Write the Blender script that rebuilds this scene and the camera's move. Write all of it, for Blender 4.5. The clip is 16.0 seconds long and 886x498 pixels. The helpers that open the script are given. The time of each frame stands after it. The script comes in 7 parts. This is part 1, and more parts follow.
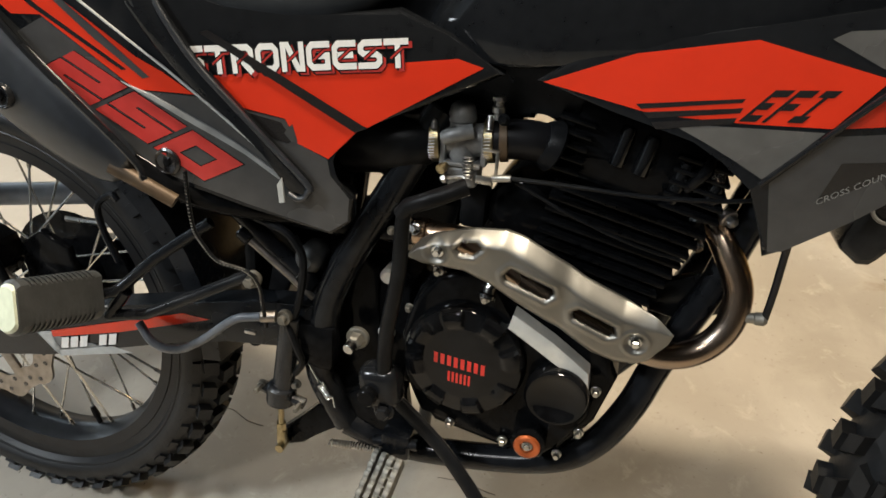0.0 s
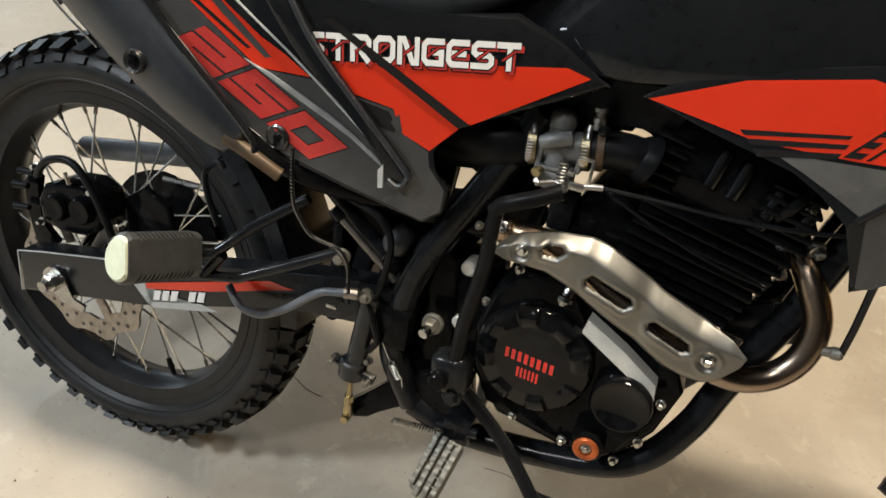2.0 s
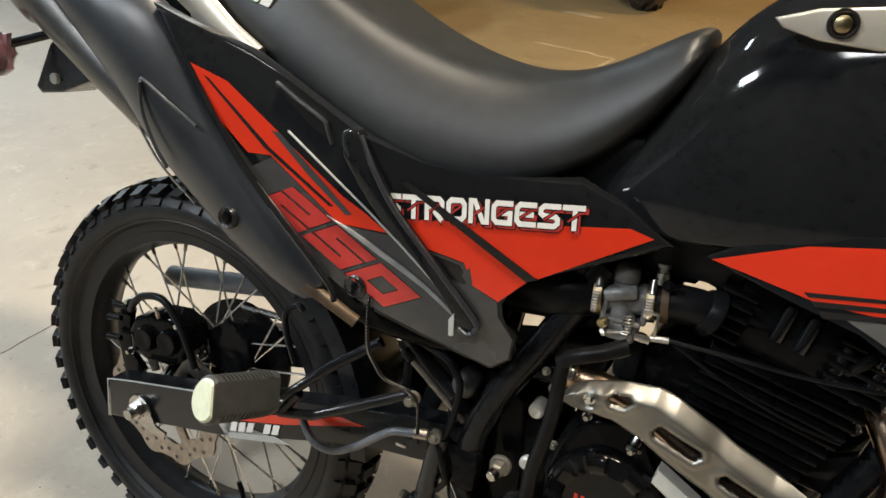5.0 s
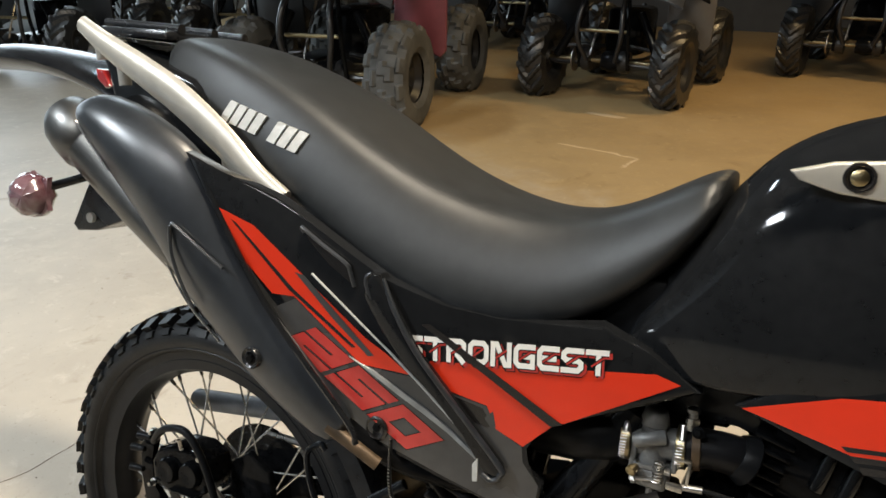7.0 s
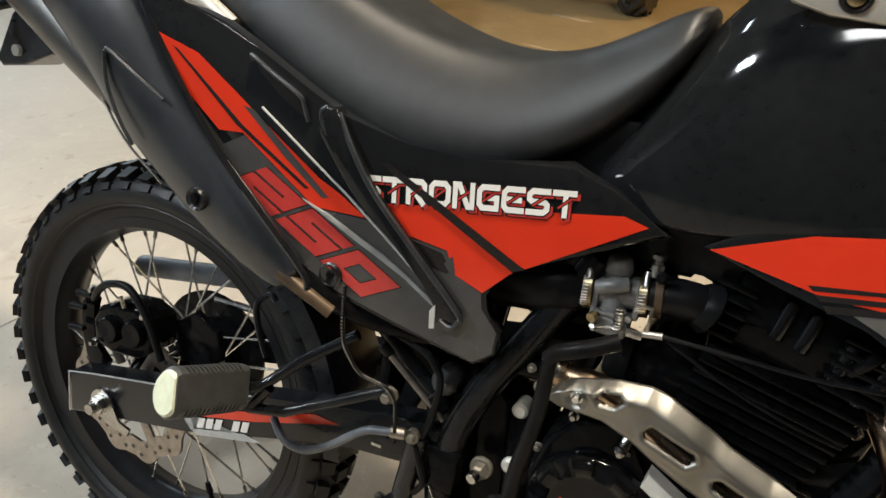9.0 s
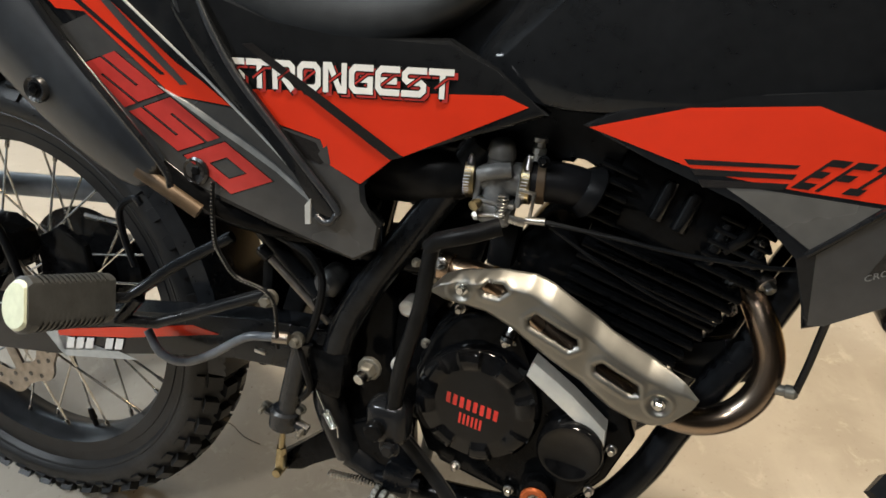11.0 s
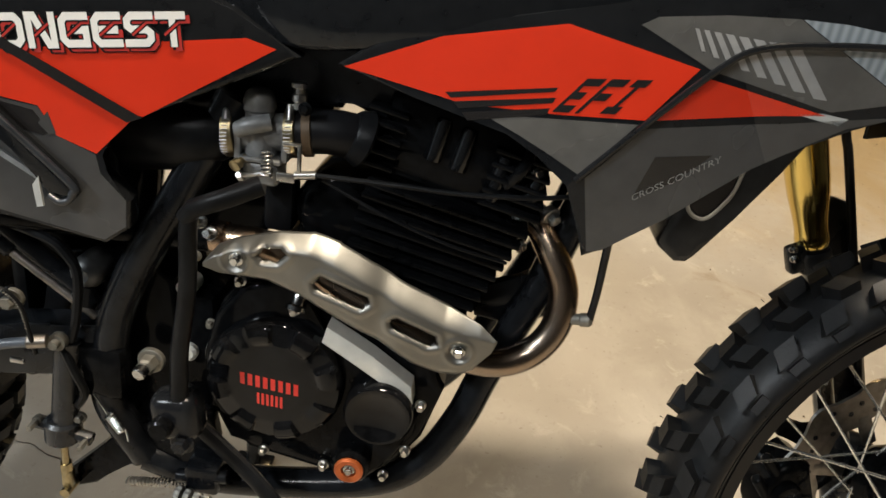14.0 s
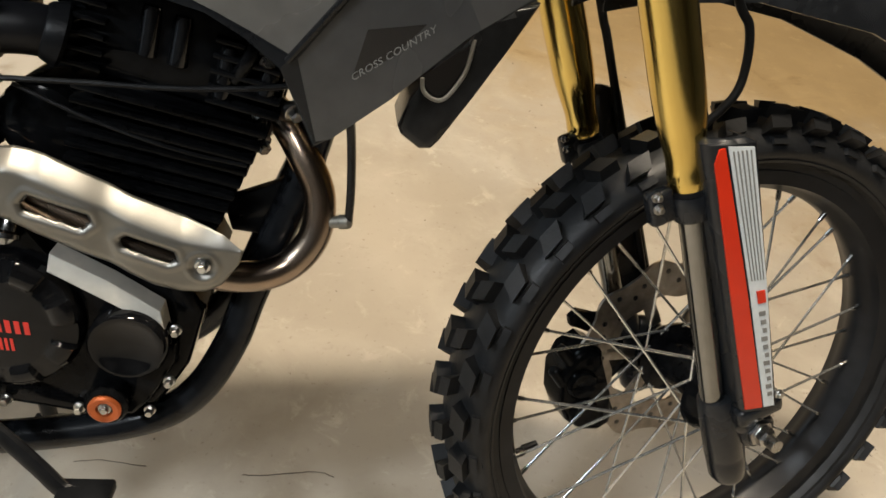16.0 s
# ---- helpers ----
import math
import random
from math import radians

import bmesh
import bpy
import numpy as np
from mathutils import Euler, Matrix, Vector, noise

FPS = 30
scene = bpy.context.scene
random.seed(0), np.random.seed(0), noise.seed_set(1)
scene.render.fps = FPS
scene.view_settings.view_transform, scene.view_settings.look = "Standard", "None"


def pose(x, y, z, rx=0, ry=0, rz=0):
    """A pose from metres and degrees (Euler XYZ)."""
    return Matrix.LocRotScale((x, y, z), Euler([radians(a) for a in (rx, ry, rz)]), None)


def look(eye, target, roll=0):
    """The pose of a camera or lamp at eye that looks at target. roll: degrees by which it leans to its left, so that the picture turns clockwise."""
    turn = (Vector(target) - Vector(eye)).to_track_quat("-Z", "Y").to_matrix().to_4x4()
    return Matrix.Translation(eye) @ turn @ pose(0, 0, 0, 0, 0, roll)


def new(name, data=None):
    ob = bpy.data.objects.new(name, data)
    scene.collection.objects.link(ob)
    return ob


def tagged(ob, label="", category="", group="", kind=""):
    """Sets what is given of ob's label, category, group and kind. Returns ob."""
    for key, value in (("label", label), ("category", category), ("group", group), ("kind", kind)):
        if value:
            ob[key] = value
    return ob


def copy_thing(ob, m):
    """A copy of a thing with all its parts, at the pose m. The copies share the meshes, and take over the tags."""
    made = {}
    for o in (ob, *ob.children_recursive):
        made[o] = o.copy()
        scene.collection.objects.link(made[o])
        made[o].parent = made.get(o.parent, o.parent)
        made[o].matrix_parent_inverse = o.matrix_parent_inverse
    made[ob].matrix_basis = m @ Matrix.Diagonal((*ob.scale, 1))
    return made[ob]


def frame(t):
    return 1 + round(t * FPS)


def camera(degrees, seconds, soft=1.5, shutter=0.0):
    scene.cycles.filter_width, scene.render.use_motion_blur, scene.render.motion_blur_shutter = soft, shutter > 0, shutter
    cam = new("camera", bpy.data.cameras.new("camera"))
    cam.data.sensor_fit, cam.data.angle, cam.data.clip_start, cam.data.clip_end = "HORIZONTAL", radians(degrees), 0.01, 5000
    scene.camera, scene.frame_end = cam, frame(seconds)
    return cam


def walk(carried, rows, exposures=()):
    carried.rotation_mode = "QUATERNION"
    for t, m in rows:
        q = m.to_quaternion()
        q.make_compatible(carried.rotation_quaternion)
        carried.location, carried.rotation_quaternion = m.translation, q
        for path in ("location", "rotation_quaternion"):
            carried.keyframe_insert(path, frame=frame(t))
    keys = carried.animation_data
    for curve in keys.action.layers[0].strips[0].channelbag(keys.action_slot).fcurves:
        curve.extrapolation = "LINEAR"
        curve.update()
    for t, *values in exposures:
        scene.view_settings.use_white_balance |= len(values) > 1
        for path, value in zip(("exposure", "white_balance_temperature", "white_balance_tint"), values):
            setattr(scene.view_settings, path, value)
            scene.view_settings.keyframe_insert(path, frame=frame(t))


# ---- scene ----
# ---------------------------------------------------------------- camera
cam = camera(63.2, 16.0, soft=1.6)
LEAN = 12.0  # the bike leans away on its side stand
PATH = [
    (0, (0.793, -0.548, 1.031), (0.372, 0.998, -0.165), 1.5),
    (0.5, (0.785, -0.559, 1.045), (0.318, 0.968, -0.159), 2.1),
    (1, (0.78, -0.569, 1.045), (0.284, 0.947, -0.163), 3.2),
    (1.5, (0.775, -0.576, 1.046), (0.257, 0.923, -0.172), 4.2),
    (2, (0.765, -0.579, 1.048), (0.216, 0.908, -0.172), 4.9),
    (2.5, (0.759, -0.589, 1.057), (0.163, 0.886, -0.156), 4.9),
    (3, (0.756, -0.594, 1.06), (0.103, 0.879, -0.125), 4.5),
    (3.5, (0.758, -0.604, 1.073), (0.052, 0.87, -0.079), 3.6),
    (4, (0.754, -0.606, 1.09), (0.009, 0.879, -0.023), 2.2),
    (4.5, (0.749, -0.593, 1.102), (-0.008, 0.915, 0.028), 1.6),
    (5, (0.75, -0.582, 1.114), (-0.016, 0.965, 0.103), 1.7),
    (7.5, (0.741, -0.555, 1.165), (-0.164, 1.053, 0.391), -0.4),
    (8, (0.736, -0.557, 1.132), (-0.105, 1.039, 0.27), 1.2),
    (8.5, (0.738, -0.556, 1.104), (-0.047, 1.026, 0.165), 2.6),
    (9, (0.74, -0.553, 1.076), (0.008, 1.019, 0.077), 3.5),
    (9.5, (0.738, -0.552, 1.068), (0.074, 1.016, 0.018), 4.4),
    (10, (0.75, -0.544, 1.055), (0.154, 1.023, -0.035), 5.1),
    (12.5, (0.789, -0.508, 1.005), (0.535, 1.101, -0.156), 7.6),
    (13, (0.8, -0.495, 1.005), (0.619, 1.125, -0.154), 7.7),
    (13.5, (0.813, -0.486, 1.007), (0.695, 1.137, -0.157), 7.7),
    (14, (0.83, -0.479, 0.997), (0.78, 1.138, -0.179), 8.0),
    (14.5, (0.855, -0.473, 0.988), (0.892, 1.133, -0.204), 8.9),
    (15, (0.885, -0.469, 0.977), (1.021, 1.123, -0.226), 10.0),
    (15.5, (0.918, -0.47, 0.967), (1.136, 1.096, -0.259), 10.6),
    (16, (0.95, -0.47, 0.956), (1.245, 1.064, -0.293), 10.7),
]
walk(cam, [(t, look(eye, target, roll)) for t, eye, target, roll in PATH])

# ---------------------------------------------------------------- world and lights
world = bpy.data.worlds.new("world")
scene.world = world
world.use_nodes = True
world.node_tree.nodes["Background"].inputs[0].default_value = (0.9, 0.95, 1.0, 1)
world.node_tree.nodes["Background"].inputs[1].default_value = 0.02


def area_lamp(name, at_, towards, size_x, size_y, power, colour):
    data = bpy.data.lights.new(name, "AREA")
    data.shape, data.size, data.size_y, data.energy, data.color = "RECTANGLE", size_x, size_y, power, colour
    ob = new(name, data)
    ob.matrix_world = look(at_, towards)
    return ob


FIXTURES = [  # x, y, z, half length along x, half length along y, watts, colour
    (0.90, 0.20, 3.95, 0.40, 0.14, 180, (1.0, 0.865, 0.68)),
    (-2.6, -2.2, 3.95, 0.30, 0.30, 230, (0.86, 0.94, 1.0)),
    (-0.3, -2.5, 3.95, 0.30, 0.30, 48, (0.95, 0.96, 0.96)),
    (-3.2, 2.6, 3.95, 0.10, 0.60, 60, (0.74, 0.90, 1.0)),
    (1.2, 5.2, 3.95, 0.60, 0.10, 95, (1.0, 0.70, 0.34)),
    (3.4, 1.5, 3.95, 0.60, 0.10, 42, (1.0, 0.86, 0.68)),
]
for fx, fy, fz, hx, hy, watts, tint in FIXTURES:
    area_lamp("ceiling_lamp_light", (fx, fy, fz - 0.09), (fx, fy + 0.001, 0), 2 * hx, 2 * hy, watts, tint)
WINDOW = (0.5, 8.0, 0.65, 3.6)  # an unseen window band, added in the west wall: from y, to y, sill, head
# cool area light in the added window, for fill and bluish reflections
area_lamp("window_daylight", (-9.62, 4.25, 2.12), (0, 4.25, 2.12), 7.4, 2.85, 330, (0.76, 0.90, 1.0))

# ---------------------------------------------------------------- materials


def material(name, colour, rough=0.5, metal=0.0, coat=0.0, grain=0.0, grain_scale=60.0, bump=0.0, bump_scale=200.0,
             rough_var=0.0, second=None, spec=0.5):
    m = bpy.data.materials.new(name)
    m.use_nodes = True
    n, l = m.node_tree.nodes, m.node_tree.links
    b = n["Principled BSDF"]
    b.inputs["Base Color"].default_value = (*colour, 1)
    b.inputs["Roughness"].default_value = rough
    b.inputs["Metallic"].default_value = metal
    b.inputs["Coat Weight"].default_value = coat
    b.inputs["Coat Roughness"].default_value = 0.04
    b.inputs["Specular IOR Level"].default_value = spec
    co = n.new("ShaderNodeTexCoord")
    if grain > 0 or second:
        t1, t2 = n.new("ShaderNodeTexNoise"), n.new("ShaderNodeTexNoise")
        t1.inputs["Scale"].default_value, t1.inputs["Detail"].default_value = grain_scale, 6
        t2.inputs["Scale"].default_value, t2.inputs["Detail"].default_value = grain_scale / 9, 4
        l.new(co.outputs["Object"], t1.inputs["Vector"])
        l.new(co.outputs["Object"], t2.inputs["Vector"])
        add = n.new("ShaderNodeMath")
        add.operation = "ADD"
        l.new(t1.outputs["Fac"], add.inputs[0])
        l.new(t2.outputs["Fac"], add.inputs[1])
        ramp = n.new("ShaderNodeMapRange")
        ramp.inputs["From Min"].default_value, ramp.inputs["From Max"].default_value = 0.75, 1.25
        l.new(add.outputs[0], ramp.inputs["Value"])
        mix = n.new("ShaderNodeMix")
        mix.data_type = "RGBA"
        other = second or tuple(min(1, c * (1 + grain) + grain * 0.01) for c in colour)
        lo = colour if second else tuple(c * (1 - grain) for c in colour)
        mix.inputs["A"].default_value, mix.inputs["B"].default_value = (*lo, 1), (*other, 1)
        l.new(ramp.outputs[0], mix.inputs["Factor"])
        l.new(mix.outputs["Result"], b.inputs["Base Color"])
        if rough_var:
            rr = n.new("ShaderNodeMapRange")
            rr.inputs["To Min"].default_value, rr.inputs["To Max"].default_value = max(0.02, rough - rough_var), min(1, rough + rough_var)
            l.new(t2.outputs["Fac"], rr.inputs["Value"])
            l.new(rr.outputs[0], b.inputs["Roughness"])
    if bump:
        t3, bp = n.new("ShaderNodeTexNoise"), n.new("ShaderNodeBump")
        t3.inputs["Scale"].default_value, t3.inputs["Detail"].default_value = bump_scale, 5
        l.new(co.outputs["Object"], t3.inputs["Vector"])
        bp.inputs["Strength"].default_value, bp.inputs["Distance"].default_value = bump, 0.002
        l.new(t3.outputs["Fac"], bp.inputs["Height"])
        l.new(bp.outputs["Normal"], b.inputs["Normal"])
    return m


GLOSS = material("gloss_black_paint", (0.008, 0.0087, 0.0098), 0.06, coat=0.0, grain=0.15, grain_scale=90, rough_var=0.05, spec=0.30)
SATIN = material("satin_black_plastic", (0.011, 0.0122, 0.0142), 0.26, grain=0.25, grain_scale=80, rough_var=0.08, bump=0.05, bump_scale=400, spec=0.35)
FRAME = material("black_frame_paint", (0.0065, 0.0072, 0.0085), 0.20, grain=0.3, grain_scale=70, rough_var=0.06, spec=0.22)
ARMPAINT = material("black_swingarm_paint", (0.0060, 0.0070, 0.0088), 0.26, grain=0.3, grain_scale=70, rough_var=0.06, spec=0.42)
BOOT = material("dark_grey_rubber", (0.0065, 0.0065, 0.0074), 0.40, grain=0.25, grain_scale=60, bump=0.1, bump_scale=250, spec=0.2)
CAST = material("black_engine_paint", (0.0028, 0.003, 0.0034), 0.10, grain=0.3, grain_scale=120, rough_var=0.04, spec=0.07)
FINISH = material("glossy_fin_enamel", (0.0024, 0.0026, 0.0030), 0.08, grain=0.3, grain_scale=120, rough_var=0.03, spec=0.09)
STUD = material("polished_black_stud", (0.003, 0.0032, 0.0036), 0.10, grain=0.2, grain_scale=120, rough_var=0.04, spec=0.6)
COVERPAINT = material("gloss_black_cover_enamel", (0.0028, 0.0030, 0.0035), 0.07, grain=0.3, grain_scale=120, rough_var=0.04, spec=0.24)
DULL = material("dull_black_rubber_boot", (0.0055, 0.0058, 0.0064), 0.36, grain=0.3, grain_scale=60, bump=0.1, bump_scale=250, spec=0.10)
MOULD = material("moulded_black_plastic", (0.0115, 0.0145, 0.0190), 0.34, grain=0.25, grain_scale=80, rough_var=0.05, bump=0.03, bump_scale=400, spec=0.75)
VINYL = material("seat_vinyl", (0.0165, 0.0182, 0.0195), 0.43, grain=0.2, grain_scale=50, rough_var=0.06, bump=0.10, bump_scale=900, spec=0.38)
RUBBER = material("tyre_rubber", (0.0072, 0.0076, 0.0084), 0.48, grain=0.4, grain_scale=35, rough_var=0.10, bump=0.2, bump_scale=180, spec=0.30)
DUSTY = material("dusty_quad_tyre_rubber", (0.075, 0.076, 0.074), 0.65, grain=0.35, grain_scale=14, rough_var=0.1, bump=0.2, bump_scale=120, spec=0.35)
NEWTYRE = material("shiny_quad_tyre_rubber", (0.016, 0.016, 0.016), 0.36, grain=0.35, grain_scale=14, rough_var=0.08, bump=0.15, bump_scale=120, spec=0.6)
BRUSHED = material("brushed_steel", (0.245, 0.238, 0.217), 0.45, metal=1.0, grain=0.15, grain_scale=25, rough_var=0.07, bump=0.03, bump_scale=300)
CASTALU = material("silver_cast_paint", (0.50, 0.475, 0.42), 0.38, metal=0.45, grain=0.10, grain_scale=40, rough_var=0.06)
BARREL = material("dull_silencer_steel", (0.150, 0.148, 0.142), 0.38, metal=1.0, grain=0.2, grain_scale=25, rough_var=0.07, bump=0.03, bump_scale=300)
STEEL = material("zinc_steel", (0.42, 0.41, 0.39), 0.28, metal=1.0, grain=0.25, grain_scale=150, rough_var=0.1)
SPOKE = material("bright_spoke_steel", (0.68, 0.67, 0.63), 0.25, metal=0.85, grain=0.2, grain_scale=150)
CHROME = material("chrome", (0.60, 0.60, 0.58), 0.14, metal=1.0, grain=0.1, grain_scale=60, rough_var=0.04)
PIPE = material("heat_tinted_steel", (0.275, 0.240, 0.205), 0.27, metal=1.0, grain=0.3, grain_scale=12, rough_var=0.08, second=(0.42, 0.285, 0.185))
STANCHION = material("dark_chrome", (0.26, 0.26, 0.25), 0.16, metal=1.0, grain=0.1, grain_scale=60, rough_var=0.05)
ALLOY = material("machined_alloy", (0.62, 0.60, 0.54), 0.45, metal=0.15, grain=0.12, grain_scale=60, rough_var=0.08)
TAN = material("scorched_pipe", (0.085, 0.055, 0.030), 0.5, metal=0.4, grain=0.35, grain_scale=50)
BRASS = material("yellow_zinc", (0.29, 0.24, 0.14), 0.32, metal=1.0, grain=0.25, grain_scale=150)
GOLD = material("gold_anodised", (0.74, 0.54, 0.16), 0.15, metal=1.0, grain=0.08, grain_scale=30, rough_var=0.04)
ORANGE = material("orange_anodised", (0.50, 0.12, 0.035), 0.3, metal=0.6, grain=0.1)
RED = material("red_decal", (0.60, 0.031, 0.009), 0.22, coat=0.3, grain=0.05, grain_scale=30, rough_var=0.04)
DARKRED = material("dark_red_decal", (0.43, 0.036, 0.030), 0.22, coat=0.3, grain=0.12, grain_scale=60)
CHARCOAL = material("charcoal_decal", (0.046, 0.046, 0.046), 0.27, coat=0.3, grain=0.12, grain_scale=60, rough_var=0.05)
MIDGREY = material("grey_decal", (0.085, 0.083, 0.078), 0.28, coat=0.2, grain=0.14, grain_scale=60, rough_var=0.05)
INK = material("black_decal", (0.010, 0.009, 0.009), 0.25, coat=0.3, grain=0.1)
SILVER = material("pale_silver_decal", (0.60, 0.64, 0.66), 0.28, coat=0.2, grain=0.08, grain_scale=140)
WHITE = material("white_decal", (0.78, 0.77, 0.74), 0.3, grain=0.04)
FAINT = material("faint_grey_decal", (0.20, 0.20, 0.19), 0.35, grain=0.12, grain_scale=120)
STRIPE = material("mid_pale_decal", (0.25, 0.25, 0.245), 0.3, grain=0.12, grain_scale=120)
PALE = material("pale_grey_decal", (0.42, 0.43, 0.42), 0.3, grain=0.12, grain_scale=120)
# grey that paints the reflection on the lower blade lip
LIPGLINT = material("painted_lip_highlight", (0.30, 0.31, 0.31), 0.16, metal=0.3, grain=0.25, grain_scale=60, rough_var=0.06)
RIBBED = material("ribbed_pale_decal", (0.19, 0.215, 0.235), 0.27, coat=0.2)
wave, tint = RIBBED.node_tree.nodes.new("ShaderNodeTexWave"), RIBBED.node_tree.nodes.new("ShaderNodeMix")
place = RIBBED.node_tree.nodes.new("ShaderNodeTexCoord")
wave.inputs["Scale"].default_value, wave.inputs["Distortion"].default_value = 50.0, 0.6
tint.data_type = "RGBA"
tint.inputs["A"].default_value, tint.inputs["B"].default_value = (0.165, 0.19, 0.21, 1), (0.27, 0.305, 0.33, 1)
RIBBED.node_tree.links.new(place.outputs["Object"], wave.inputs["Vector"])
RIBBED.node_tree.links.new(wave.outputs["Fac"], tint.inputs["Factor"])
RIBBED.node_tree.links.new(tint.outputs["Result"], RIBBED.node_tree.nodes["Principled BSDF"].inputs["Base Color"])
SCRIPT = material("red_paint_lettering", (0.62, 0.03, 0.02), 0.4, grain=0.1)
RIM = material("black_rim_paint", (0.0060, 0.0068, 0.0085), 0.36, grain=0.3, grain_scale=50, rough_var=0.1, spec=0.25)
DISC = material("ground_disc_steel", (0.30, 0.27, 0.24), 0.38, metal=1.0, grain=0.25, grain_scale=90, rough_var=0.1)
CARB = material("carburettor_alloy", (0.20, 0.20, 0.195), 0.46, metal=0.35, grain=0.3, grain_scale=90, bump=0.1, bump_scale=300)
REFLECT = material("pale_green_reflector", (0.62, 0.67, 0.52), 0.25, grain=0.08, grain_scale=140)
TAIL = material("red_lens", (0.40, 0.02, 0.02), 0.15, coat=0.5, grain=0.2)
HOSE = material("grey_hose", (0.09, 0.10, 0.115), 0.35, grain=0.35, grain_scale=60)
SCUFF = material("scuffed_black_paint", (0.035, 0.036, 0.036), 0.4, grain=0.5, grain_scale=90, rough_var=0.1)
PEGRUBBER = material("worn_peg_rubber", (0.033, 0.034, 0.033), 0.5, grain=0.3, grain_scale=60, bump=0.15, bump_scale=300)
GUARD = material("grey_blue_plastic", (0.20, 0.22, 0.25), 0.35, grain=0.2, grain_scale=40)
FOIL = material("wrinkled_plastic_wrap", (0.20, 0.13, 0.15), 0.18, coat=0.9, grain=0.6, grain_scale=70, bump=1.0, bump_scale=45, second=(0.10, 0.035, 0.045))
PEG = material("cast_peg_alloy", (0.17, 0.16, 0.135), 0.5, metal=0.6, grain=0.4, grain_scale=80, bump=0.2, bump_scale=150)
PINK = material("maroon_body_plastic", (0.20, 0.05, 0.065), 0.4, grain=0.2, grain_scale=8)
OLIVE = material("grey_body_plastic", (0.11, 0.10, 0.09), 0.4, grain=0.2, grain_scale=8)
BACKBLACK = material("black_body_plastic", (0.012, 0.012, 0.013), 0.35, grain=0.3, grain_scale=10)
WALLPAINT = material("grey_wall_paint", (0.035, 0.035, 0.036), 0.7, grain=0.15, grain_scale=6, bump=0.1, bump_scale=30)
# pale bluish colour for unseen walls that bounce cool light onto the bike
BOUNCEWALL = material("pale_bounce_wall", (0.50, 0.56, 0.62), 0.7, grain=0.1, grain_scale=6, bump=0.1, bump_scale=30)
CEILPAINT = material("dark_ceiling_paint", (0.030, 0.031, 0.033), 0.8, grain=0.15, grain_scale=5)
PAPER = material("cardboard_scrap", (0.55, 0.42, 0.26), 0.7, grain=0.15)
DARKCRACK = material("dirt_in_crack", (0.15, 0.12, 0.09), 0.9, grain=0.3)


def lamp_glass(tint):
    m = bpy.data.materials.new("lamp_diffuser")
    m.use_nodes = True
    b = m.node_tree.nodes["Principled BSDF"]
    b.inputs["Emission Color"].default_value = (*tint, 1)
    b.inputs["Emission Strength"].default_value = 6.0
    return m


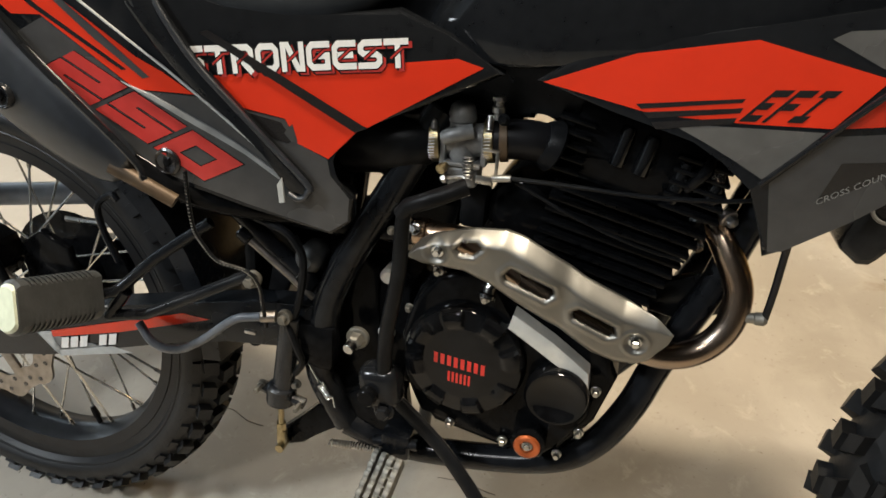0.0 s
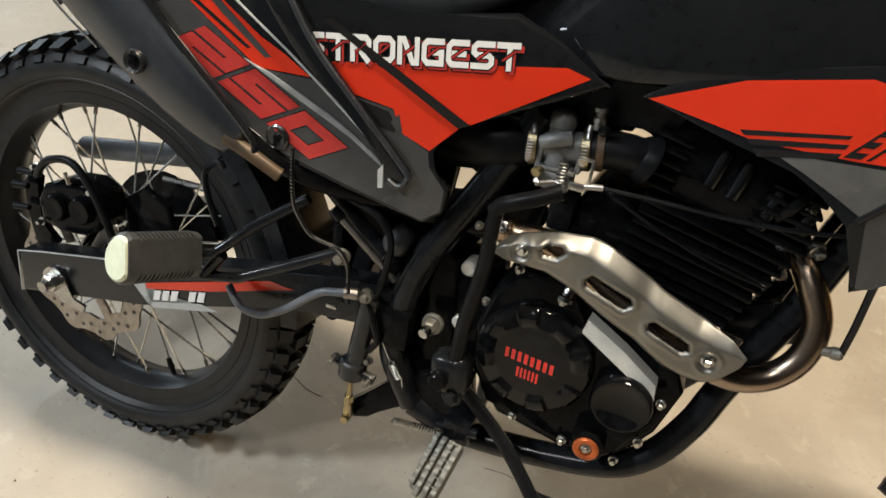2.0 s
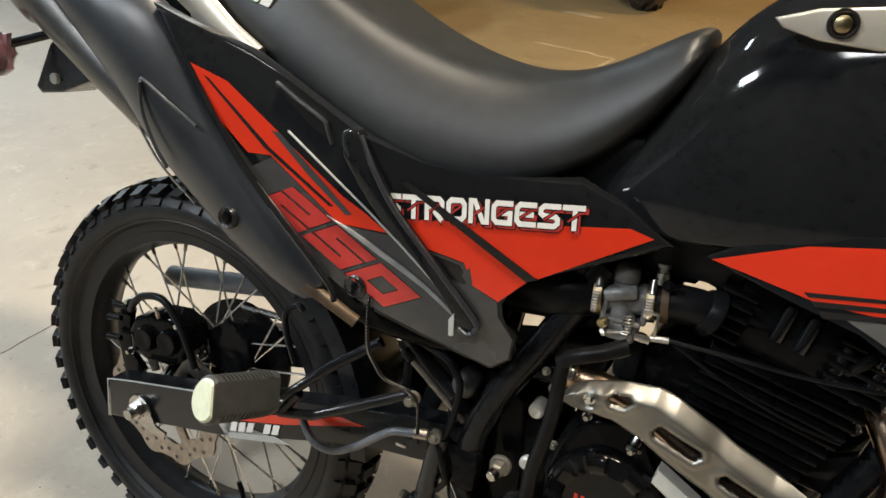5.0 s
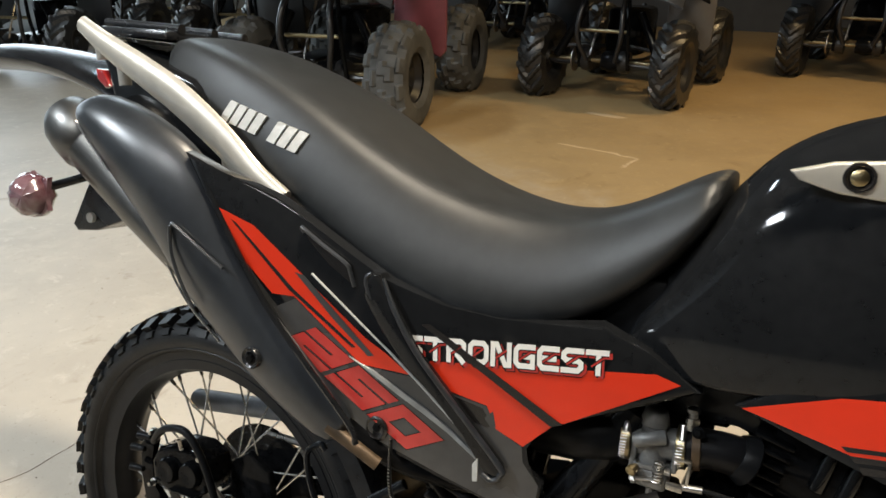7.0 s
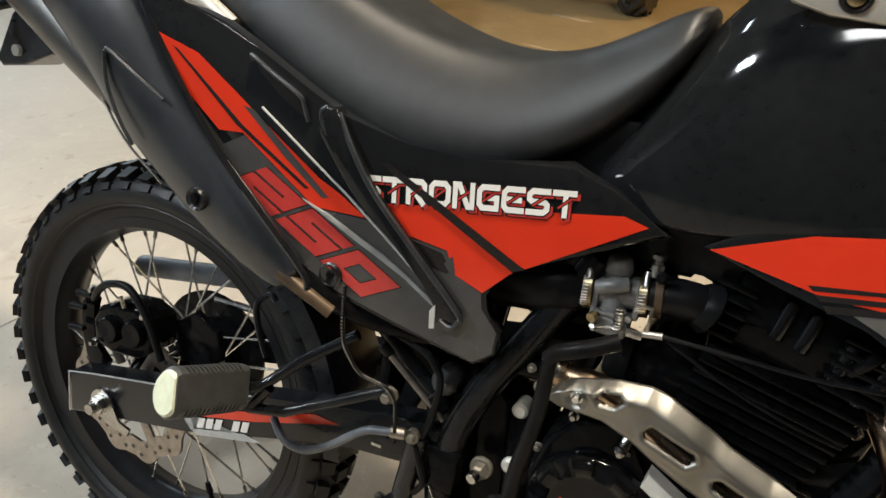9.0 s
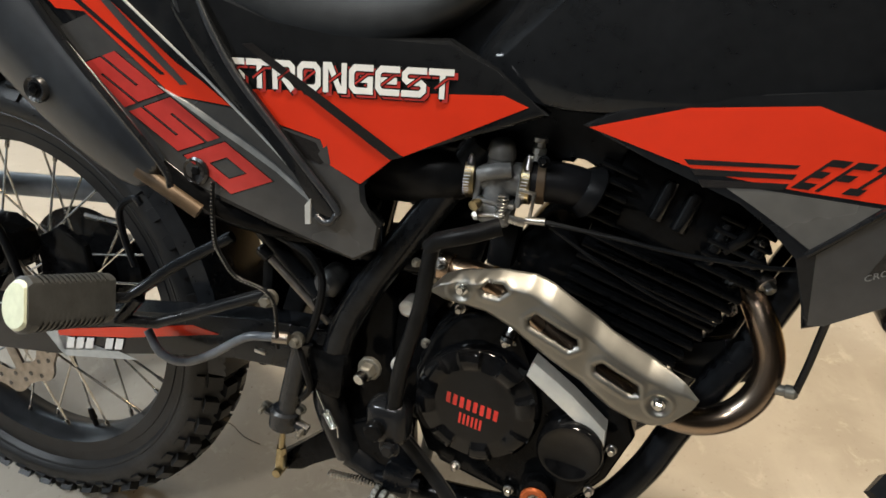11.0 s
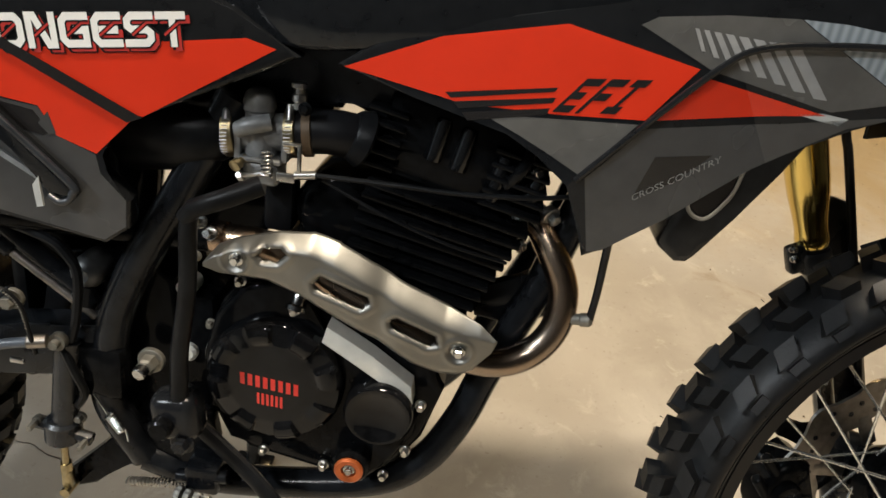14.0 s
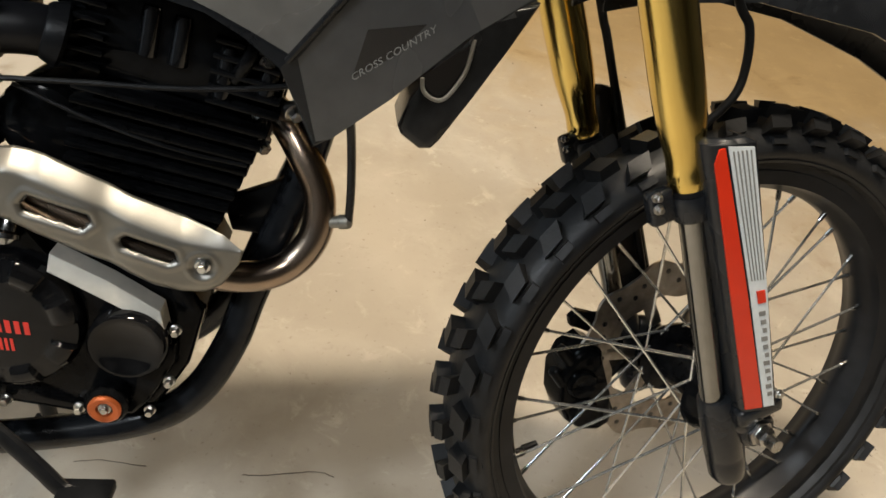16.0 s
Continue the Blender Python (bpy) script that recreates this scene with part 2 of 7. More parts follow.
def concrete():
    m = bpy.data.materials.new("worn_concrete")
    m.use_nodes = True
    n, l = m.node_tree.nodes, m.node_tree.links
    b = n["Principled BSDF"]
    co = n.new("ShaderNodeTexCoord")

    def noise_at(scale, detail=6.0, rough=0.55, distort=0.0):
        t = n.new("ShaderNodeTexNoise")
        t.inputs["Scale"].default_value, t.inputs["Detail"].default_value = scale, detail
        t.inputs["Roughness"].default_value, t.inputs["Distortion"].default_value = rough, distort
        l.new(co.outputs["Object"], t.inputs["Vector"])
        return t

    def ramp(src, lo, hi):
        r = n.new("ShaderNodeMapRange")
        r.interpolation_type = "SMOOTHSTEP"
        r.inputs["From Min"].default_value, r.inputs["From Max"].default_value = lo, hi
        l.new(src, r.inputs["Value"])
        return r.outputs[0]

    def mixed(fac, a, c, blend="MIX"):
        x = n.new("ShaderNodeMix")
        x.data_type, x.blend_type = "RGBA", blend
        l.new(fac, x.inputs["Factor"])
        for key, v in (("A", a), ("B", c)):
            if isinstance(v, tuple):
                x.inputs[key].default_value = (*v, 1)
            else:
                l.new(v, x.inputs[key])
        return x.outputs["Result"]

    big, mid, fine, stain = noise_at(1.1, 5), noise_at(7, 8, 0.6, 0.4), noise_at(90, 4), noise_at(3.2, 7, 0.62, 1.2)
    c = mixed(ramp(big.outputs["Fac"], 0.35, 0.68), (0.345, 0.300, 0.240), (0.415, 0.365, 0.297))
    c = mixed(ramp(mid.outputs["Fac"], 0.40, 0.75), c, (0.435, 0.386, 0.315))
    c = mixed(ramp(noise_at(16, 8, 0.7, 0.6).outputs["Fac"], 0.55, 0.70), c, (0.462, 0.413, 0.340))
    c = mixed(ramp(noise_at(28, 8, 0.7, 0.2).outputs["Fac"], 0.58, 0.74), c, (0.335, 0.290, 0.230))
    c = mixed(ramp(stain.outputs["Fac"], 0.60, 0.74), c, (0.28, 0.232, 0.172))
    c = mixed(ramp(fine.outputs["Fac"], 0.62, 0.80), c, (0.23, 0.19, 0.14))
    # warm light further into the hall, painted as an ochre tint with a ragged edge
    sep = n.new("ShaderNodeSeparateXYZ")
    l.new(co.outputs["Object"], sep.inputs[0])
    edge = n.new("ShaderNodeMath")
    edge.operation = "MULTIPLY_ADD"
    l.new(stain.outputs["Fac"], edge.inputs[0])
    edge.inputs[1].default_value = 1.6
    l.new(sep.outputs["Y"], edge.inputs[2])
    slant = n.new("ShaderNodeMath")
    slant.operation = "MULTIPLY_ADD"
    l.new(sep.outputs["X"], slant.inputs[0])
    slant.inputs[1].default_value = 0.45
    l.new(edge.outputs[0], slant.inputs[2])
    c = mixed(ramp(slant.outputs[0], 2.3, 3.7), c, (0.86, 0.69, 0.42), "MULTIPLY")
    l.new(c, b.inputs["Base Color"])
    r = n.new("ShaderNodeMapRange")
    r.inputs["To Min"].default_value, r.inputs["To Max"].default_value = 0.36, 0.62
    l.new(mid.outputs["Fac"], r.inputs["Value"])
    l.new(r.outputs[0], b.inputs["Roughness"])
    bp = n.new("ShaderNodeBump")
    bp.inputs["Strength"].default_value, bp.inputs["Distance"].default_value = 0.18, 0.004
    l.new(mid.outputs["Fac"], bp.inputs["Height"])
    l.new(bp.outputs["Normal"], b.inputs["Normal"])
    return m


CONCRETE = concrete()

# ---------------------------------------------------------------- mesh tools


def part(name, bm, mat, parent=None, label="", smooth=True, angle=38):
    """Links a bmesh as one mesh object, under parent if given."""
    me = bpy.data.meshes.new(name)
    bmesh.ops.recalc_face_normals(bm, faces=bm.faces[:])
    bm.to_mesh(me)
    bm.free()
    me.materials.append(mat)
    if smooth:
        me.shade_smooth()
        me.set_sharp_from_angle(angle=radians(angle))
    ob = new(name, me)
    if parent is not None:
        ob.parent = parent
    if label:
        tagged(ob, label)
    return ob


def glide(pts, steps=6):
    """A smooth line through points (Catmull-Rom)."""
    p = [Vector(q) for q in pts]
    p = [2 * p[0] - p[1]] + p + [2 * p[-1] - p[-2]]
    out = []
    for i in range(1, len(p) - 2):
        a, b, c, d = p[i - 1:i + 3]
        for k in range(steps):
            t = k / steps
            out.append(0.5 * (2 * b + (c - a) * t + (2 * a - 5 * b + 4 * c - d) * t * t + (3 * b - a - 3 * c + d) * t ** 3))
    return out + [p[-2]]


def tube(bm, pts, r, seg=10, smooth=True, steps=6, flat=1.0, up=None):
    """A round bar along points; r may be a pair (start, end). flat squeezes it along its second axis."""
    line = glide(pts, steps) if smooth and len(pts) > 2 else [Vector(q) for q in pts]
    r0, r1 = (r, r) if not isinstance(r, tuple) else r
    rings, side = [], None
    for i, q in enumerate(line):
        d = (line[min(i + 1, len(line) - 1)] - line[max(i - 1, 0)]).normalized()
        if side is None:
            ref = Vector(up) if up else (Vector((0, 1, 0)) if abs(d.y) < 0.8 else Vector((1, 0, 0)))
            side = d.cross(ref).normalized()
        side = (side - d * side.dot(d)).normalized()
        oth = d.cross(side)
        k = r0 + (r1 - r0) * i / (len(line) - 1)
        rings.append([bm.verts.new(q + k * (math.cos(a) * side + flat * math.sin(a) * oth)) for a in (2 * math.pi * j / seg for j in range(seg))])
    for a, b in zip(rings, rings[1:]):
        for j in range(seg):
            bm.faces.new((a[j], a[(j + 1) % seg], b[(j + 1) % seg], b[j]))
    bm.faces.new(rings[0]), bm.faces.new(rings[-1])
    return bm


def lathe(bm, prof, m=None, seg=32, close=True):
    """Turns (radius, height) pairs round the y axis; m moves the result."""
    m = m or Matrix()
    rings = []
    for r, h in prof:
        if r < 1e-6:
            rings.append([bm.verts.new(m @ Vector((0, h, 0)))])
        else:
            rings.append([bm.verts.new(m @ Vector((r * math.cos(a), h, r * math.sin(a)))) for a in (2 * math.pi * j / seg for j in range(seg))])
    pairs = list(zip(rings, rings[1:]))
    for a, b in pairs:
        for j in range(seg):
            k = (j + 1) % seg
            if len(a) == 1 and len(b) == 1:
                continue
            if len(a) == 1:
                bm.faces.new((a[0], b[k], b[j]))
            elif len(b) == 1:
                bm.faces.new((a[j], a[k], b[0]))
            else:
                bm.faces.new((a[j], a[k], b[k], b[j]))
    if close:
        for ring in (rings[0], rings[-1]):
            if len(ring) > 1:
                bm.faces.new(ring)
    return bm


def along(p, q):
    """The pose whose y axis points from p to q, at p."""
    d = Vector(q) - Vector(p)
    return Matrix.Translation(p) @ d.to_track_quat("Y", "Z").to_matrix().to_4x4()


def rod(bm, p, q, r, r2=None, seg=14, cham=0.0):
    n = (Vector(q) - Vector(p)).length
    r2 = r if r2 is None else r2
    prof = [(r - cham, 0), (r, cham), (r2, n - cham), (r2 - cham, n)] if cham else [(r, 0), (r2, n)]
    return lathe(bm, prof, along(p, q), seg)


def box(bm, c, s, m=None, bev=0.0, seg=2):
    m = m or Matrix()
    v = bmesh.ops.create_cube(bm, size=1, matrix=m @ Matrix.Translation(c) @ Matrix.Diagonal((*s, 1)))["verts"]
    if bev:
        bmesh.ops.bevel(bm, geom=list({e for x in v for e in x.link_edges}), offset=bev, segments=seg, affect="EDGES", profile=0.5)
    return bm


def plate(bm, pts, pl, thick, bev=0.0, out=0.0, holes=(), back=0.0):
    """A panel with outline pts (x, z) in the upright slanted plane y = a + b x; out: how far it stands proud towards -y;
    the back may be set in by back."""
    a, b = pl
    nrm = Vector((b, -1, 0)).normalized()
    f = [bm.verts.new(Vector((x, a + b * x, z)) + nrm * out) for x, z in pts]
    mid = sum((v.co for v in f), Vector()) / len(f)
    k = [bm.verts.new(mid + (v.co - mid) * (1 - back) - nrm * thick) for v in f]
    front = bm.faces.new(f)
    bm.faces.new(k[::-1])
    n = len(f)
    for i in range(n):
        bm.faces.new((f[i], f[(i + 1) % n], k[(i + 1) % n], k[i]))
    if bev:
        bmesh.ops.bevel(bm, geom=list(front.edges), offset=bev, segments=3, affect="EDGES", profile=0.6)
    return bm


def loft(bm, sections, cap=True):
    """Skins a list of equal rings of points."""
    rings = [[bm.verts.new(p) for p in s] for s in sections]
    for a, b in zip(rings, rings[1:]):
        for j in range(len(a)):
            k = (j + 1) % len(a)
            bm.faces.new((a[j], a[k], b[k], b[j]))
    if cap:
        bm.faces.new(rings[0]), bm.faces.new(rings[-1])
    return bm


def soften(ob, levels=2):
    s = ob.modifiers.new("soft", "SUBSURF")
    s.levels = s.render_levels = levels
    return ob


def bolt(parent, p, q, r, mat=None, name="bolt", h=None):
    """A hexagon bolt with its washer, head pointing from p to q."""
    n = (Vector(q) - Vector(p)).length
    bm = bmesh.new()
    lathe(bm, [(r * 1.45, 0), (r * 1.45, n * 0.25), (r * 1.3, n * 0.3)], along(p, q), 18)
    lathe(bm, [(r, n * 0.3), (r, n * 0.85), (r * 0.8, n), (0, n)], along(p, q), 6)
    return part(name, bm, mat or STEEL, parent, angle=25)


def lettering(name, text, bl, br, tl, pl, out, mat, parent, bold=0.0, depth=0.0001, space=1.0, label=""):
    """Text stretched onto the parallelogram bl, br, tl (x, z) of the plane pl."""
    cu = bpy.data.curves.new(name, "FONT")
    cu.body, cu.offset, cu.resolution_u, cu.space_character = text, bold, 3, space
    tmp = new(name, cu)
    me = bpy.data.meshes.new_from_object(tmp.evaluated_get(bpy.context.evaluated_depsgraph_get()))
    bpy.data.objects.remove(tmp)
    bm = bmesh.new()
    bm.from_mesh(me)
    for f in bm.faces:
        f.smooth = False
    xs, ys = [v.co.x for v in bm.verts], [v.co.y for v in bm.verts]
    x0, x1, y0, y1 = min(xs), max(xs), min(ys), max(ys)
    a, b = pl
    nrm = Vector((b, -1, 0)).normalized()
    for v in bm.verts:
        s, t = (v.co.x - x0) / (x1 - x0), (v.co.y - y0) / (y1 - y0)
        x = bl[0] + s * (br[0] - bl[0]) + t * (tl[0] - bl[0])
        z = bl[1] + s * (br[1] - bl[1]) + t * (tl[1] - bl[1])
        v.co = Vector((x, a + b * x, z)) + nrm * out
    g = bmesh.ops.extrude_face_region(bm, geom=bm.faces[:])
    for v in (e for e in g["geom"] if isinstance(e, bmesh.types.BMVert)):
        v.co += nrm * depth
    return part(name, bm, mat, parent, label, smooth=False)


GLYPHS = {  # centre lines of square block letters in a unit cell
    "/": [[(.26, .34), (.76, .68)]],
    "S": [[(1, .88), (.26, .88), (.12, .76), (.12, .60), (.26, .50), (.74, .50), (.88, .40), (.88, .24), (.74, .12), (0, .12)]],
    "T": [[(0, .88), (1, .88)], [(.55, .79), (.55, 0)]],
    "R": [[(.14, 0), (.14, .88), (.74, .88), (.88, .76), (.88, .58), (.74, .46), (.26, .46)], [(.50, .40), (.88, 0)]],
    "O": [[(.5, .88), (.26, .88), (.12, .74), (.12, .26), (.26, .12), (.74, .12), (.88, .26), (.88, .74), (.74, .88), (.5, .88)]],
    "N": [[(.12, 0), (.12, .90), (.30, .90), (.70, .10), (.88, .10), (.88, 1)]],
    "G": [[(1, .88), (.26, .88), (.12, .74), (.12, .26), (.26, .12), (.88, .12), (.88, .50), (.48, .50)]],
    "E": [[(1, .88), (.26, .88), (.12, .74), (.12, .26), (.26, .12), (1, .12)], [(.24, .50), (.88, .50)]],
    "e": [[(1, .88), (.12, .88), (.12, .12), (.92, .12)], [(.12, .50), (.76, .50)]],
    "F": [[(1, .88), (.14, .88), (.14, 0)], [(.26, .48), (.88, .48)]],
    "I": [[(.1, .88), (.9, .88)], [(.5, .78), (.5, .22)], [(.1, .12), (.9, .12)]],
    "2": [[(0, .85), (.85, .85), (.85, .50), (.15, .50), (.15, .15), (1, .15)]],
    "5": [[(1, .85), (.15, .85), (.15, .50), (.85, .50), (.85, .15), (0, .15)]],
    "0": [[(.5, .85), (.15, .85), (.15, .15), (.85, .15), (.85, .85), (.5, .85)]],
}


def block_letters(name, text, bl, br, tl, pl, out, mat, parent, stroke=0.22, gap=0.14, label="", slip=(0, 0), depth=0.0001, split=False):
    """Square block lettering on the parallelogram bl, br, tl (x, z) of the plane pl, drawn with mitred strokes."""
    bm = bmesh.new()
    a, b = pl
    nrm = Vector((b, -1, 0)).normalized()
    wide = len(text) + gap * (len(text) - 1)
    for i, ch in enumerate(text):
        for j, line in enumerate(GLYPHS[ch]):
            p = [Vector((u, v)) for u, v in line]
            shut = (p[0] - p[-1]).length < 1e-6
            left_, right_ = [], []
            for k, c in enumerate(p):
                d0 = (c - p[k - 1]).normalized() if k else ((c - p[-2]).normalized() if shut else None)
                d1 = (p[k + 1] - c).normalized() if k < len(p) - 1 else ((p[1] - c).normalized() if shut else None)
                d0, d1 = d0 or d1, d1 or d0
                n0, n1 = Vector((-d0.y, d0.x)), Vector((-d1.y, d1.x))
                m = (n0 + n1) / max(0.3, 1 + n0.dot(n1))
                left_.append(c + m * stroke / 2)
                right_.append(c - m * stroke / 2)
            put = []
            for c in left_ + right_:
                s, t = (i * (1 + gap) + c.x) / wide, c.y
                x = bl[0] + s * (br[0] - bl[0]) + t * (tl[0] - bl[0]) + slip[0]
                z = bl[1] + s * (br[1] - bl[1]) + t * (tl[1] - bl[1]) + slip[1]
                base = Vector((x, a + b * x, z)) + nrm * (out + j * 0.00003)
                put.append((bm.verts.new(base), bm.verts.new(base + nrm * depth)))
            n = len(left_)
            for k in range(n - 1):
                q = [put[k], put[k + 1], put[n + k + 1], put[n + k]]
                bm.faces.new([v[1] for v in q])
                bm.faces.new((q[0][0], q[1][0], q[1][1], q[0][1]))
                bm.faces.new((q[2][0], q[3][0], q[3][1], q[2][1]))
        if split:
            bmesh.ops.recalc_face_normals(bm, faces=bm.faces[:])
            part(name, bm, mat, parent, label, smooth=False)
            bm = bmesh.new()
    if not split:
        bmesh.ops.recalc_face_normals(bm, faces=bm.faces[:])
        part(name, bm, mat, parent, label, smooth=False)


def bars(name, n, bl, br, tl, pl, out, mat, parent, gap=0.22, skip=(), label=""):
    """A row of n plain slanted bars in place of a word that is not spelled out."""
    for i in range(n):
        if i in skip:
            continue
        s0, s1 = i / n + gap / 2 / n, (i + 1) / n - gap / 2 / n
        q = []
        for s, t in ((s0, 0), (s1, 0), (s1, 1), (s0, 1)):
            q.append((bl[0] + s * (br[0] - bl[0]) + t * (tl[0] - bl[0]), bl[1] + s * (br[1] - bl[1]) + t * (tl[1] - bl[1])))
        part(name, plate(bmesh.new(), q, pl, 0.0004, 0, out), mat, parent, label, smooth=False)


def decal(name, pts, pl, out, mat, parent, label="", thick=0.0002):
    return part(name, plate(bmesh.new(), pts, pl, thick, 0, out), mat, parent, label, smooth=False)


# ---------------------------------------------------------------- the hall
X0, X1, Y0, Y1, H = -9.5, 7.5, -4.5, 10.5, 4.2


def slab(name, lo, hi, mat, label, category):
    bm = box(bmesh.new(), [(a + b) / 2 for a, b in zip(lo, hi)], [b - a for a, b in zip(lo, hi)])
    return tagged(part(name, bm, mat, None, smooth=False), label, category, kind="structure")


slab("floor", (X0, Y0, -0.2), (X1, Y1, 0), CONCRETE, "worn tan concrete floor with stains and cracks", "floor")
slab("ceiling", (X0, Y0, H), (X1, Y1, H + 0.2), CEILPAINT, "dark painted hall ceiling", "ceiling")
slab("wall_south", (-4.6, Y0 - 0.2, -0.2), (X1, Y0, H + 0.2), WALLPAINT, "plain dark grey painted hall wall", "wall")
# unseen pale wall, added so that black gloss reflects something cool
slab("wall_south_west", (X0, Y0 - 0.2, -0.2), (-4.6, Y0, H + 0.2), BOUNCEWALL, "unseen pale blue-grey hall wall added as a reflector", "wall")
slab("wall_north", (X0, Y1, -0.2), (X1, Y1 + 0.2, H + 0.2), WALLPAINT, "plain grey painted hall wall", "wall")
# the west wall is pale for the same cool reflections
for lo, hi in (((Y0 - 0.2, -0.2), (WINDOW[0], H + 0.2)), ((WINDOW[1], -0.2), (Y1 + 0.2, H + 0.2)), ((WINDOW[0], -0.2), (WINDOW[1], WINDOW[2])), ((WINDOW[0], WINDOW[3]), (WINDOW[1], H + 0.2))):
    slab("wall_west", (X0 - 0.2, lo[0], lo[1]), (X0, hi[0], hi[1]), BOUNCEWALL, "unseen pale hall wall added as a reflector, with a window band", "wall")
for k in range(6):
    y = WINDOW[0] + 0.03 + (WINDOW[1] - WINDOW[0] - 0.06) * k / 5
    slab("window_frame", (X0 - 0.10, y - 0.03, WINDOW[2]), (X0 - 0.04, y + 0.03, WINDOW[3]), STEEL, "steel post of the added, unseen window", "window frame")
slab("wall_east", (X1, Y0 - 0.2, -0.2), (X1 + 0.2, Y1 + 0.2, H + 0.2), WALLPAINT, "plain grey painted hall wall", "wall")
for fx, fy, fz, hx, hy, watts, tint in FIXTURES:
    lamp = tagged(new("ceiling_lamp"), "long ceiling lamp with a white diffuser", "ceiling lamp", "hall lamps")
    part("housing", box(bmesh.new(), (fx, fy, fz + 0.05), (2 * hx + 0.06, 2 * hy + 0.06, 0.10), None, 0.01), WALLPAINT, lamp)
    part("diffuser", box(bmesh.new(), (fx, fy, fz - 0.02), (2 * hx, 2 * hy, 0.03), None, 0.008), lamp_glass(tint), lamp, "glowing white diffuser")
    part("hanger", rod(bmesh.new(), (fx, fy, fz + 0.09), (fx, fy, H + 0.02), 0.012), WALLPAINT, lamp)

# ---------------------------------------------------------------- the motorcycle
# Built upright: x forward, y to its left, z up, rear axle over the origin; then leant over as a whole.
bike = tagged(new("motorcycle"), "black and red off-road motorcycle leaning on its side stand", "motorcycle")
bike.rotation_euler = (radians(-LEAN), 0, 0)
REAR, FRONT = Vector((0, 0, 0.331)), Vector((1.395, 0, 0.342))
RAKE = radians(22.5)
UP = Vector((-math.sin(RAKE), 0, math.cos(RAKE)))  # along the fork
AHEAD = Vector((math.cos(RAKE), 0, math.sin(RAKE)))  # square to the fork, forward
HEAD = Vector((1.2386, 0, 0.6179))                  # between the lower ends of the gold tubes
AXIS = HEAD - AHEAD * 0.033                         # a point on the steering axis
STEER = Matrix.Translation(AXIS) @ Matrix.Rotation(radians(13.6), 4, UP) @ Matrix.Translation(-AXIS)
LEG = 0.095                                         # half the distance between the fork legs
PS = (-0.213, 0.154)   # plane of the side panels
SH = (-0.02, -0.132)   # plane of the tank shrouds


def steered(ob):
    ob.matrix_basis = STEER @ ob.matrix_basis
    return ob


def tyre(radius, rim_r, half, n, lug, front):
    """A knobbly tyre round the y axis at the origin."""
    bm = bmesh.new()
    base = radius - lug
    rc, hh = rim_r + (base - rim_r) * 0.52, (base - rim_r) * 0.48

    def surf(s, up=0.0):
        a = radians(s)
        flat = 1.0 if abs(s) < 100 else 1 - (abs(s) - 100) / 160
        return (half * flat + up) * math.sin(a), rc + (hh + up) * math.cos(a)
    prof = [surf(s) for s in range(-150, 151, 12)]
    lathe(bm, [(r, y) for y, r in prof], None, 96, close=False)
    for sg in (-1, 1):  # beads against the rim
        lathe(bm, [(rim_r - 0.006, sg * half * 0.60), (rim_r + 0.022, sg * half * 0.70)], None, 96, close=False)
    # two fine mould rings on each wall
    for s in (-112, 112):
        y, r = surf(s, 0.0006)
        lathe(bm, [(r - 0.003, y * 0.99), (r, y * 1.03), (r + 0.003, y * 0.99)], None, 96, close=False)

    def lug_at(th, s0, s1, dth, skew=0.0, h=lug):
        vs = []
        for up, shrink in ((-0.003, 1.0), (h, 0.88)):
            sm, sh = (s0 + s1) / 2, (s1 - s0) / 2 * shrink
            for s, d in ((sm - sh, -1), (sm + sh, -1), (sm + sh, 1), (sm - sh, 1)):
                y, r = surf(s, up)
                a = th + d * dth * shrink + skew * (s - sm)
                vs.append(bm.verts.new((r * math.cos(a), y, r * math.sin(a))))
        for f in ((0, 1, 2, 3), (4, 7, 6, 5), (0, 4, 5, 1), (1, 5, 6, 2), (2, 6, 7, 3), (3, 7, 4, 0)):
            bm.faces.new([vs[i] for i in f])
    step = 2 * math.pi / n
    for i in range(n):
        th = i * step
        if front:
            lug_at(th, -22, -3.5, step * 0.215, 0.0016)
            lug_at(th + step * 0.10, 3.5, 22, step * 0.215, -0.0016)
            for sg in (-1, 1):
                s0, s1 = sorted((sg * 30, sg * 52))
                lug_at(th + step * 0.53, s0, s1, step * 0.25, 0.0016 * sg)
                s0, s1 = sorted((sg * 57, sg * 73))
                lug_at(th + step * 0.53, s0, s1, step * 0.20, 0, lug * 0.28)
        else:
            lug_at(th, -24, -3, step * 0.25)
            lug_at(th, 3, 24, step * 0.25)
            for sg in (-1, 1):
                s0, s1 = sorted((sg * 29, sg * 54))
                lug_at(th + step * 0.5, s0, s1, step * 0.27, 0.001 * sg)
                s0, s1 = sorted((sg * 57, sg * 74))
                lug_at(th + step * 0.5, s0, s1, step * 0.24, 0, lug * 0.32)
    if not front:
        rr = random.Random(5)
    else:
        rr = random.Random(9)
    for i in range(90 if front else 40):  # moulding whiskers
        th, s = rr.random() * 2 * math.pi, rr.choice((-1, 1)) * rr.uniform(40, 85)
        y, r = surf(s, lug * 0.7)
        y2, r2 = surf(s, lug * 0.7 + 0.005)
        p, q = Vector((r * math.cos(th), y, r * math.sin(th))), Vector((r2 * math.cos(th), y2, r2 * math.sin(th)))
        rod(bm, p, q, 0.0005, seg=3)
    return bm


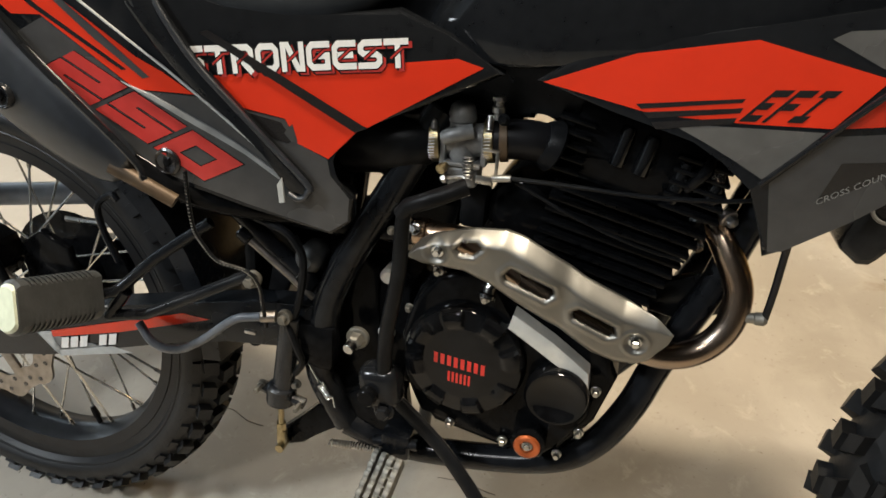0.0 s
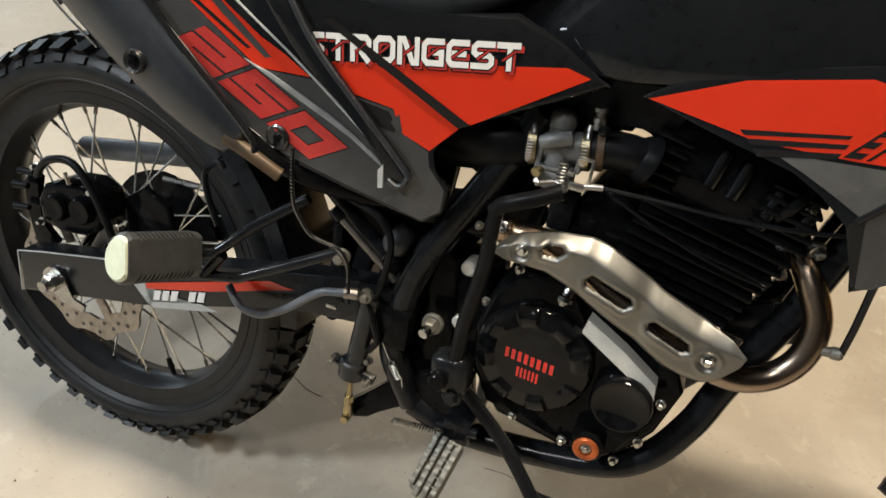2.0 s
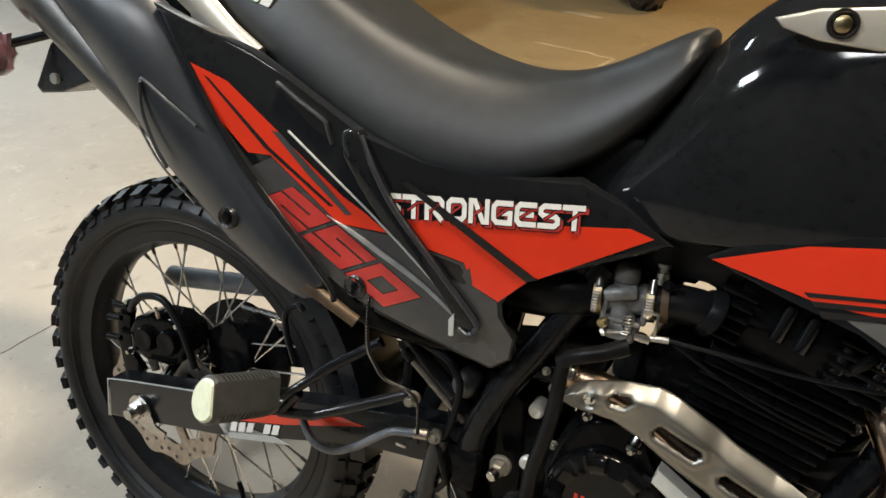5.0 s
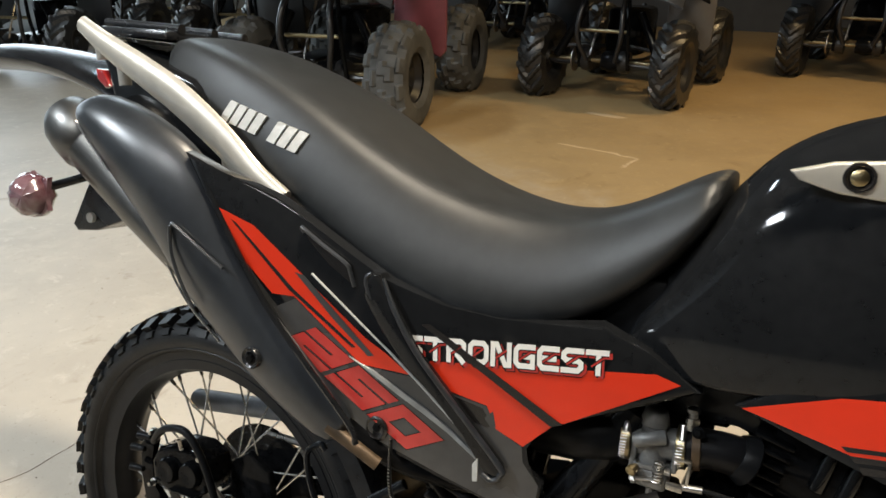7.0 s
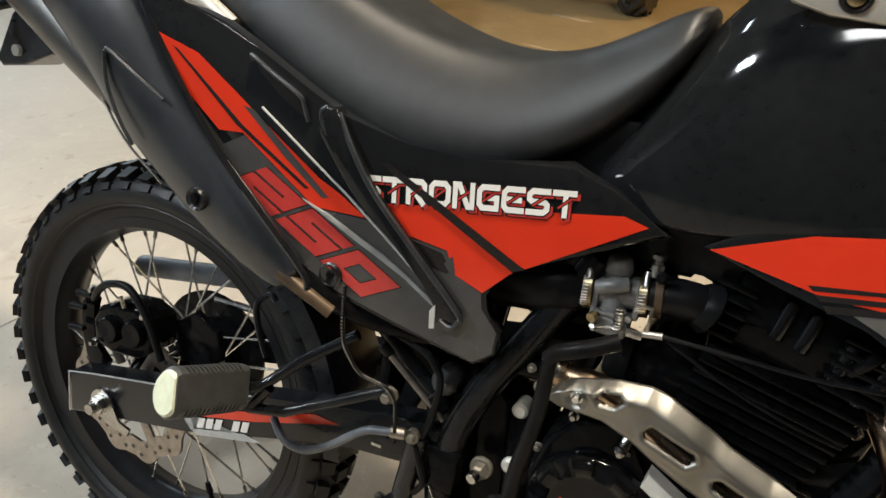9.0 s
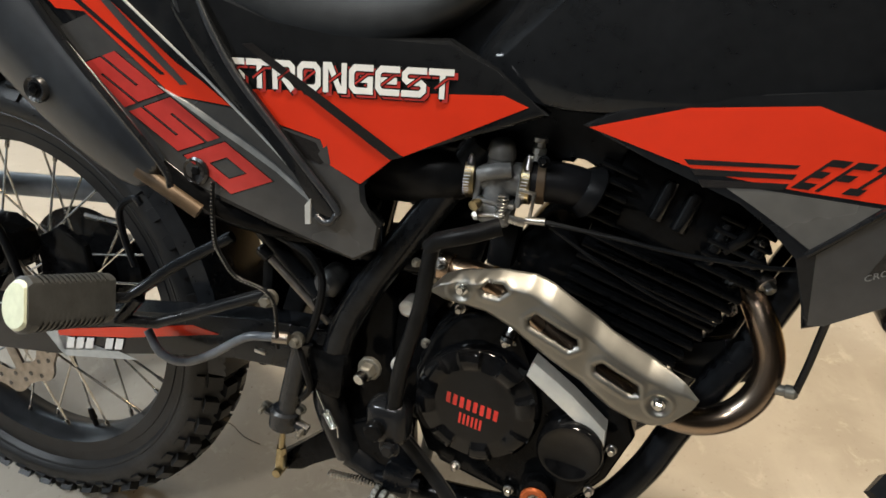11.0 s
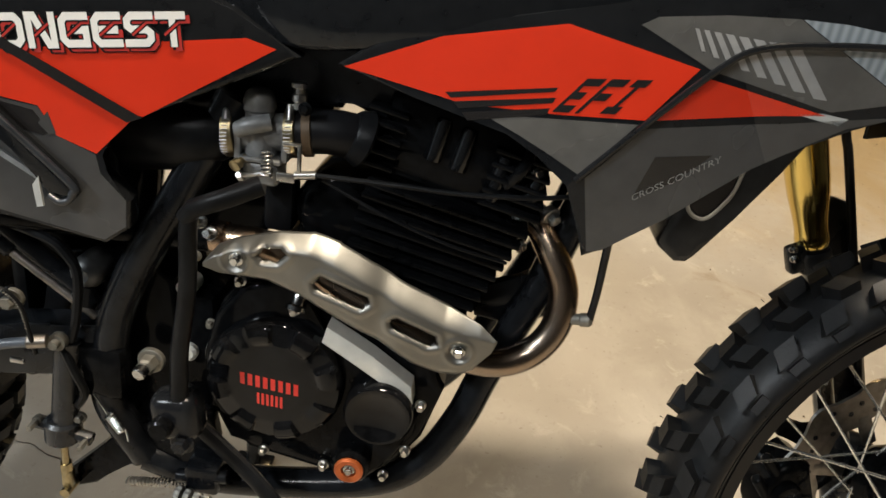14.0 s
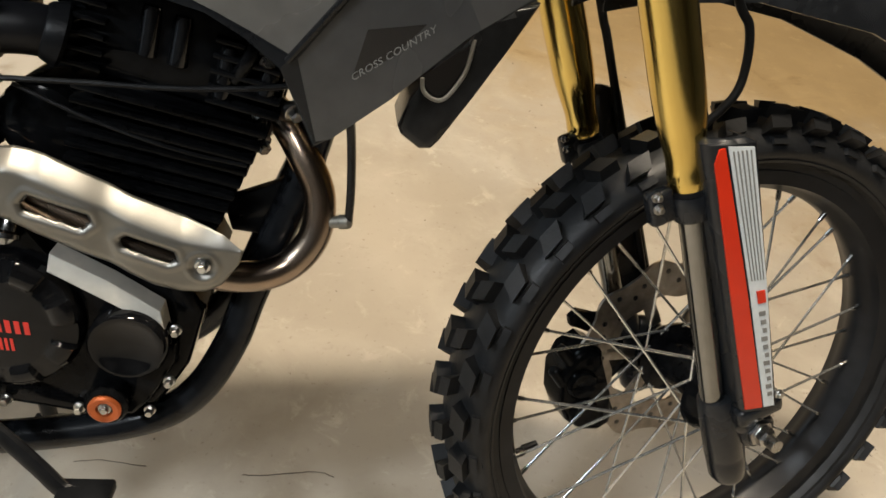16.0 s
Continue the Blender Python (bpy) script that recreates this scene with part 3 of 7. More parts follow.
def rim_mesh(r, half):
    bm = bmesh.new()
    prof = [(r - 0.012, -half), (r + 0.004, -half - 0.002), (r + 0.006, -half + 0.003), (r - 0.004, -half + 0.006), (r - 0.010, -half * 0.5),
            (r - 0.012, 0), (r - 0.010, half * 0.5), (r - 0.004, half - 0.006), (r + 0.006, half - 0.003), (r + 0.004, half + 0.002), (r - 0.012, half),
            (r - 0.016, half * 0.55), (r - 0.022, half * 0.3), (r - 0.023, 0), (r - 0.022, -half * 0.3), (r - 0.016, -half * 0.55), (r - 0.012, -half)]
    return lathe(bm, prof, None, 96, close=False)


def disc_mesh(r_in, r_out, thick, waves):
    """A wave-edged brake disc with drilled holes and spider arms."""
    bm = bmesh.new()
    seg = waves * 12
    ring = {}
    for side, y in ((0, -thick / 2), (1, thick / 2)):
        for k, rr in enumerate((r_in, r_out)):
            row = []
            for j in range(seg):
                a = 2 * math.pi * j / seg
                w = (0.006 * max(-0.6, math.cos(a * waves)) if k else 0.003 * math.cos(a * waves))
                row.append(bm.verts.new(((rr + w) * math.cos(a), y, (rr + w) * math.sin(a))))
            ring[side, k] = row
    for j in range(seg):
        k = (j + 1) % seg
        bm.faces.new((ring[0, 0][j], ring[0, 0][k], ring[0, 1][k], ring[0, 1][j]))
        bm.faces.new((ring[1, 0][j], ring[1, 1][j], ring[1, 1][k], ring[1, 0][k]))
        for e in (0, 1):
            bm.faces.new((ring[0, e][j], ring[1, e][j], ring[1, e][k], ring[0, e][k]))
    return bm


def disc_arms(disc, r_in, thick):
    for i in range(6):
        m = Matrix.Rotation(2 * math.pi * i / 6, 4, "Y")
        part("disc_arm", box(bmesh.new(), ((r_in + 0.045) / 2 + 0.004, 0, 0), (r_in - 0.035, thick * 1.2, 0.018), m, 0.002), DISC, disc)


def holes_mesh(r_in, r_out, thick, waves):
    bm = bmesh.new()
    for i in range(waves * 4):
        a = 2 * math.pi * (i + 0.3) / (waves * 4)
        rr = r_in + (r_out - r_in) * (0.28, 0.62, 0.45, 0.78)[i % 4]
        p = Vector((rr * math.cos(a), -thick / 2 - 0.0004, rr * math.sin(a)))
        rod(bm, p, p + Vector((0, thick + 0.0008, 0)), 0.0034, seg=10)
    return bm


def wheel(name, centre, radius, rim_r, half, n, lug, front, label):
    w = part(name, rim_mesh(rim_r, half * 0.62), RIM, bike, label)
    w.matrix_basis = Matrix.Translation(centre)
    part("tyre", tyre(radius, rim_r, half, n, lug, front), RUBBER, w, "black knobbly rubber tyre")
    hub = bmesh.new()
    lathe(hub, [(0.012, -0.075), (0.030, -0.072), (0.046, -0.05), (0.048, -0.042), (0.030, -0.036), (0.026, 0), (0.030, 0.036), (0.048, 0.042),
                (0.046, 0.05), (0.030, 0.072), (0.012, 0.075)], None, 32)
    part("hub", hub, CAST, w)
    spoke = rod(bmesh.new(), (0, 0, 0), (0, 1, 0), 0.00175, 0.00175, 6)
    me = part("spoke", spoke, SPOKE, w)
    nip = part("nipple", lathe(bmesh.new(), [(0.0030, 0), (0.0030, 0.014), (0.002, 0.016)], None, 8), STEEL, w)
    first = True
    for i in range(36):
        side = 1 if i % 2 else -1
        k = i // 2
        lean_ = (1 if k % 2 else -1) * radians(62)
        a_rim = 2 * math.pi * i / 36
        a_hub = a_rim + lean_
        p = Vector((0.043 * math.cos(a_hub), side * 0.043, 0.043 * math.sin(a_hub)))
        q = Vector(((rim_r - 0.018) * math.cos(a_rim), side * 0.006, (rim_r - 0.018) * math.sin(a_rim)))
        s = me if first else me.copy()
        e = nip if first else nip.copy()
        if not first:
            scene.collection.objects.link(s), scene.collection.objects.link(e)
        m = along(p, q)
        s.matrix_basis = m @ Matrix.Diagonal((1, (q - p).length, 1, 1))
        e.matrix_basis = along(q, p)
        first = False
    v = bmesh.new()
    a = radians(-68 if not front else 200)
    d = Vector((math.cos(a), 0, math.sin(a)))
    rod(v, d * (rim_r - 0.014), d * (rim_r - 0.034), 0.004, 0.004, 10)
    rod(v, d * (rim_r - 0.034), d * (rim_r - 0.052), 0.0055, 0.004, 10)
    part("valve", v, DULL, w)
    return w


# ---- wheels
rear = wheel("rear_wheel", REAR, 0.331, 0.247, 0.050, 48, 0.0115, False, "black spoked rear wheel with knobbly tyre")
rd = part("brake_disc", disc_mesh(0.078, 0.110, 0.004, 10), DISC, rear, "drilled wave-edged steel brake disc")
rd.location = (0, -0.085, 0)
disc_arms(rd, 0.078, 0.004)
rh = part("disc_hole", holes_mesh(0.078, 0.110, 0.004, 10), INK, rear, "dark drilled holes")
rh.location = (0, -0.085, 0)
sp = part("sprocket", lathe(bmesh.new(), [(0.02, -0.012), (0.055, -0.010), (0.060, -0.003), (0.104, -0.003), (0.104, 0.003), (0.02, 0.004)], None, 44), CAST, rear, "black rear sprocket")
sp.location = (0, 0.085, 0)
front = steered(wheel("front_wheel", FRONT, 0.336, 0.266, 0.047, 37, 0.0160, True, "black spoked front wheel with knobbly tyre"))
fd = part("brake_disc", disc_mesh(0.080, 0.126, 0.004, 10), DISC, front, "drilled wave-edged steel brake disc")
fd.location = (0, 0.062, 0)
disc_arms(fd, 0.080, 0.004)
fh = part("disc_hole", holes_mesh(0.080, 0.126, 0.004, 10), INK, front, "dark drilled holes")
fh.location = (0, 0.062, 0)

# ---- inner mudguard over the front of the rear wheel
secs = []
for k in range(13):
    a = radians(2 + k * 6.5)
    lip = 0.016 * min(1, max(0, (10 - k) / 3))
    ring = [Vector((r * math.cos(a), y, 0.331 + r * math.sin(a))) for r, y in ((0.338 - lip, -0.064), (0.345, -0.060), (0.354, 0), (0.345, 0.060), (0.338 - lip, 0.064), (0.336 - lip, 0.061), (0.349, 0), (0.336 - lip, -0.061))]
    secs.append(ring)
part("inner_mudguard", loft(bmesh.new(), secs), SATIN, bike, "smooth black plastic inner mudguard", angle=40)
flap = bmesh.new()
box(flap, (0.392, 0.0, 0.47), (0.016, 0.118, 0.19), None, 0.006)
part("mud_flap", flap, DULL, bike, "black rubber flap ahead of the mudguard")

# ---- seat
SEAT = [(-0.085, 1.050, 1.000, 0.062, 0.078), (-0.03, 1.060, 0.985, 0.080, 0.100), (0.06, 1.043, 0.945, 0.095, 0.118), (0.17, 1.008, 0.890, 0.100, 0.128),
        (0.25, 0.968, 0.845, 0.100, 0.132), (0.33, 0.930, 0.805, 0.096, 0.134), (0.41, 0.906, 0.785, 0.088, 0.130), (0.48, 0.897, 0.785, 0.080, 0.122),
        (0.545, 0.905, 0.800, 0.074, 0.114), (0.60, 0.935, 0.845, 0.070, 0.104), (0.645, 0.965, 0.900, 0.066, 0.094), (0.668, 0.970, 0.945, 0.060, 0.084)]


def seat_ring(x, zt, zb, wt, wb):
    h = zt - zb
    half = [(-wb * 0.8, zb - 0.012), (-wb, zb), (-wb - 0.002, zb + 0.25 * h), (-wb + (wb - wt) * 0.35, zb + 0.60 * h), (-wt - 0.004, zb + 0.88 * h), (-wt * 0.82, zt - 0.003), (-wt * 0.4, zt)]
    ring = half + [(0, zt + 0.002)] + [(-y, z) for y, z in half[::-1]]
    return [Vector((x, y, z)) for y, z in ring]


seat = soften(part("seat", loft(bmesh.new(), [seat_ring(*s) for s in SEAT]), VINYL, bike, "long black vinyl seat with a dipped saddle", angle=80))


def seat_side(x, z):
    """How far out the right flank of the seat stands at x and height z."""
    for a, b in zip(SEAT, SEAT[1:]):
        if a[0] <= x <= b[0]:
            t = (x - a[0]) / (b[0] - a[0])
            zt, zb, wt, wb = (a[k] + (b[k] - a[k]) * t for k in range(1, 5))
            h = zt - zb
            line = [(zb, -wb), (zb + 0.25 * h, -wb - 0.002), (zb + 0.60 * h, -wb + (wb - wt) * 0.35), (zb + 0.88 * h, -wt - 0.004), (zt, -wt * 0.6)]
            for (z0, y0), (z1, y1) in zip(line, line[1:]):
                if z0 <= z <= z1:
                    return y0 + (y1 - y0) * (z - z0) / (z1 - z0)
    return -0.13


for k in range(8):
    if k == 4:
        continue
    bm = bmesh.new()
    grid = []
    for v in range(5):
        row = []
        for s in ((k + 0.10) / 8, (k + 0.88) / 8):
            x, z = 0.078 + s * 0.124 + v / 4 * 0.011, 0.957 - s * 0.028 + v / 4 * 0.023
            y = seat_side(x, z)
            row.append((bm.verts.new((x, y - 0.0022, z)), bm.verts.new((x, y + 0.004, z))))
        grid.append(row)
    for p, q in zip(grid, grid[1:]):
        bm.faces.new((p[0][0], p[1][0], q[1][0], q[0][0]))
        for j in (0, 1):
            bm.faces.new((p[j][0], q[j][0], q[j][1], p[j][1]))
    bm.faces.new((grid[0][0][0], grid[0][0][1], grid[0][1][1], grid[0][1][0]))
    bm.faces.new((grid[4][0][0], grid[4][1][0], grid[4][1][1], grid[4][0][1]))
    bmesh.ops.recalc_face_normals(bm, faces=bm.faces[:])
    part("seat_lettering", bm, PALE, seat, "white printed mark", smooth=False)

part("seat_base", box(bmesh.new(), (0.602, 0, 0.800), (0.095, 0.168, 0.120), None, 0.012), DULL, seat, "black plastic seat base")

# ---- tank
TANK = [(0.585, 0.812, 0.775, 0.030, 0.080), (0.62, 0.870, 0.772, 0.050, 0.098), (0.665, 0.945, 0.772, 0.068, 0.110), (0.70, 0.995, 0.774, 0.078, 0.118), (0.76, 1.030, 0.785, 0.088, 0.126),
        (0.84, 1.050, 0.800, 0.095, 0.136), (0.92, 1.045, 0.815, 0.092, 0.138), (1.00, 1.020, 0.835, 0.080, 0.128), (1.05, 0.985, 0.855, 0.060, 0.105)]


def tank_ring(x, zt, zb, wt, wb):
    h = zt - zb
    half = [(-wb * 0.85, zb - 0.003), (-wb * 0.945, zb - 0.001), (-wb * 0.960, zb + 0.04 * h), (-wb * 0.990, zb + 0.24 * h), (-wb * 0.975, zb + 0.55 * h), (-wt - (wb - wt) * 0.45, zb + 0.84 * h), (-wt * 0.75, zt - 0.012), (-wt * 0.35, zt)]
    ring = half + [(0, zt + 0.002)] + [(-y, z) for y, z in half[::-1]]
    return [Vector((x, y, z)) for y, z in ring]


tank = soften(part("tank", loft(bmesh.new(), [tank_ring(*s) for s in TANK]), GLOSS, bike, "glossy black fuel tank", angle=80))
tp = part("tank_plate", plate(bmesh.new(), [(0.718, 0.982), (0.750, 0.993), (0.80, 1.000), (0.86, 0.997), (0.86, 0.975), (0.80, 0.966), (0.755, 0.968), (0.726, 0.975)], (-0.117, 0.0), 0.02, 0.003, 0.004), CASTALU, tank, "satin silver trim plate")
part("bolt_recess", lathe(bmesh.new(), [(0.0, -0.0005), (0.0075, -0.0005), (0.0100, -0.0030), (0.0118, -0.0030), (0.0125, 0.0)], pose(0.769, -0.1208, 0.983), 28), INK, tp)
part("bolt", lathe(bmesh.new(), [(0.0, -0.0045), (0.0045, -0.0042), (0.0068, -0.0028), (0.0072, 0.0)], pose(0.769, -0.1208, 0.983), 24), BRASS, tp, "brassy round-headed screw")
part("fuel_cap", lathe(bmesh.new(), [(0.0, 0.02), (0.03, 0.02), (0.035, 0.014), (0.036, 0)], pose(0.86, 0, 1.05) @ pose(0, 0, 0, 90), 32), CAST, tank)

# ---- side panels (right one seen, left one its mirror)
SIDE = [(0.100, 0.921), (0.146, 0.905), (0.223, 0.885), (0.263, 0.865), (0.319, 0.836), (0.360, 0.816), (0.425, 0.797), (0.485, 0.795), (0.585, 0.813), (0.630, 0.795), (0.670, 0.772), (0.683, 0.766),
        (0.551, 0.699), (0.532, 0.686), (0.524, 0.668), (0.528, 0.651), (0.549, 0.630), (0.548, 0.605), (0.527, 0.588), (0.442, 0.608), (0.372, 0.627), (0.315, 0.641), (0.224, 0.756), (0.154, 0.840)]
side = part("side_panel", plate(bmesh.new(), SIDE, PS, 0.020, 0.004), GLOSS, bike, "glossy black side panel with red and grey graphics")
left = part("side_panel", plate(bmesh.new(), SIDE, PS, 0.020, 0.004), GLOSS, bike)
left.matrix_basis = Matrix.Diagonal((1, -1, 1, 1))
O1, O2, O3 = 0.0004, 0.0007, 0.0010
decal("graphic", [(0.226, 0.760), (0.253, 0.776), (0.337, 0.716), (0.394, 0.716), (0.437, 0.709), (0.482, 0.703), (0.494, 0.681), (0.523, 0.668), (0.526, 0.652), (0.545, 0.630), (0.544, 0.606), (0.526, 0.592), (0.442, 0.612), (0.372, 0.631), (0.318, 0.645)], PS, O1, CHARCOAL, side, "charcoal graphic")
decal("graphic", [(0.400, 0.735), (0.640, 0.776), (0.663, 0.770), (0.561, 0.704)], PS, O1, RED, side, "bright red graphic")
decal("graphic", [(0.397, 0.735), (0.458, 0.745), (0.552, 0.700), (0.524, 0.669), (0.494, 0.681), (0.482, 0.704), (0.436, 0.711)], PS, O1 + 0.0001, RED, side, "bright red graphic")
decal("graphic", [(0.140, 0.866), (0.195, 0.850), (0.252, 0.810), (0.275, 0.793), (0.340, 0.748), (0.365, 0.736), (0.394, 0.718), (0.337, 0.717), (0.251, 0.778), (0.223, 0.776), (0.173, 0.818)], PS, O2, RED, side, "bright red graphic")
decal("graphic", [(0.165, 0.853), (0.172, 0.850), (0.250, 0.786), (0.330, 0.735), (0.325, 0.734), (0.243, 0.785)], PS, O3, INK, side, "thin black stripe")
decal("graphic", [(0.250, 0.806), (0.262, 0.804), (0.352, 0.730), (0.345, 0.728), (0.300, 0.762)], PS, O3, CHARCOAL, side, "charcoal stripe")
decal("graphic", [(0.403, 0.7765), (0.412, 0.7795), (0.561, 0.7035), (0.549, 0.6985)], PS, O3 + 0.0011, INK, side, "black diagonal stripe")
decal("graphic", [(0.446, 0.706), (0.478, 0.700), (0.490, 0.683), (0.484, 0.680), (0.470, 0.683)], PS, O2, INK, side, "black graphic")
decal("graphic", [(0.489, 0.700), (0.494, 0.683), (0.489, 0.681), (0.481, 0.690)], PS, O3, CHARCOAL, side, "charcoal graphic")
block_letters("side_lettering", "STRONGEST", (0.3860, 0.7355), (0.5970, 0.7640), (0.3835, 0.7620), PS, O3 + 0.0002, INK, side, 0.36, 0.07, label="black lettering outline", slip=(0.0026, -0.0018))
block_letters("side_lettering", "STRONGEST", (0.3860, 0.7355), (0.5970, 0.7640), (0.3835, 0.7620), PS, O3 + 0.0004, DARKRED, side, 0.22, 0.07, label="dark red lettering shadow", slip=(0.0034, -0.0026))
block_letters("side_lettering", "STRONGEST", (0.3860, 0.7355), (0.5970, 0.7640), (0.3835, 0.7620), PS, O3 + 0.0006, INK, side, 0.31, 0.07, label="black lettering outline")
block_letters("side_lettering", "STRONGEST", (0.3860, 0.7355), (0.5970, 0.7640), (0.3835, 0.7620), PS, O3 + 0.0008, WHITE, side, 0.215, 0.07, label="white angular lettering")
for ink, wide_, lift in ((INK, 0.15, 0.0009), (DARKRED, 0.07, 0.0010)):
    block_letters("side_lettering", "/" * 9, (0.3860, 0.7355), (0.5970, 0.7640), (0.3835, 0.7620), PS, O3 + lift, ink, side, wide_, 0.07, label="slanting cut through the lettering")
block_letters("side_number", "250", (0.2385, 0.7250), (0.3990, 0.6310), (0.2800, 0.7475), PS, O2 - 0.0001, INK, side, 0.325, 0.10, "black number outline", split=True)
block_letters("side_number", "250", (0.2385, 0.7250), (0.3990, 0.6310), (0.2800, 0.7475), PS, O2 + 0.0002, DARKRED, side, 0.285, 0.10, "dull red number lettering", split=True)
# the raised blade across the panel
BLADE = [(0.3448, 0.8249), (0.3540, 0.8235), (0.3760, 0.7880), (0.4045, 0.7483), (0.4538, 0.6984), (0.5070, 0.6450), (0.5100, 0.6345), (0.5060, 0.6285), (0.4970, 0.6260), (0.4875, 0.6350), (0.4625, 0.6680), (0.4270, 0.7020), (0.3900, 0.7320), (0.3610, 0.7600), (0.3370, 0.7950), (0.3370, 0.8150)]
blade = part("blade", plate(bmesh.new(), BLADE, PS, 0.02, 0.006, 0.0085), GLOSS, side, "glossy raised black blade")
HOOK = [(0.3600, 0.7740, 0.004), (0.3490, 0.7920, 0.006), (0.3415, 0.8080, 0.0075), (0.3405, 0.8180, 0.0075), (0.3450, 0.8225, 0.0060)]
RIDGE = [(0.3560, 0.8180, 0.0030), (0.3760, 0.7860, 0.0075), (0.4040, 0.7475, 0.0088), (0.4530, 0.6975, 0.0088), (0.5050, 0.6450, 0.0088), (0.5070, 0.6350, 0.0088), (0.5040, 0.6290, 0.0088), (0.4970, 0.6268, 0.0088), (0.4880, 0.6310, 0.0070)]
for run, thick in ((HOOK, 0.0024), (RIDGE, 0.0031)):
    part("blade_rim", tube(bmesh.new(), [(x, PS[0] + 0.154 * x - d, z) for x, z, d in run], thick, 10), MOULD, blade, "bright rounded rim of the blade")
part("panel_vent", plate(bmesh.new(), [(0.2595, 0.8560), (0.2800, 0.8435), (0.3125, 0.8265), (0.3215, 0.8045), (0.2914, 0.8225), (0.2665, 0.8440)], PS, 0.002, 0, 0.0015), INK, side, "shallow black recess")
part("blade_edge", tube(bmesh.new(), [(x, PS[0] + 0.154 * x - d, z) for x, z, d in ((0.2600, 0.8530, 0.002), (0.2590, 0.8580, 0.004), (0.2797, 0.8457, 0.004), (0.3131, 0.8277, 0.004), (0.3180, 0.8190, 0.003), (0.3230, 0.8030, 0.001))], 0.0024, 8), MOULD, side)
# the highlights along the raised lips are put in as pale colour
part("blade_lip", tube(bmesh.new(), [(x, PS[0] + 0.154 * x - d, z) for x, z, d in ((0.272, 0.8085, 0.002), (0.302, 0.788, 0.003), (0.336, 0.764, 0.0035), (0.372, 0.7395, 0.004), (0.410, 0.7110, 0.0045), (0.4514, 0.6785, 0.005), (0.4720, 0.6600, 0.005))], 0.0013, 8, smooth=False), PALE, side, "raised lip with its highlight painted pale")
part("blade_lip", plate(bmesh.new(), [(0.3230, 0.7235), (0.3520, 0.7140), (0.3820, 0.7005), (0.4150, 0.6855), (0.4430, 0.6700), (0.4700, 0.6520), (0.4820, 0.6420), (0.4825, 0.6385), (0.4690, 0.6475), (0.4430, 0.6645), (0.4150, 0.6785), (0.3820, 0.6940), (0.3520, 0.7095)], PS, 0.003, 0.0010, 0.0030), LIPGLINT, side, "raised lip with its highlight painted pale")
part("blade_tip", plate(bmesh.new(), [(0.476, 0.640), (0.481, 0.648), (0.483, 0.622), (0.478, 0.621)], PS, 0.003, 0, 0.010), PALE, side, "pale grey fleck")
part("panel_hole", lathe(bmesh.new(), [(0.0, -0.001), (0.009, -0.001), (0.012, -0.003), (0.0145, -0.0015), (0.0145, 0.004)], pose(0.362, PS[0] + 0.154 * 0.362, 0.647), 24), INK, side)
bolt(side, (0.362, -0.157, 0.647), (0.362, -0.160, 0.647), 0.0045, CAST)

# ---- shrouds
SHROUD = [(0.711, 0.766), (0.740, 0.788), (0.794, 0.813), (0.881, 0.834), (0.959, 0.856), (1.030, 0.872), (1.110, 0.880), (1.180, 0.872), (1.215, 0.850), (1.140, 0.812), (1.086, 0.786), (1.034, 0.744),
          (0.985, 0.694), (0.942, 0.655), (0.927, 0.646), (0.906, 0.708), (0.878, 0.728), (0.850, 0.737), (0.779, 0.751)]
shroud = part("tank_shroud", plate(bmesh.new(), SHROUD, SH, 0.016, 0.004), GLOSS, bike, "black tank shroud with red and grey graphics")
mirror = part("tank_shroud", plate(bmesh.new(), SHROUD, SH, 0.016, 0.004), GLOSS, bike, "black tank shroud")
mirror.matrix_basis = Matrix.Diagonal((1, -1, 1, 1))
decal("graphic", [(0.718, 0.766), (0.792, 0.801), (0.881, 0.824), (0.976, 0.808), (0.948, 0.766), (0.888, 0.759), (0.815, 0.754)], SH, O1, RED, shroud, "bright red graphic")
decal("graphic", [(0.954, 0.767), (0.981, 0.803), (1.068, 0.790), (1.040, 0.785)], SH, O1, RED, shroud, "bright red graphic")
decal("graphic", [(0.830, 0.749), (0.944, 0.762), (0.910, 0.716), (0.884, 0.728), (0.860, 0.738)], SH, O1, MIDGREY, shroud, "mid grey graphic")
decal("graphic", [(0.915, 0.714), (0.950, 0.760), (1.045, 0.780), (1.120, 0.799), (1.084, 0.783), (1.032, 0.741), (0.983, 0.691), (0.941, 0.655), (0.930, 0.652)], SH, O1, CHARCOAL, shroud, "charcoal graphic")
decal("graphic", [(0.930, 0.831), (0.940, 0.838), (0.985, 0.846), (1.0303, 0.8505), (1.0393, 0.8453), (1.1138, 0.8075), (1.070, 0.793), (0.985, 0.808)], SH, O1, MIDGREY, shroud, "mid grey graphic")
decal("graphic", [(1.0315, 0.8505), (1.060, 0.8515), (1.100, 0.849), (1.140, 0.846), (1.200, 0.847), (1.135, 0.812), (1.1150, 0.8075), (1.0405, 0.8453)], SH, O1, RIBBED, shroud, "pale blue-grey ribbed graphic")
decal("graphic", [(1.0491, 0.7877), (1.0651, 0.7913), (1.0832, 0.7902), (1.0786, 0.7846), (1.0689, 0.7853)], SH, O1, PALE, shroud, "pale silver strip")
part("upper_cowl", plate(bmesh.new(), [(0.975, 0.8745), (0.997, 0.8690), (1.020, 0.8650), (1.060, 0.8610), (1.120, 0.864), (1.160, 0.876), (1.100, 0.897), (1.020, 0.895)], SH, 0.006, 0.001, -0.002), RIBBED, shroud, "pale blue-grey ribbed cowl")
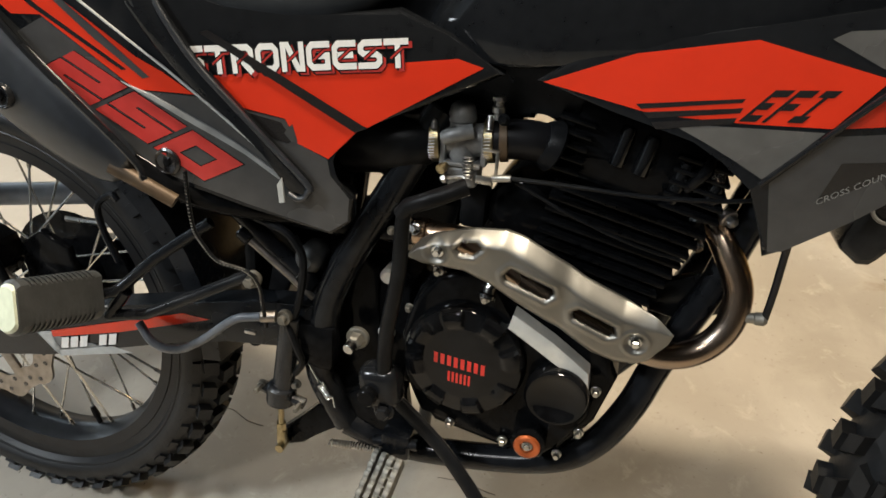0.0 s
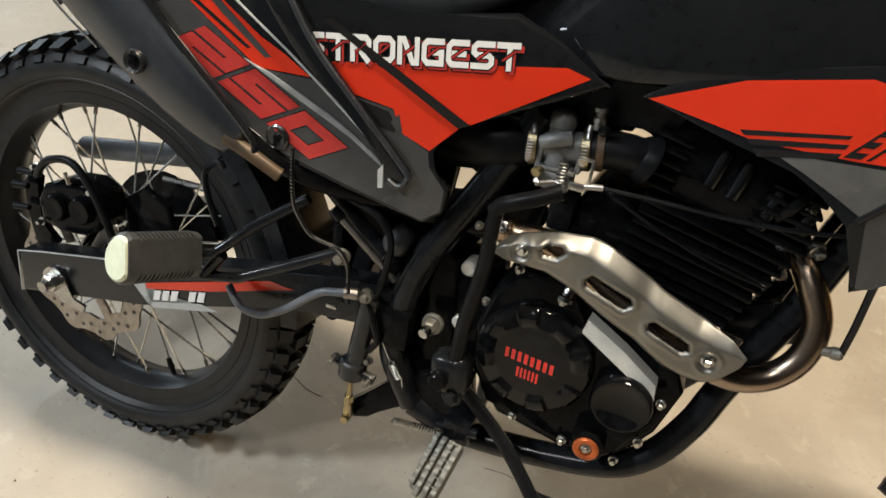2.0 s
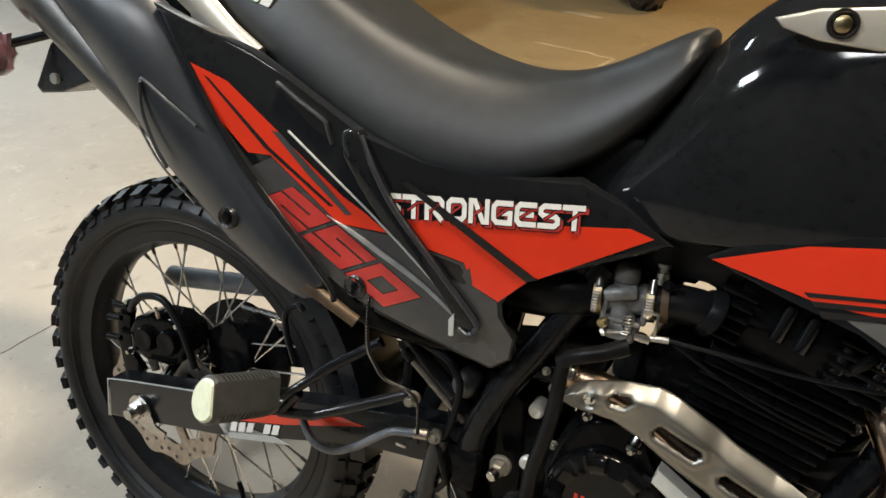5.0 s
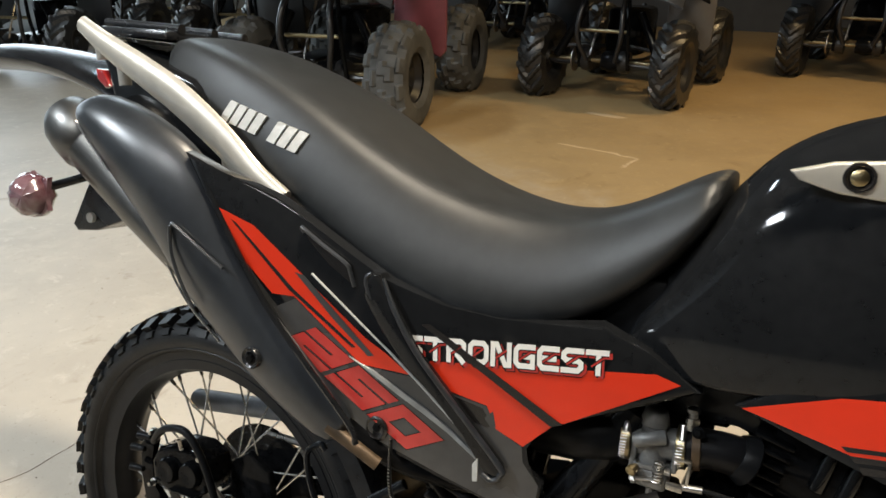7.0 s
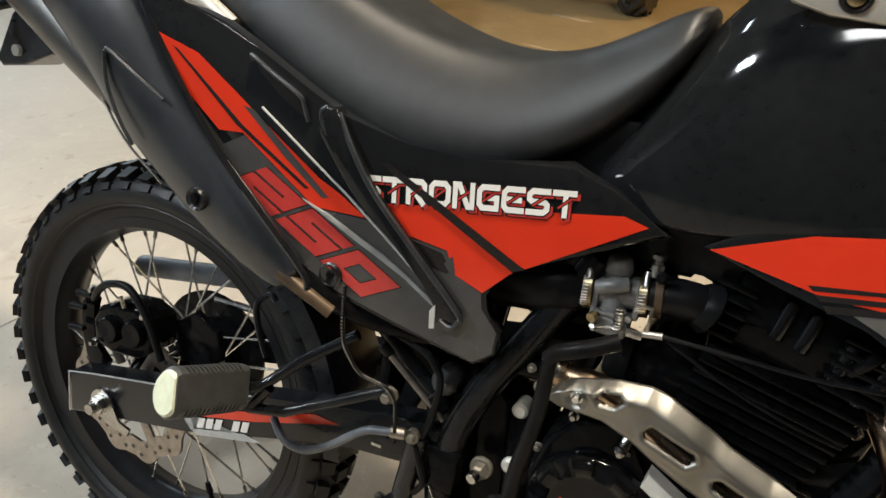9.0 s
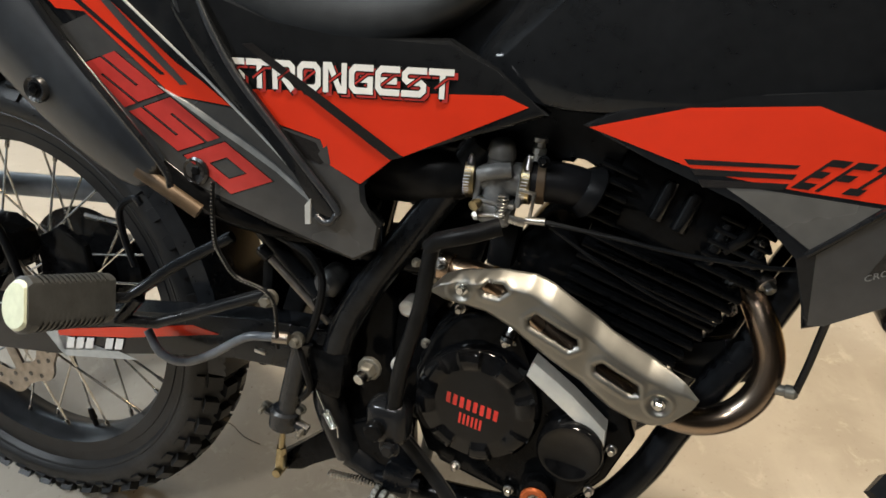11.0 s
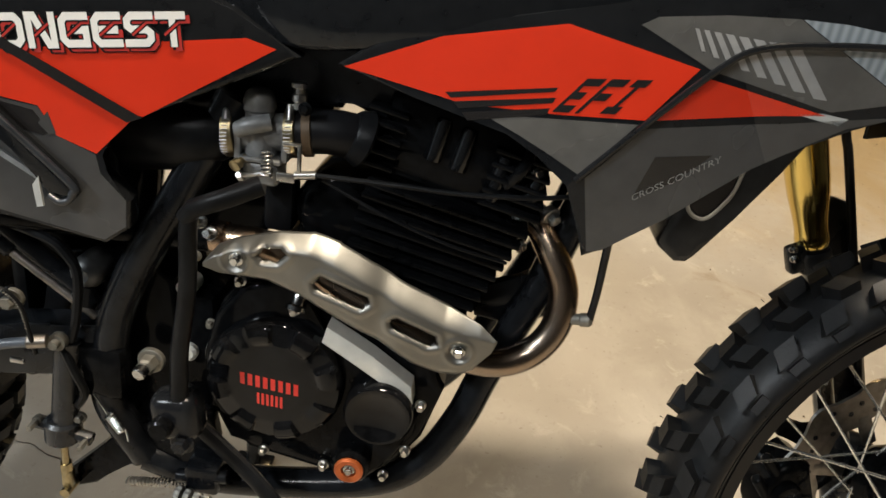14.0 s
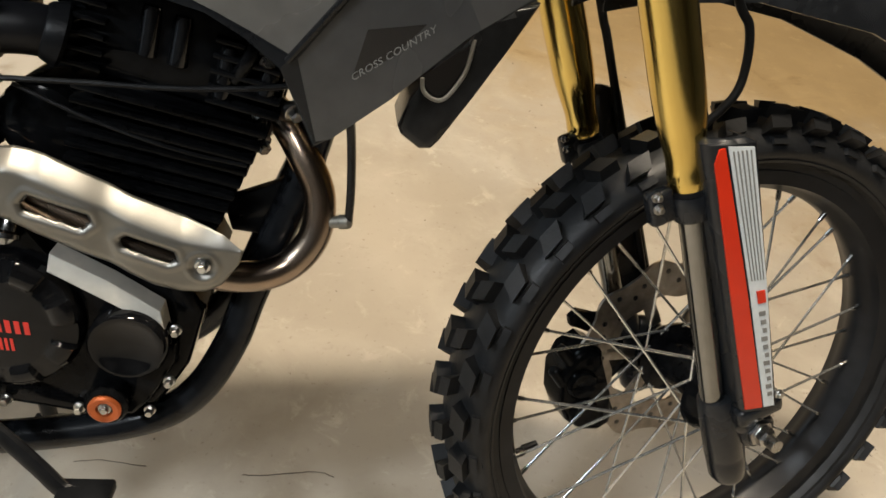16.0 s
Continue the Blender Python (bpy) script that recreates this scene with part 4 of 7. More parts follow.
for i in range(8):
    x, zt, zb = 0.9652 + 0.0055 * i + 0.00045 * i * i, 0.8345 - 0.0002 * i, 0.8202 - 0.0028 * i
    w, shift = 0.0028 + 0.0009 * i, 0.0080 + 0.0031 * i
    decal("graphic", [(x, zt), (x + w, zt), (x + w + shift, zb), (x + shift, zb)], SH, O2, STRIPE, shroud, "pale grey slanting stripe")
for k, (x0, x1, z0, z1, h) in enumerate(((0.799, 0.882, 0.7605, 0.7785, 0.0035), (0.806, 0.882, 0.7545, 0.771, 0.0045), (0.814, 0.879, 0.7475, 0.7625, 0.0055))):
    decal("graphic", [(x0, z0), (x1, z1), (x1 - 0.002, z1 - h), (x0 + 0.005, z0 - h)], SH, O2, INK, shroud, "black speed stripe")
block_letters("shroud_lettering", "eFI", (0.8800, 0.7595), (0.9270, 0.7665), (0.9015, 0.7890), SH, O2, INK, shroud, 0.21, 0.20, label="black angular lettering")
decal("graphic", [(0.9539, 0.7052), (0.9623, 0.7398), (1.0025, 0.7479), (0.9816, 0.7224)], SH, O2, INK, shroud, "black triangle")
lettering("shroud_lettering", "CROSS COUNTRY", (0.9545, 0.7019), (1.0105, 0.7439), (0.9530, 0.7070), SH, O3, FAINT, shroud, 0.0, label="pale grey small lettering")
part("shroud_seam", tube(bmesh.new(), [(0.908, SH[0] - 0.132 * 0.908 - 0.002, 0.712), (0.948, SH[0] - 0.132 * 0.948 - 0.003, 0.763), (0.985, SH[0] - 0.132 * 0.985 - 0.003, 0.808), (1.01, SH[0] - 0.132 * 1.01 - 0.004, 0.828), (1.06, SH[0] - 0.132 * 1.06 - 0.004, 0.838), (1.13, SH[0] - 0.132 * 1.13 - 0.004, 0.845)], 0.0027, 8), GLOSS, shroud)
# below the rib the shroud is folded inwards
FOLD = (0.997, 0.8228)
SIDE_A, SIDE_B = Vector((0.780, -0.626)), Vector((0.178, -0.984))


def fold(ob, slope=0.16):
    bm = bmesh.new()
    bm.from_mesh(ob.data)
    corner = Vector((FOLD[0], 0, FOLD[1]))
    for n in (SIDE_A, SIDE_B, SIDE_A - SIDE_B):
        bmesh.ops.bisect_plane(bm, geom=bm.verts[:] + bm.edges[:] + bm.faces[:], dist=1e-6, plane_co=corner, plane_no=Vector((n.x, 0, n.y)))
    for v in bm.verts:
        d = Vector((v.co.x - FOLD[0], v.co.z - FOLD[1]))
        v.co.y += slope * max(0.0, min(d.dot(SIDE_A), d.dot(SIDE_B)))
    bm.to_mesh(ob.data)
    bm.free()
    ob.data.set_sharp_from_angle(angle=radians(6))


for ob in [shroud] + [c for c in shroud.children if not c.name.startswith("shroud_seam")]:
    fold(ob)
DUCT = [(1.093, 0.764), (1.074, 0.731), (1.050, 0.688), (1.028, 0.648), (1.022, 0.641), (1.012, 0.640), (0.996, 0.651), (0.993, 0.657), (1.002, 0.685), (1.022, 0.712), (1.055, 0.738), (1.070, 0.760)]
duct = part("air_duct", plate(bmesh.new(), DUCT, (-0.100, 0), 0.065, 0.008), SATIN, bike, "black plastic air duct below the shroud", angle=50)
MOUTH = [(1.008, -0.1015, 0.700), (1.010, -0.1015, 0.690), (1.018, -0.1015, 0.684), (1.027, -0.1015, 0.685), (1.036, -0.1015, 0.697), (1.042, -0.1015, 0.711), (1.045, -0.1015, 0.733)]
part("duct_rim", tube(bmesh.new(), MOUTH, 0.0017, 8), FAINT, duct, "pale rubbed rim of the duct mouth")
part("duct_mouth", plate(bmesh.new(), [(1.010, 0.702), (1.012, 0.692), (1.019, 0.687), (1.026, 0.688), (1.034, 0.699), (1.040, 0.713), (1.042, 0.728), (1.030, 0.720)], (-0.100, 0), 0.002, 0, 0.0012), INK, duct)

# ---- subframe, frame tubes
fr = part("frame", tube(bmesh.new(), [(0.62, -0.075, 0.72), (0.575, -0.085, 0.628), (0.539, -0.091, 0.5604), (0.514, -0.094, 0.500), (0.504, -0.095, 0.45), (0.502, -0.095, 0.39), (0.535, -0.09, 0.325)], 0.0175, 14), FRAME, bike, "black tubular steel frame")
cr = bmesh.new()
tube(cr, [(0.535, -0.09, 0.325), (0.60, -0.085, 0.305), (0.70, -0.08, 0.312), (0.783, -0.075, 0.330), (0.826, -0.07, 0.362), (0.855, -0.06, 0.412), (0.872, -0.05, 0.462), (0.893, -0.042, 0.520), (0.913, -0.036, 0.572), (0.926, -0.030, 0.622), (0.947, -0.024, 0.690), (1.02, 0.0, 0.88)], 0.0165, 14)
part("frame_cradle", cr, FRAME, fr)
c2 = bmesh.new()
tube(c2, [(0.62, 0.075, 0.72), (0.577, 0.085, 0.634), (0.516, 0.095, 0.478), (0.512, 0.095, 0.40), (0.535, 0.09, 0.325), (0.70, 0.08, 0.312), (0.783, 0.075, 0.330), (0.850, 0.06, 0.412), (0.892, 0.045, 0.520), (0.922, 0.035, 0.60), (0.950, 0.022, 0.70), (1.02, 0.0, 0.88)], 0.0165, 12)
part("frame_cradle", c2, FRAME, fr)
part("backbone", tube(bmesh.new(), [(1.10, 0, 0.90), (0.85, 0, 0.86), (0.62, 0, 0.76), (0.55, 0, 0.62)], 0.028, 14), FRAME, fr)
part("head_tube", rod(bmesh.new(), HEAD + UP * 0.20, HEAD + UP * 0.40, 0.032, cham=0.003), FRAME, fr)
for sgn in (-1, 1):
    part("subframe_rail", tube(bmesh.new(), [(0.60, sgn * 0.08, 0.76), (0.40, sgn * 0.09, 0.765), (0.20, sgn * 0.09, 0.84), (-0.05, sgn * 0.08, 0.95)], 0.011, 10), FRAME, fr)
    part("subframe_strut", tube(bmesh.new(), [(0.505, sgn * 0.09, 0.492), (0.425, sgn * 0.092, 0.555), (0.33, sgn * 0.095, 0.640), (0.24, sgn * 0.09, 0.82)], 0.010, 10, smooth=False), FRAME, fr)
piv = plate(bmesh.new(), [(0.455, 0.545), (0.520, 0.560), (0.560, 0.530), (0.565, 0.44), (0.572, 0.38), (0.545, 0.335), (0.485, 0.345), (0.478, 0.42), (0.462, 0.48)], (-0.075, 0), 0.15, 0.006)
part("pivot_plate", piv, CAST, fr)
filler = plate(bmesh.new(), [(0.60, 0.722), (0.60, 0.745), (0.655, 0.79), (0.72, 0.80), (0.80, 0.82), (0.86, 0.80), (0.82, 0.722), (0.775, 0.706), (0.740, 0.706), (0.727, 0.716), (0.720, 0.728), (0.712, 0.728), (0.706, 0.716), (0.655, 0.712), (0.63, 0.715)], (-0.052, 0), 0.14, 0.006)
part("frame_cover", filler, SATIN, fr)
cross = plate(bmesh.new(), [(0.40, 0.60), (0.56, 0.68), (0.62, 0.76), (0.45, 0.78), (0.30, 0.72)], (-0.05, 0), 0.10, 0.01)
part("air_box", cross, SATIN, bike, "black plastic air box")
sh = bmesh.new()
rod(sh, (0.47, 0, 0.46), (0.50, 0, 0.72), 0.03, seg=20)
part("shock_absorber", sh, CAST, bike)
gus = plate(bmesh.new(), [(0.845, 0.553), (0.889, 0.572), (0.905, 0.582), (0.935, 0.570), (0.935, 0.540), (0.913, 0.529), (0.886, 0.520), (0.853, 0.523)], (-0.036, 0), 0.012, 0.003)
part("engine_mount", gus, FRAME, fr)

# ---- engine
eng = part("engine", plate(bmesh.new(), [(0.596, 0.475), (0.610, 0.520), (0.637, 0.556), (0.673, 0.572), (0.712, 0.566), (0.76, 0.545), (0.815, 0.500), (0.835, 0.46), (0.820, 0.40), (0.790, 0.350), (0.720, 0.336), (0.640, 0.350), (0.600, 0.40)], (-0.085, 0), 0.17, 0.01), CAST, bike, "black single-cylinder engine")
COVER = Vector((0.673, -0.100, 0.459))
cov = plate(bmesh.new(), [(0.600, 0.472), (0.612, 0.517), (0.636, 0.550), (0.673, 0.565), (0.700, 0.555), (0.714, 0.508), (0.765, 0.474), (0.814, 0.436), (0.812, 0.415), (0.788, 0.370), (0.772, 0.352), (0.748, 0.350), (0.726, 0.358), (0.670, 0.368), (0.627, 0.374), (0.606, 0.418)], (-0.085, 0), 0.02, 0.006, 0.016)
cover = part("clutch_cover", cov, CAST, eng, "black cast clutch cover with red marks")


def scalloped_rim(bm, m, lobes=8, seg=128):
    """A round cap whose bevelled shoulder rises in lobes and dips between them."""
    high = ((0.075, 0.0), (0.0745, -0.009), (0.0722, -0.0150), (0.0670, -0.0192), (0.0600, -0.0205), (0.0530, -0.0200), (0.0490, -0.0170), (0.0475, -0.0166))
    low = ((0.075, 0.0), (0.0740, -0.008), (0.0705, -0.0125), (0.0640, -0.0138), (0.0570, -0.0148), (0.0520, -0.0158), (0.0490, -0.0164), (0.0475, -0.0166))
    rings = []
    for (r1, h1), (r2, h2) in zip(high, low):
        ring = []
        for j in range(seg):
            a = 2 * math.pi * j / seg
            w = min(1, max(0, 0.5 + 2.6 * math.cos(lobes * (a - radians(16)))))
            w = w * w * (3 - 2 * w)
            r, h = r1 * w + r2 * (1 - w), h1 * w + h2 * (1 - w)
            ring.append(bm.verts.new(m @ Vector((r * math.cos(a), h, r * math.sin(a)))))
        rings.append(ring)
    for p, q in zip(rings, rings[1:]):
        for j in range(seg):
            k = (j + 1) % seg
            bm.faces.new((p[j], p[k], q[k], q[j]))
    bm.faces.new(rings[0])
    bm.faces.new(rings[-1])
    bmesh.ops.recalc_face_normals(bm, faces=bm.faces)
    return bm


part("cover_rim", scalloped_rim(bmesh.new(), pose(*COVER) @ Matrix.Diagonal((0.895, 1.0, 0.895, 1))), COVERPAINT, cover)
bars("cover_mark", 8, (0.6405, 0.4555), (0.700, 0.4505), (0.640, 0.468), (-0.1168, 0), 0.0003, SCRIPT, cover, 0.42, label="red painted mark")
bars("cover_mark", 6, (0.658, 0.435), (0.685, 0.4335), (0.6575, 0.4475), (-0.1168, 0), 0.0003, SCRIPT, cover, 0.45, label="red painted mark")
part("filter_cover", lathe(bmesh.new(), [(0.034, 0.01), (0.034, -0.012), (0.031, -0.016), (0.027, -0.016), (0.025, -0.0145), (0.0, -0.0135)], pose(0.7765, -0.106, 0.4445), 48), COVERPAINT, eng, "round black oil filter cover")
plug = part("oil_plug", lathe(bmesh.new(), [(0.019, 0.01), (0.019, -0.008), (0.0165, -0.011)], pose(0.755, -0.114, 0.380), 36), CAST, eng)
part("plug_ring", lathe(bmesh.new(), [(0.0145, 0.0), (0.0145, -0.003), (0.0125, -0.0045), (0.0075, -0.0035), (0.0065, -0.001)], pose(0.755, -0.124, 0.380), 36), ORANGE, plug, "orange anodised ring")
bolt(plug, (0.755, -0.1245, 0.380), (0.755, -0.130, 0.380), 0.004)
part("case_plate", plate(bmesh.new(), [(0.720, 0.529), (0.764, 0.505), (0.8045, 0.478), (0.808, 0.454), (0.788, 0.471), (0.716, 0.511)], (-0.100, 0), 0.020, 0.0012, 0.012), ALLOY, eng, "bare pale alloy case plate")
for x, z, y in ((0.612, 0.455, -0.1), (0.689, 0.541, -0.11), (0.635, 0.556, -0.1), (0.726, 0.364, -0.104), (0.664, 0.371, -0.104), (0.815, 0.455, -0.104), (0.806, 0.395, -0.1), (0.787, 0.360, -0.1), (0.824, 0.502, -0.085)):
    bolt(eng, (x, y, z), (x, y - 0.009, z), 0.0038)
# silver breather peg over the cover
part("breather", lathe(bmesh.new(), [(0.0095, 0.0), (0.0095, 0.004), (0.0065, 0.006), (0.0065, 0.022), (0.004, 0.026), (0.0, 0.026)], along((0.690, -0.112, 0.541), (0.694, -0.100, 0.566)), 18), STANCHION, eng)
for x, z, r in ((0.572, 0.523, 0.0095), (0.573, 0.450, 0.0100)):
    part("case_boss", lathe(bmesh.new(), [(r, 0.02), (r, -0.002), (r - 0.003, -0.005), (0.004, -0.005), (0.0, -0.003)], pose(x, -0.073, z), 28), ALLOY, eng, "bare pale alloy boss")
# cylinder with cooling fins, inclined forward
CYL0, CYL1 = Vector((0.760, 0, 0.520)), Vector((0.802, 0, 0.736))
AX = (CYL1 - CYL0).normalized()
FW = Vector((AX.z, 0, -AX.x))


def cyl_pt(u, v, w=0.0):
    """u forward across the barrel, v up the barrel, w to the left."""
    return CYL0 + AX * v + FW * u + Vector((0, w, 0))


def cyl_box(bm, u0, u1, v0, v1, w, bev):
    m = Matrix.Translation(CYL0) @ Matrix(((FW.x, 0, AX.x, 0), (FW.y, 1, AX.y, 0), (FW.z, 0, AX.z, 0), (0, 0, 0, 1)))
    return box(bm, ((u0 + u1) / 2, 0, (v0 + v1) / 2), (u1 - u0, 2 * w, v1 - v0), m, bev)


barrel = part("cylinder", cyl_box(bmesh.new(), -0.040, 0.062, 0.0, 0.215, 0.050, 0.012), CAST, eng, "black finned cylinder")
for i in range(9):
    v = 0.030 + i * 0.0125
    part("fin", cyl_box(bmesh.new(), -0.050, 0.080 + i * 0.0030, v, v + 0.0056, 0.074, 0.0014), FINISH, barrel)
head = part("cylinder_head", cyl_box(bmesh.new(), -0.052, 0.085, 0.140, 0.222, 0.062, 0.012), CAST, eng, "black cylinder head")
for i in range(5):
    v = 0.147 + i * 0.0125
    part("fin", cyl_box(bmesh.new(), -0.066, -0.030, v, v + 0.0046, 0.072, 0.0014), FINISH, head)
    part("fin", cyl_box(bmesh.new(), 0.050, 0.110 - 0.002 * i, v, v + 0.0046, 0.072, 0.0014), FINISH, head)
part("rocker_cover", cyl_box(bmesh.new(), -0.045, 0.095, 0.205, 0.248, 0.052, 0.014), CAST, head)
for x, z, tall in ((0.7996, 0.7256, 0.040), (0.8229, 0.7198, 0.040), (0.8570, 0.6997, 0.046), (0.8882, 0.6851, 0.024)):
    top = Vector((x, -0.0605, z))
    post = lathe(bmesh.new(), [(0.0085, 0.0), (0.0082, tall - 0.006), (0.0068, tall - 0.001), (0.0, tall)], along(top - AX * tall, top), 16)
    part("stud", post, STUD, head, "glossy black head stud", angle=30)
bolt(head, (0.886, -0.066, 0.690), (0.888, -0.074, 0.692), 0.0045)
part("spark_plug_lead", tube(bmesh.new(), [cyl_pt(0.070, 0.170, -0.064), cyl_pt(0.078, 0.195, -0.072), cyl_pt(0.080, 0.225, -0.055)], 0.006, 10), FINISH, head)
part("starter_motor", lathe(bmesh.new(), [(0.0, -0.068), (0.022, -0.067), (0.033, -0.061), (0.037, -0.050), (0.037, 0.03)], pose(0.706, 0, 0.6195), 36), CAST, eng, "round black starter housing")
part("drain_solenoid", box(bmesh.new(), (0.6585, -0.058, 0.622), (0.028, 0.030, 0.050), None, 0.006), DULL, eng)
part("intake_bracket", plate(bmesh.new(), [(0.575, 0.672), (0.600, 0.760), (0.688, 0.760), (0.692, 0.700), (0.688, 0.670), (0.640, 0.664)], (-0.02, 0), 0.03, 0.004), CAST, eng)
part("engine_bracket", plate(bmesh.new(), [(0.560, 0.560), (0.560, 0.600), (0.575, 0.640), (0.60, 0.665), (0.64, 0.672), (0.632, 0.62), (0.634, 0.575), (0.62, 0.55)], (-0.02, 0), 0.03, 0.004), CAST, eng)
# carburettor, boots and clamps
cb = bmesh.new()
rod(cb, (0.622, -0.078, 0.689), (0.684, -0.075, 0.697), 0.0165, seg=24, cham=0.002)
rod(cb, (0.6450, -0.082, 0.668), (0.6415, -0.080, 0.716), 0.0145, 0.0125, 24, 0.002)
box(cb, (0.648, -0.081, 0.660), (0.032, 0.032, 0.022), None, 0.005, 3)
box(cb, (0.648, -0.081, 0.6725), (0.037, 0.037, 0.004), None, 0.0012)
box(cb, (0.6275, -0.084, 0.681), (0.006, 0.024, 0.034), None, 0.002)
box(cb, (0.6680, -0.082, 0.690), (0.006, 0.026, 0.036), None, 0.002)
carb = part("carburettor", cb, CARB, bike, "grey cast carburettor with steel fittings")
cc = bmesh.new()
lathe(cc, [(0.0, 0.018), (0.007, 0.0175), (0.0115, 0.014), (0.0138, 0.007), (0.0142, 0.0), (0.0128, -0.002)], along((0.6415, -0.080, 0.713), (0.6400, -0.0795, 0.735)), 28)
part("carb_cap", cc, CARB, carb)
part("carb_elbow", tube(bmesh.new(), [(0.655, -0.092, 0.706), (0.640, -0.097, 0.702), (0.628, -0.095, 0.696)], 0.0075, 12), CARB, carb)
part("float_drain", rod(bmesh.new(), (0.648, -0.088, 0.652), (0.648, -0.088, 0.640), 0.0045, 0.0035, 8), CARB, carb)
part("idle_screw", lathe(bmesh.new(), [(0.0035, 0), (0.0035, 0.008), (0.0052, 0.009), (0.0052, 0.015), (0.0, 0.016)], along((0.634, -0.094, 0.672), (0.628, -0.112, 0.666)), 10), BRASS, carb)
for p, q, r in (((0.6120, -0.079, 0.6880), (0.6215, -0.078, 0.6892), 0.0222), ((0.6660, -0.0765, 0.6945), (0.6750, -0.0760, 0.6957), 0.0222), ((0.6795, -0.0755, 0.6965), (0.6875, -0.0745, 0.6975), 0.0212)):
    c = part("hose_clamp", rod(bmesh.new(), p, q, r, seg=32, cham=0.0006), BRASS if r > 0.022 else TAN, carb, "worn yellow zinc hose clamp" if r > 0.022 else "dull brown hose clamp")
    m = (Vector(p) + Vector(q)) / 2
    if r > 0.022:
        part("clamp_screw", rod(bmesh.new(), m + Vector((0.001, -r * 0.80, 0.014)), m + Vector((-0.001, -r * 0.42, 0.026)), 0.0034, seg=10), STEEL, c)
        th = bmesh.new()
        for k in range(17):
            a = radians(-70 + k * 8)
            d = Vector((0, -math.cos(a), math.sin(a))) * r * 1.005
            rod(th, m + d + Vector((-0.0030, 0, 0)), m + d + Vector((0.0030, 0, 0.0010)), 0.0006, seg=5)
        part("clamp_thread", th, STEEL, c)
part("intake_boot", tube(bmesh.new(), [(0.668, -0.0765, 0.695), (0.692, -0.073, 0.699), (0.712, -0.069, 0.699), (0.728, -0.063, 0.695)], (0.0195, 0.0200), 24), BOOT, carb, "dark grey rubber intake boot")
part("intake_flange", rod(bmesh.new(), (0.7190, -0.0685, 0.7000), (0.7330, -0.063, 0.6945), 0.0225, 0.0262, 20, 0.003), DULL, carb, "black intake flange")
bolt(carb, (0.684, -0.094, 0.722), (0.684, -0.099, 0.723), 0.0040, CAST)
part("air_boot", tube(bmesh.new(), [(0.620, -0.078, 0.689), (0.585, -0.075, 0.682), (0.53, -0.06, 0.680)], (0.0195, 0.045), 20), DULL, carb, "black rubber air boot")
lk = bmesh.new()
box(lk, (0.683, -0.100, 0.678), (0.003, 0.005, 0.030), None, 0.0008)
box(lk, (0.676, -0.100, 0.692), (0.016, 0.005, 0.0025), None, 0.0008)
box(lk, (0.672, -0.100, 0.662), (0.016, 0.004, 0.008), None, 0.001)
rod(lk, (0.680, -0.100, 0.665), (0.698, -0.100, 0.668), 0.0036, seg=10)
rod(lk, (0.628, -0.098, 0.656), (0.660, -0.098, 0.664), 0.0022, seg=8)
rod(lk, (0.630, -0.098, 0.656), (0.634, -0.098, 0.657), 0.0048, seg=6)
part("throttle_bracket", lk, STEEL, carb, "zinc throttle bracket")
sp = bmesh.new()
tube(sp, [(0.655 + 0.0048 * math.cos(k * 1.3), -0.100 + 0.0048 * math.sin(k * 1.3), 0.660 + k * 0.0007) for k in range(34)], 0.0009, 5, steps=2)
part("return_spring", sp, STEEL, carb)
part("fuel_fitting", lathe(bmesh.new(), [(0.0, 0.0), (0.0046, 0.0), (0.0046, 0.006), (0.0066, 0.007), (0.0066, 0.012), (0.0048, 0.013), (0.0048, 0.017), (0.0066, 0.018), (0.0066, 0.0215), (0.0045, 0.023), (0.0, 0.0235)], along((0.6772, -0.086, 0.7190), (0.6757, -0.084, 0.740)), 12), STEEL, carb, "ribbed zinc fuel fitting", angle=30)
part("throttle_cable", tube(bmesh.new(), [(0.698, -0.100, 0.668), (0.76, -0.105, 0.672), (0.84, -0.108, 0.676), (0.925, -0.10, 0.688), (1.0, -0.07, 0.72)], 0.0023, 8), DULL, carb)
part("cable", tube(bmesh.new(), [(0.702, -0.092, 0.662), (0.76, -0.097, 0.640), (0.82, -0.097, 0.622), (0.872, -0.080, 0.606)], 0.0018, 8), DULL, eng)

# ---- exhaust
hp = part("exhaust_header", tube(bmesh.new(), [(0.862, -0.01, 0.653), (0.893, -0.025, 0.636), (0.917, -0.045, 0.606), (0.933, -0.056, 0.572), (0.929, -0.064, 0.534), (0.904, -0.072, 0.506), (0.862, -0.082, 0.500), (0.80, -0.092, 0.522), (0.74, -0.092, 0.552), (0.68, -0.088, 0.582), (0.645, -0.084, 0.588), (0.615, -0.080, 0.586)], (0.0145, 0.0145), 20), PIPE, bike, "heat-tinted steel exhaust header")
part("pipe_joint", rod(bmesh.new(), (0.616, -0.081, 0.587), (0.602, -0.080, 0.586), 0.0158, seg=24, cham=0.001), PIPE, hp, "rusty pipe clamp")
bolt(hp, (0.606, -0.096, 0.596), (0.604, -0.106, 0.600), 0.0045)
bolt(hp, (0.596, -0.092, 0.604), (0.592, -0.102, 0.608), 0.0040)
part("tail_pipe", tube(bmesh.new(), [(0.605, -0.080, 0.586), (0.54, -0.080, 0.580), (0.47, -0.105, 0.592), (0.40, -0.135, 0.605), (0.36, -0.15, 0.622), (0.30, -0.158, 0.655)], 0.0140, 18), CAST, hp)
part("scorched_pipe", tube(bmesh.new(), [(0.371, -0.162, 0.608), (0.345, -0.168, 0.622), (0.309, -0.174, 0.639)], 0.0080, 18), TAN, hp, "scorched tan pipe section")
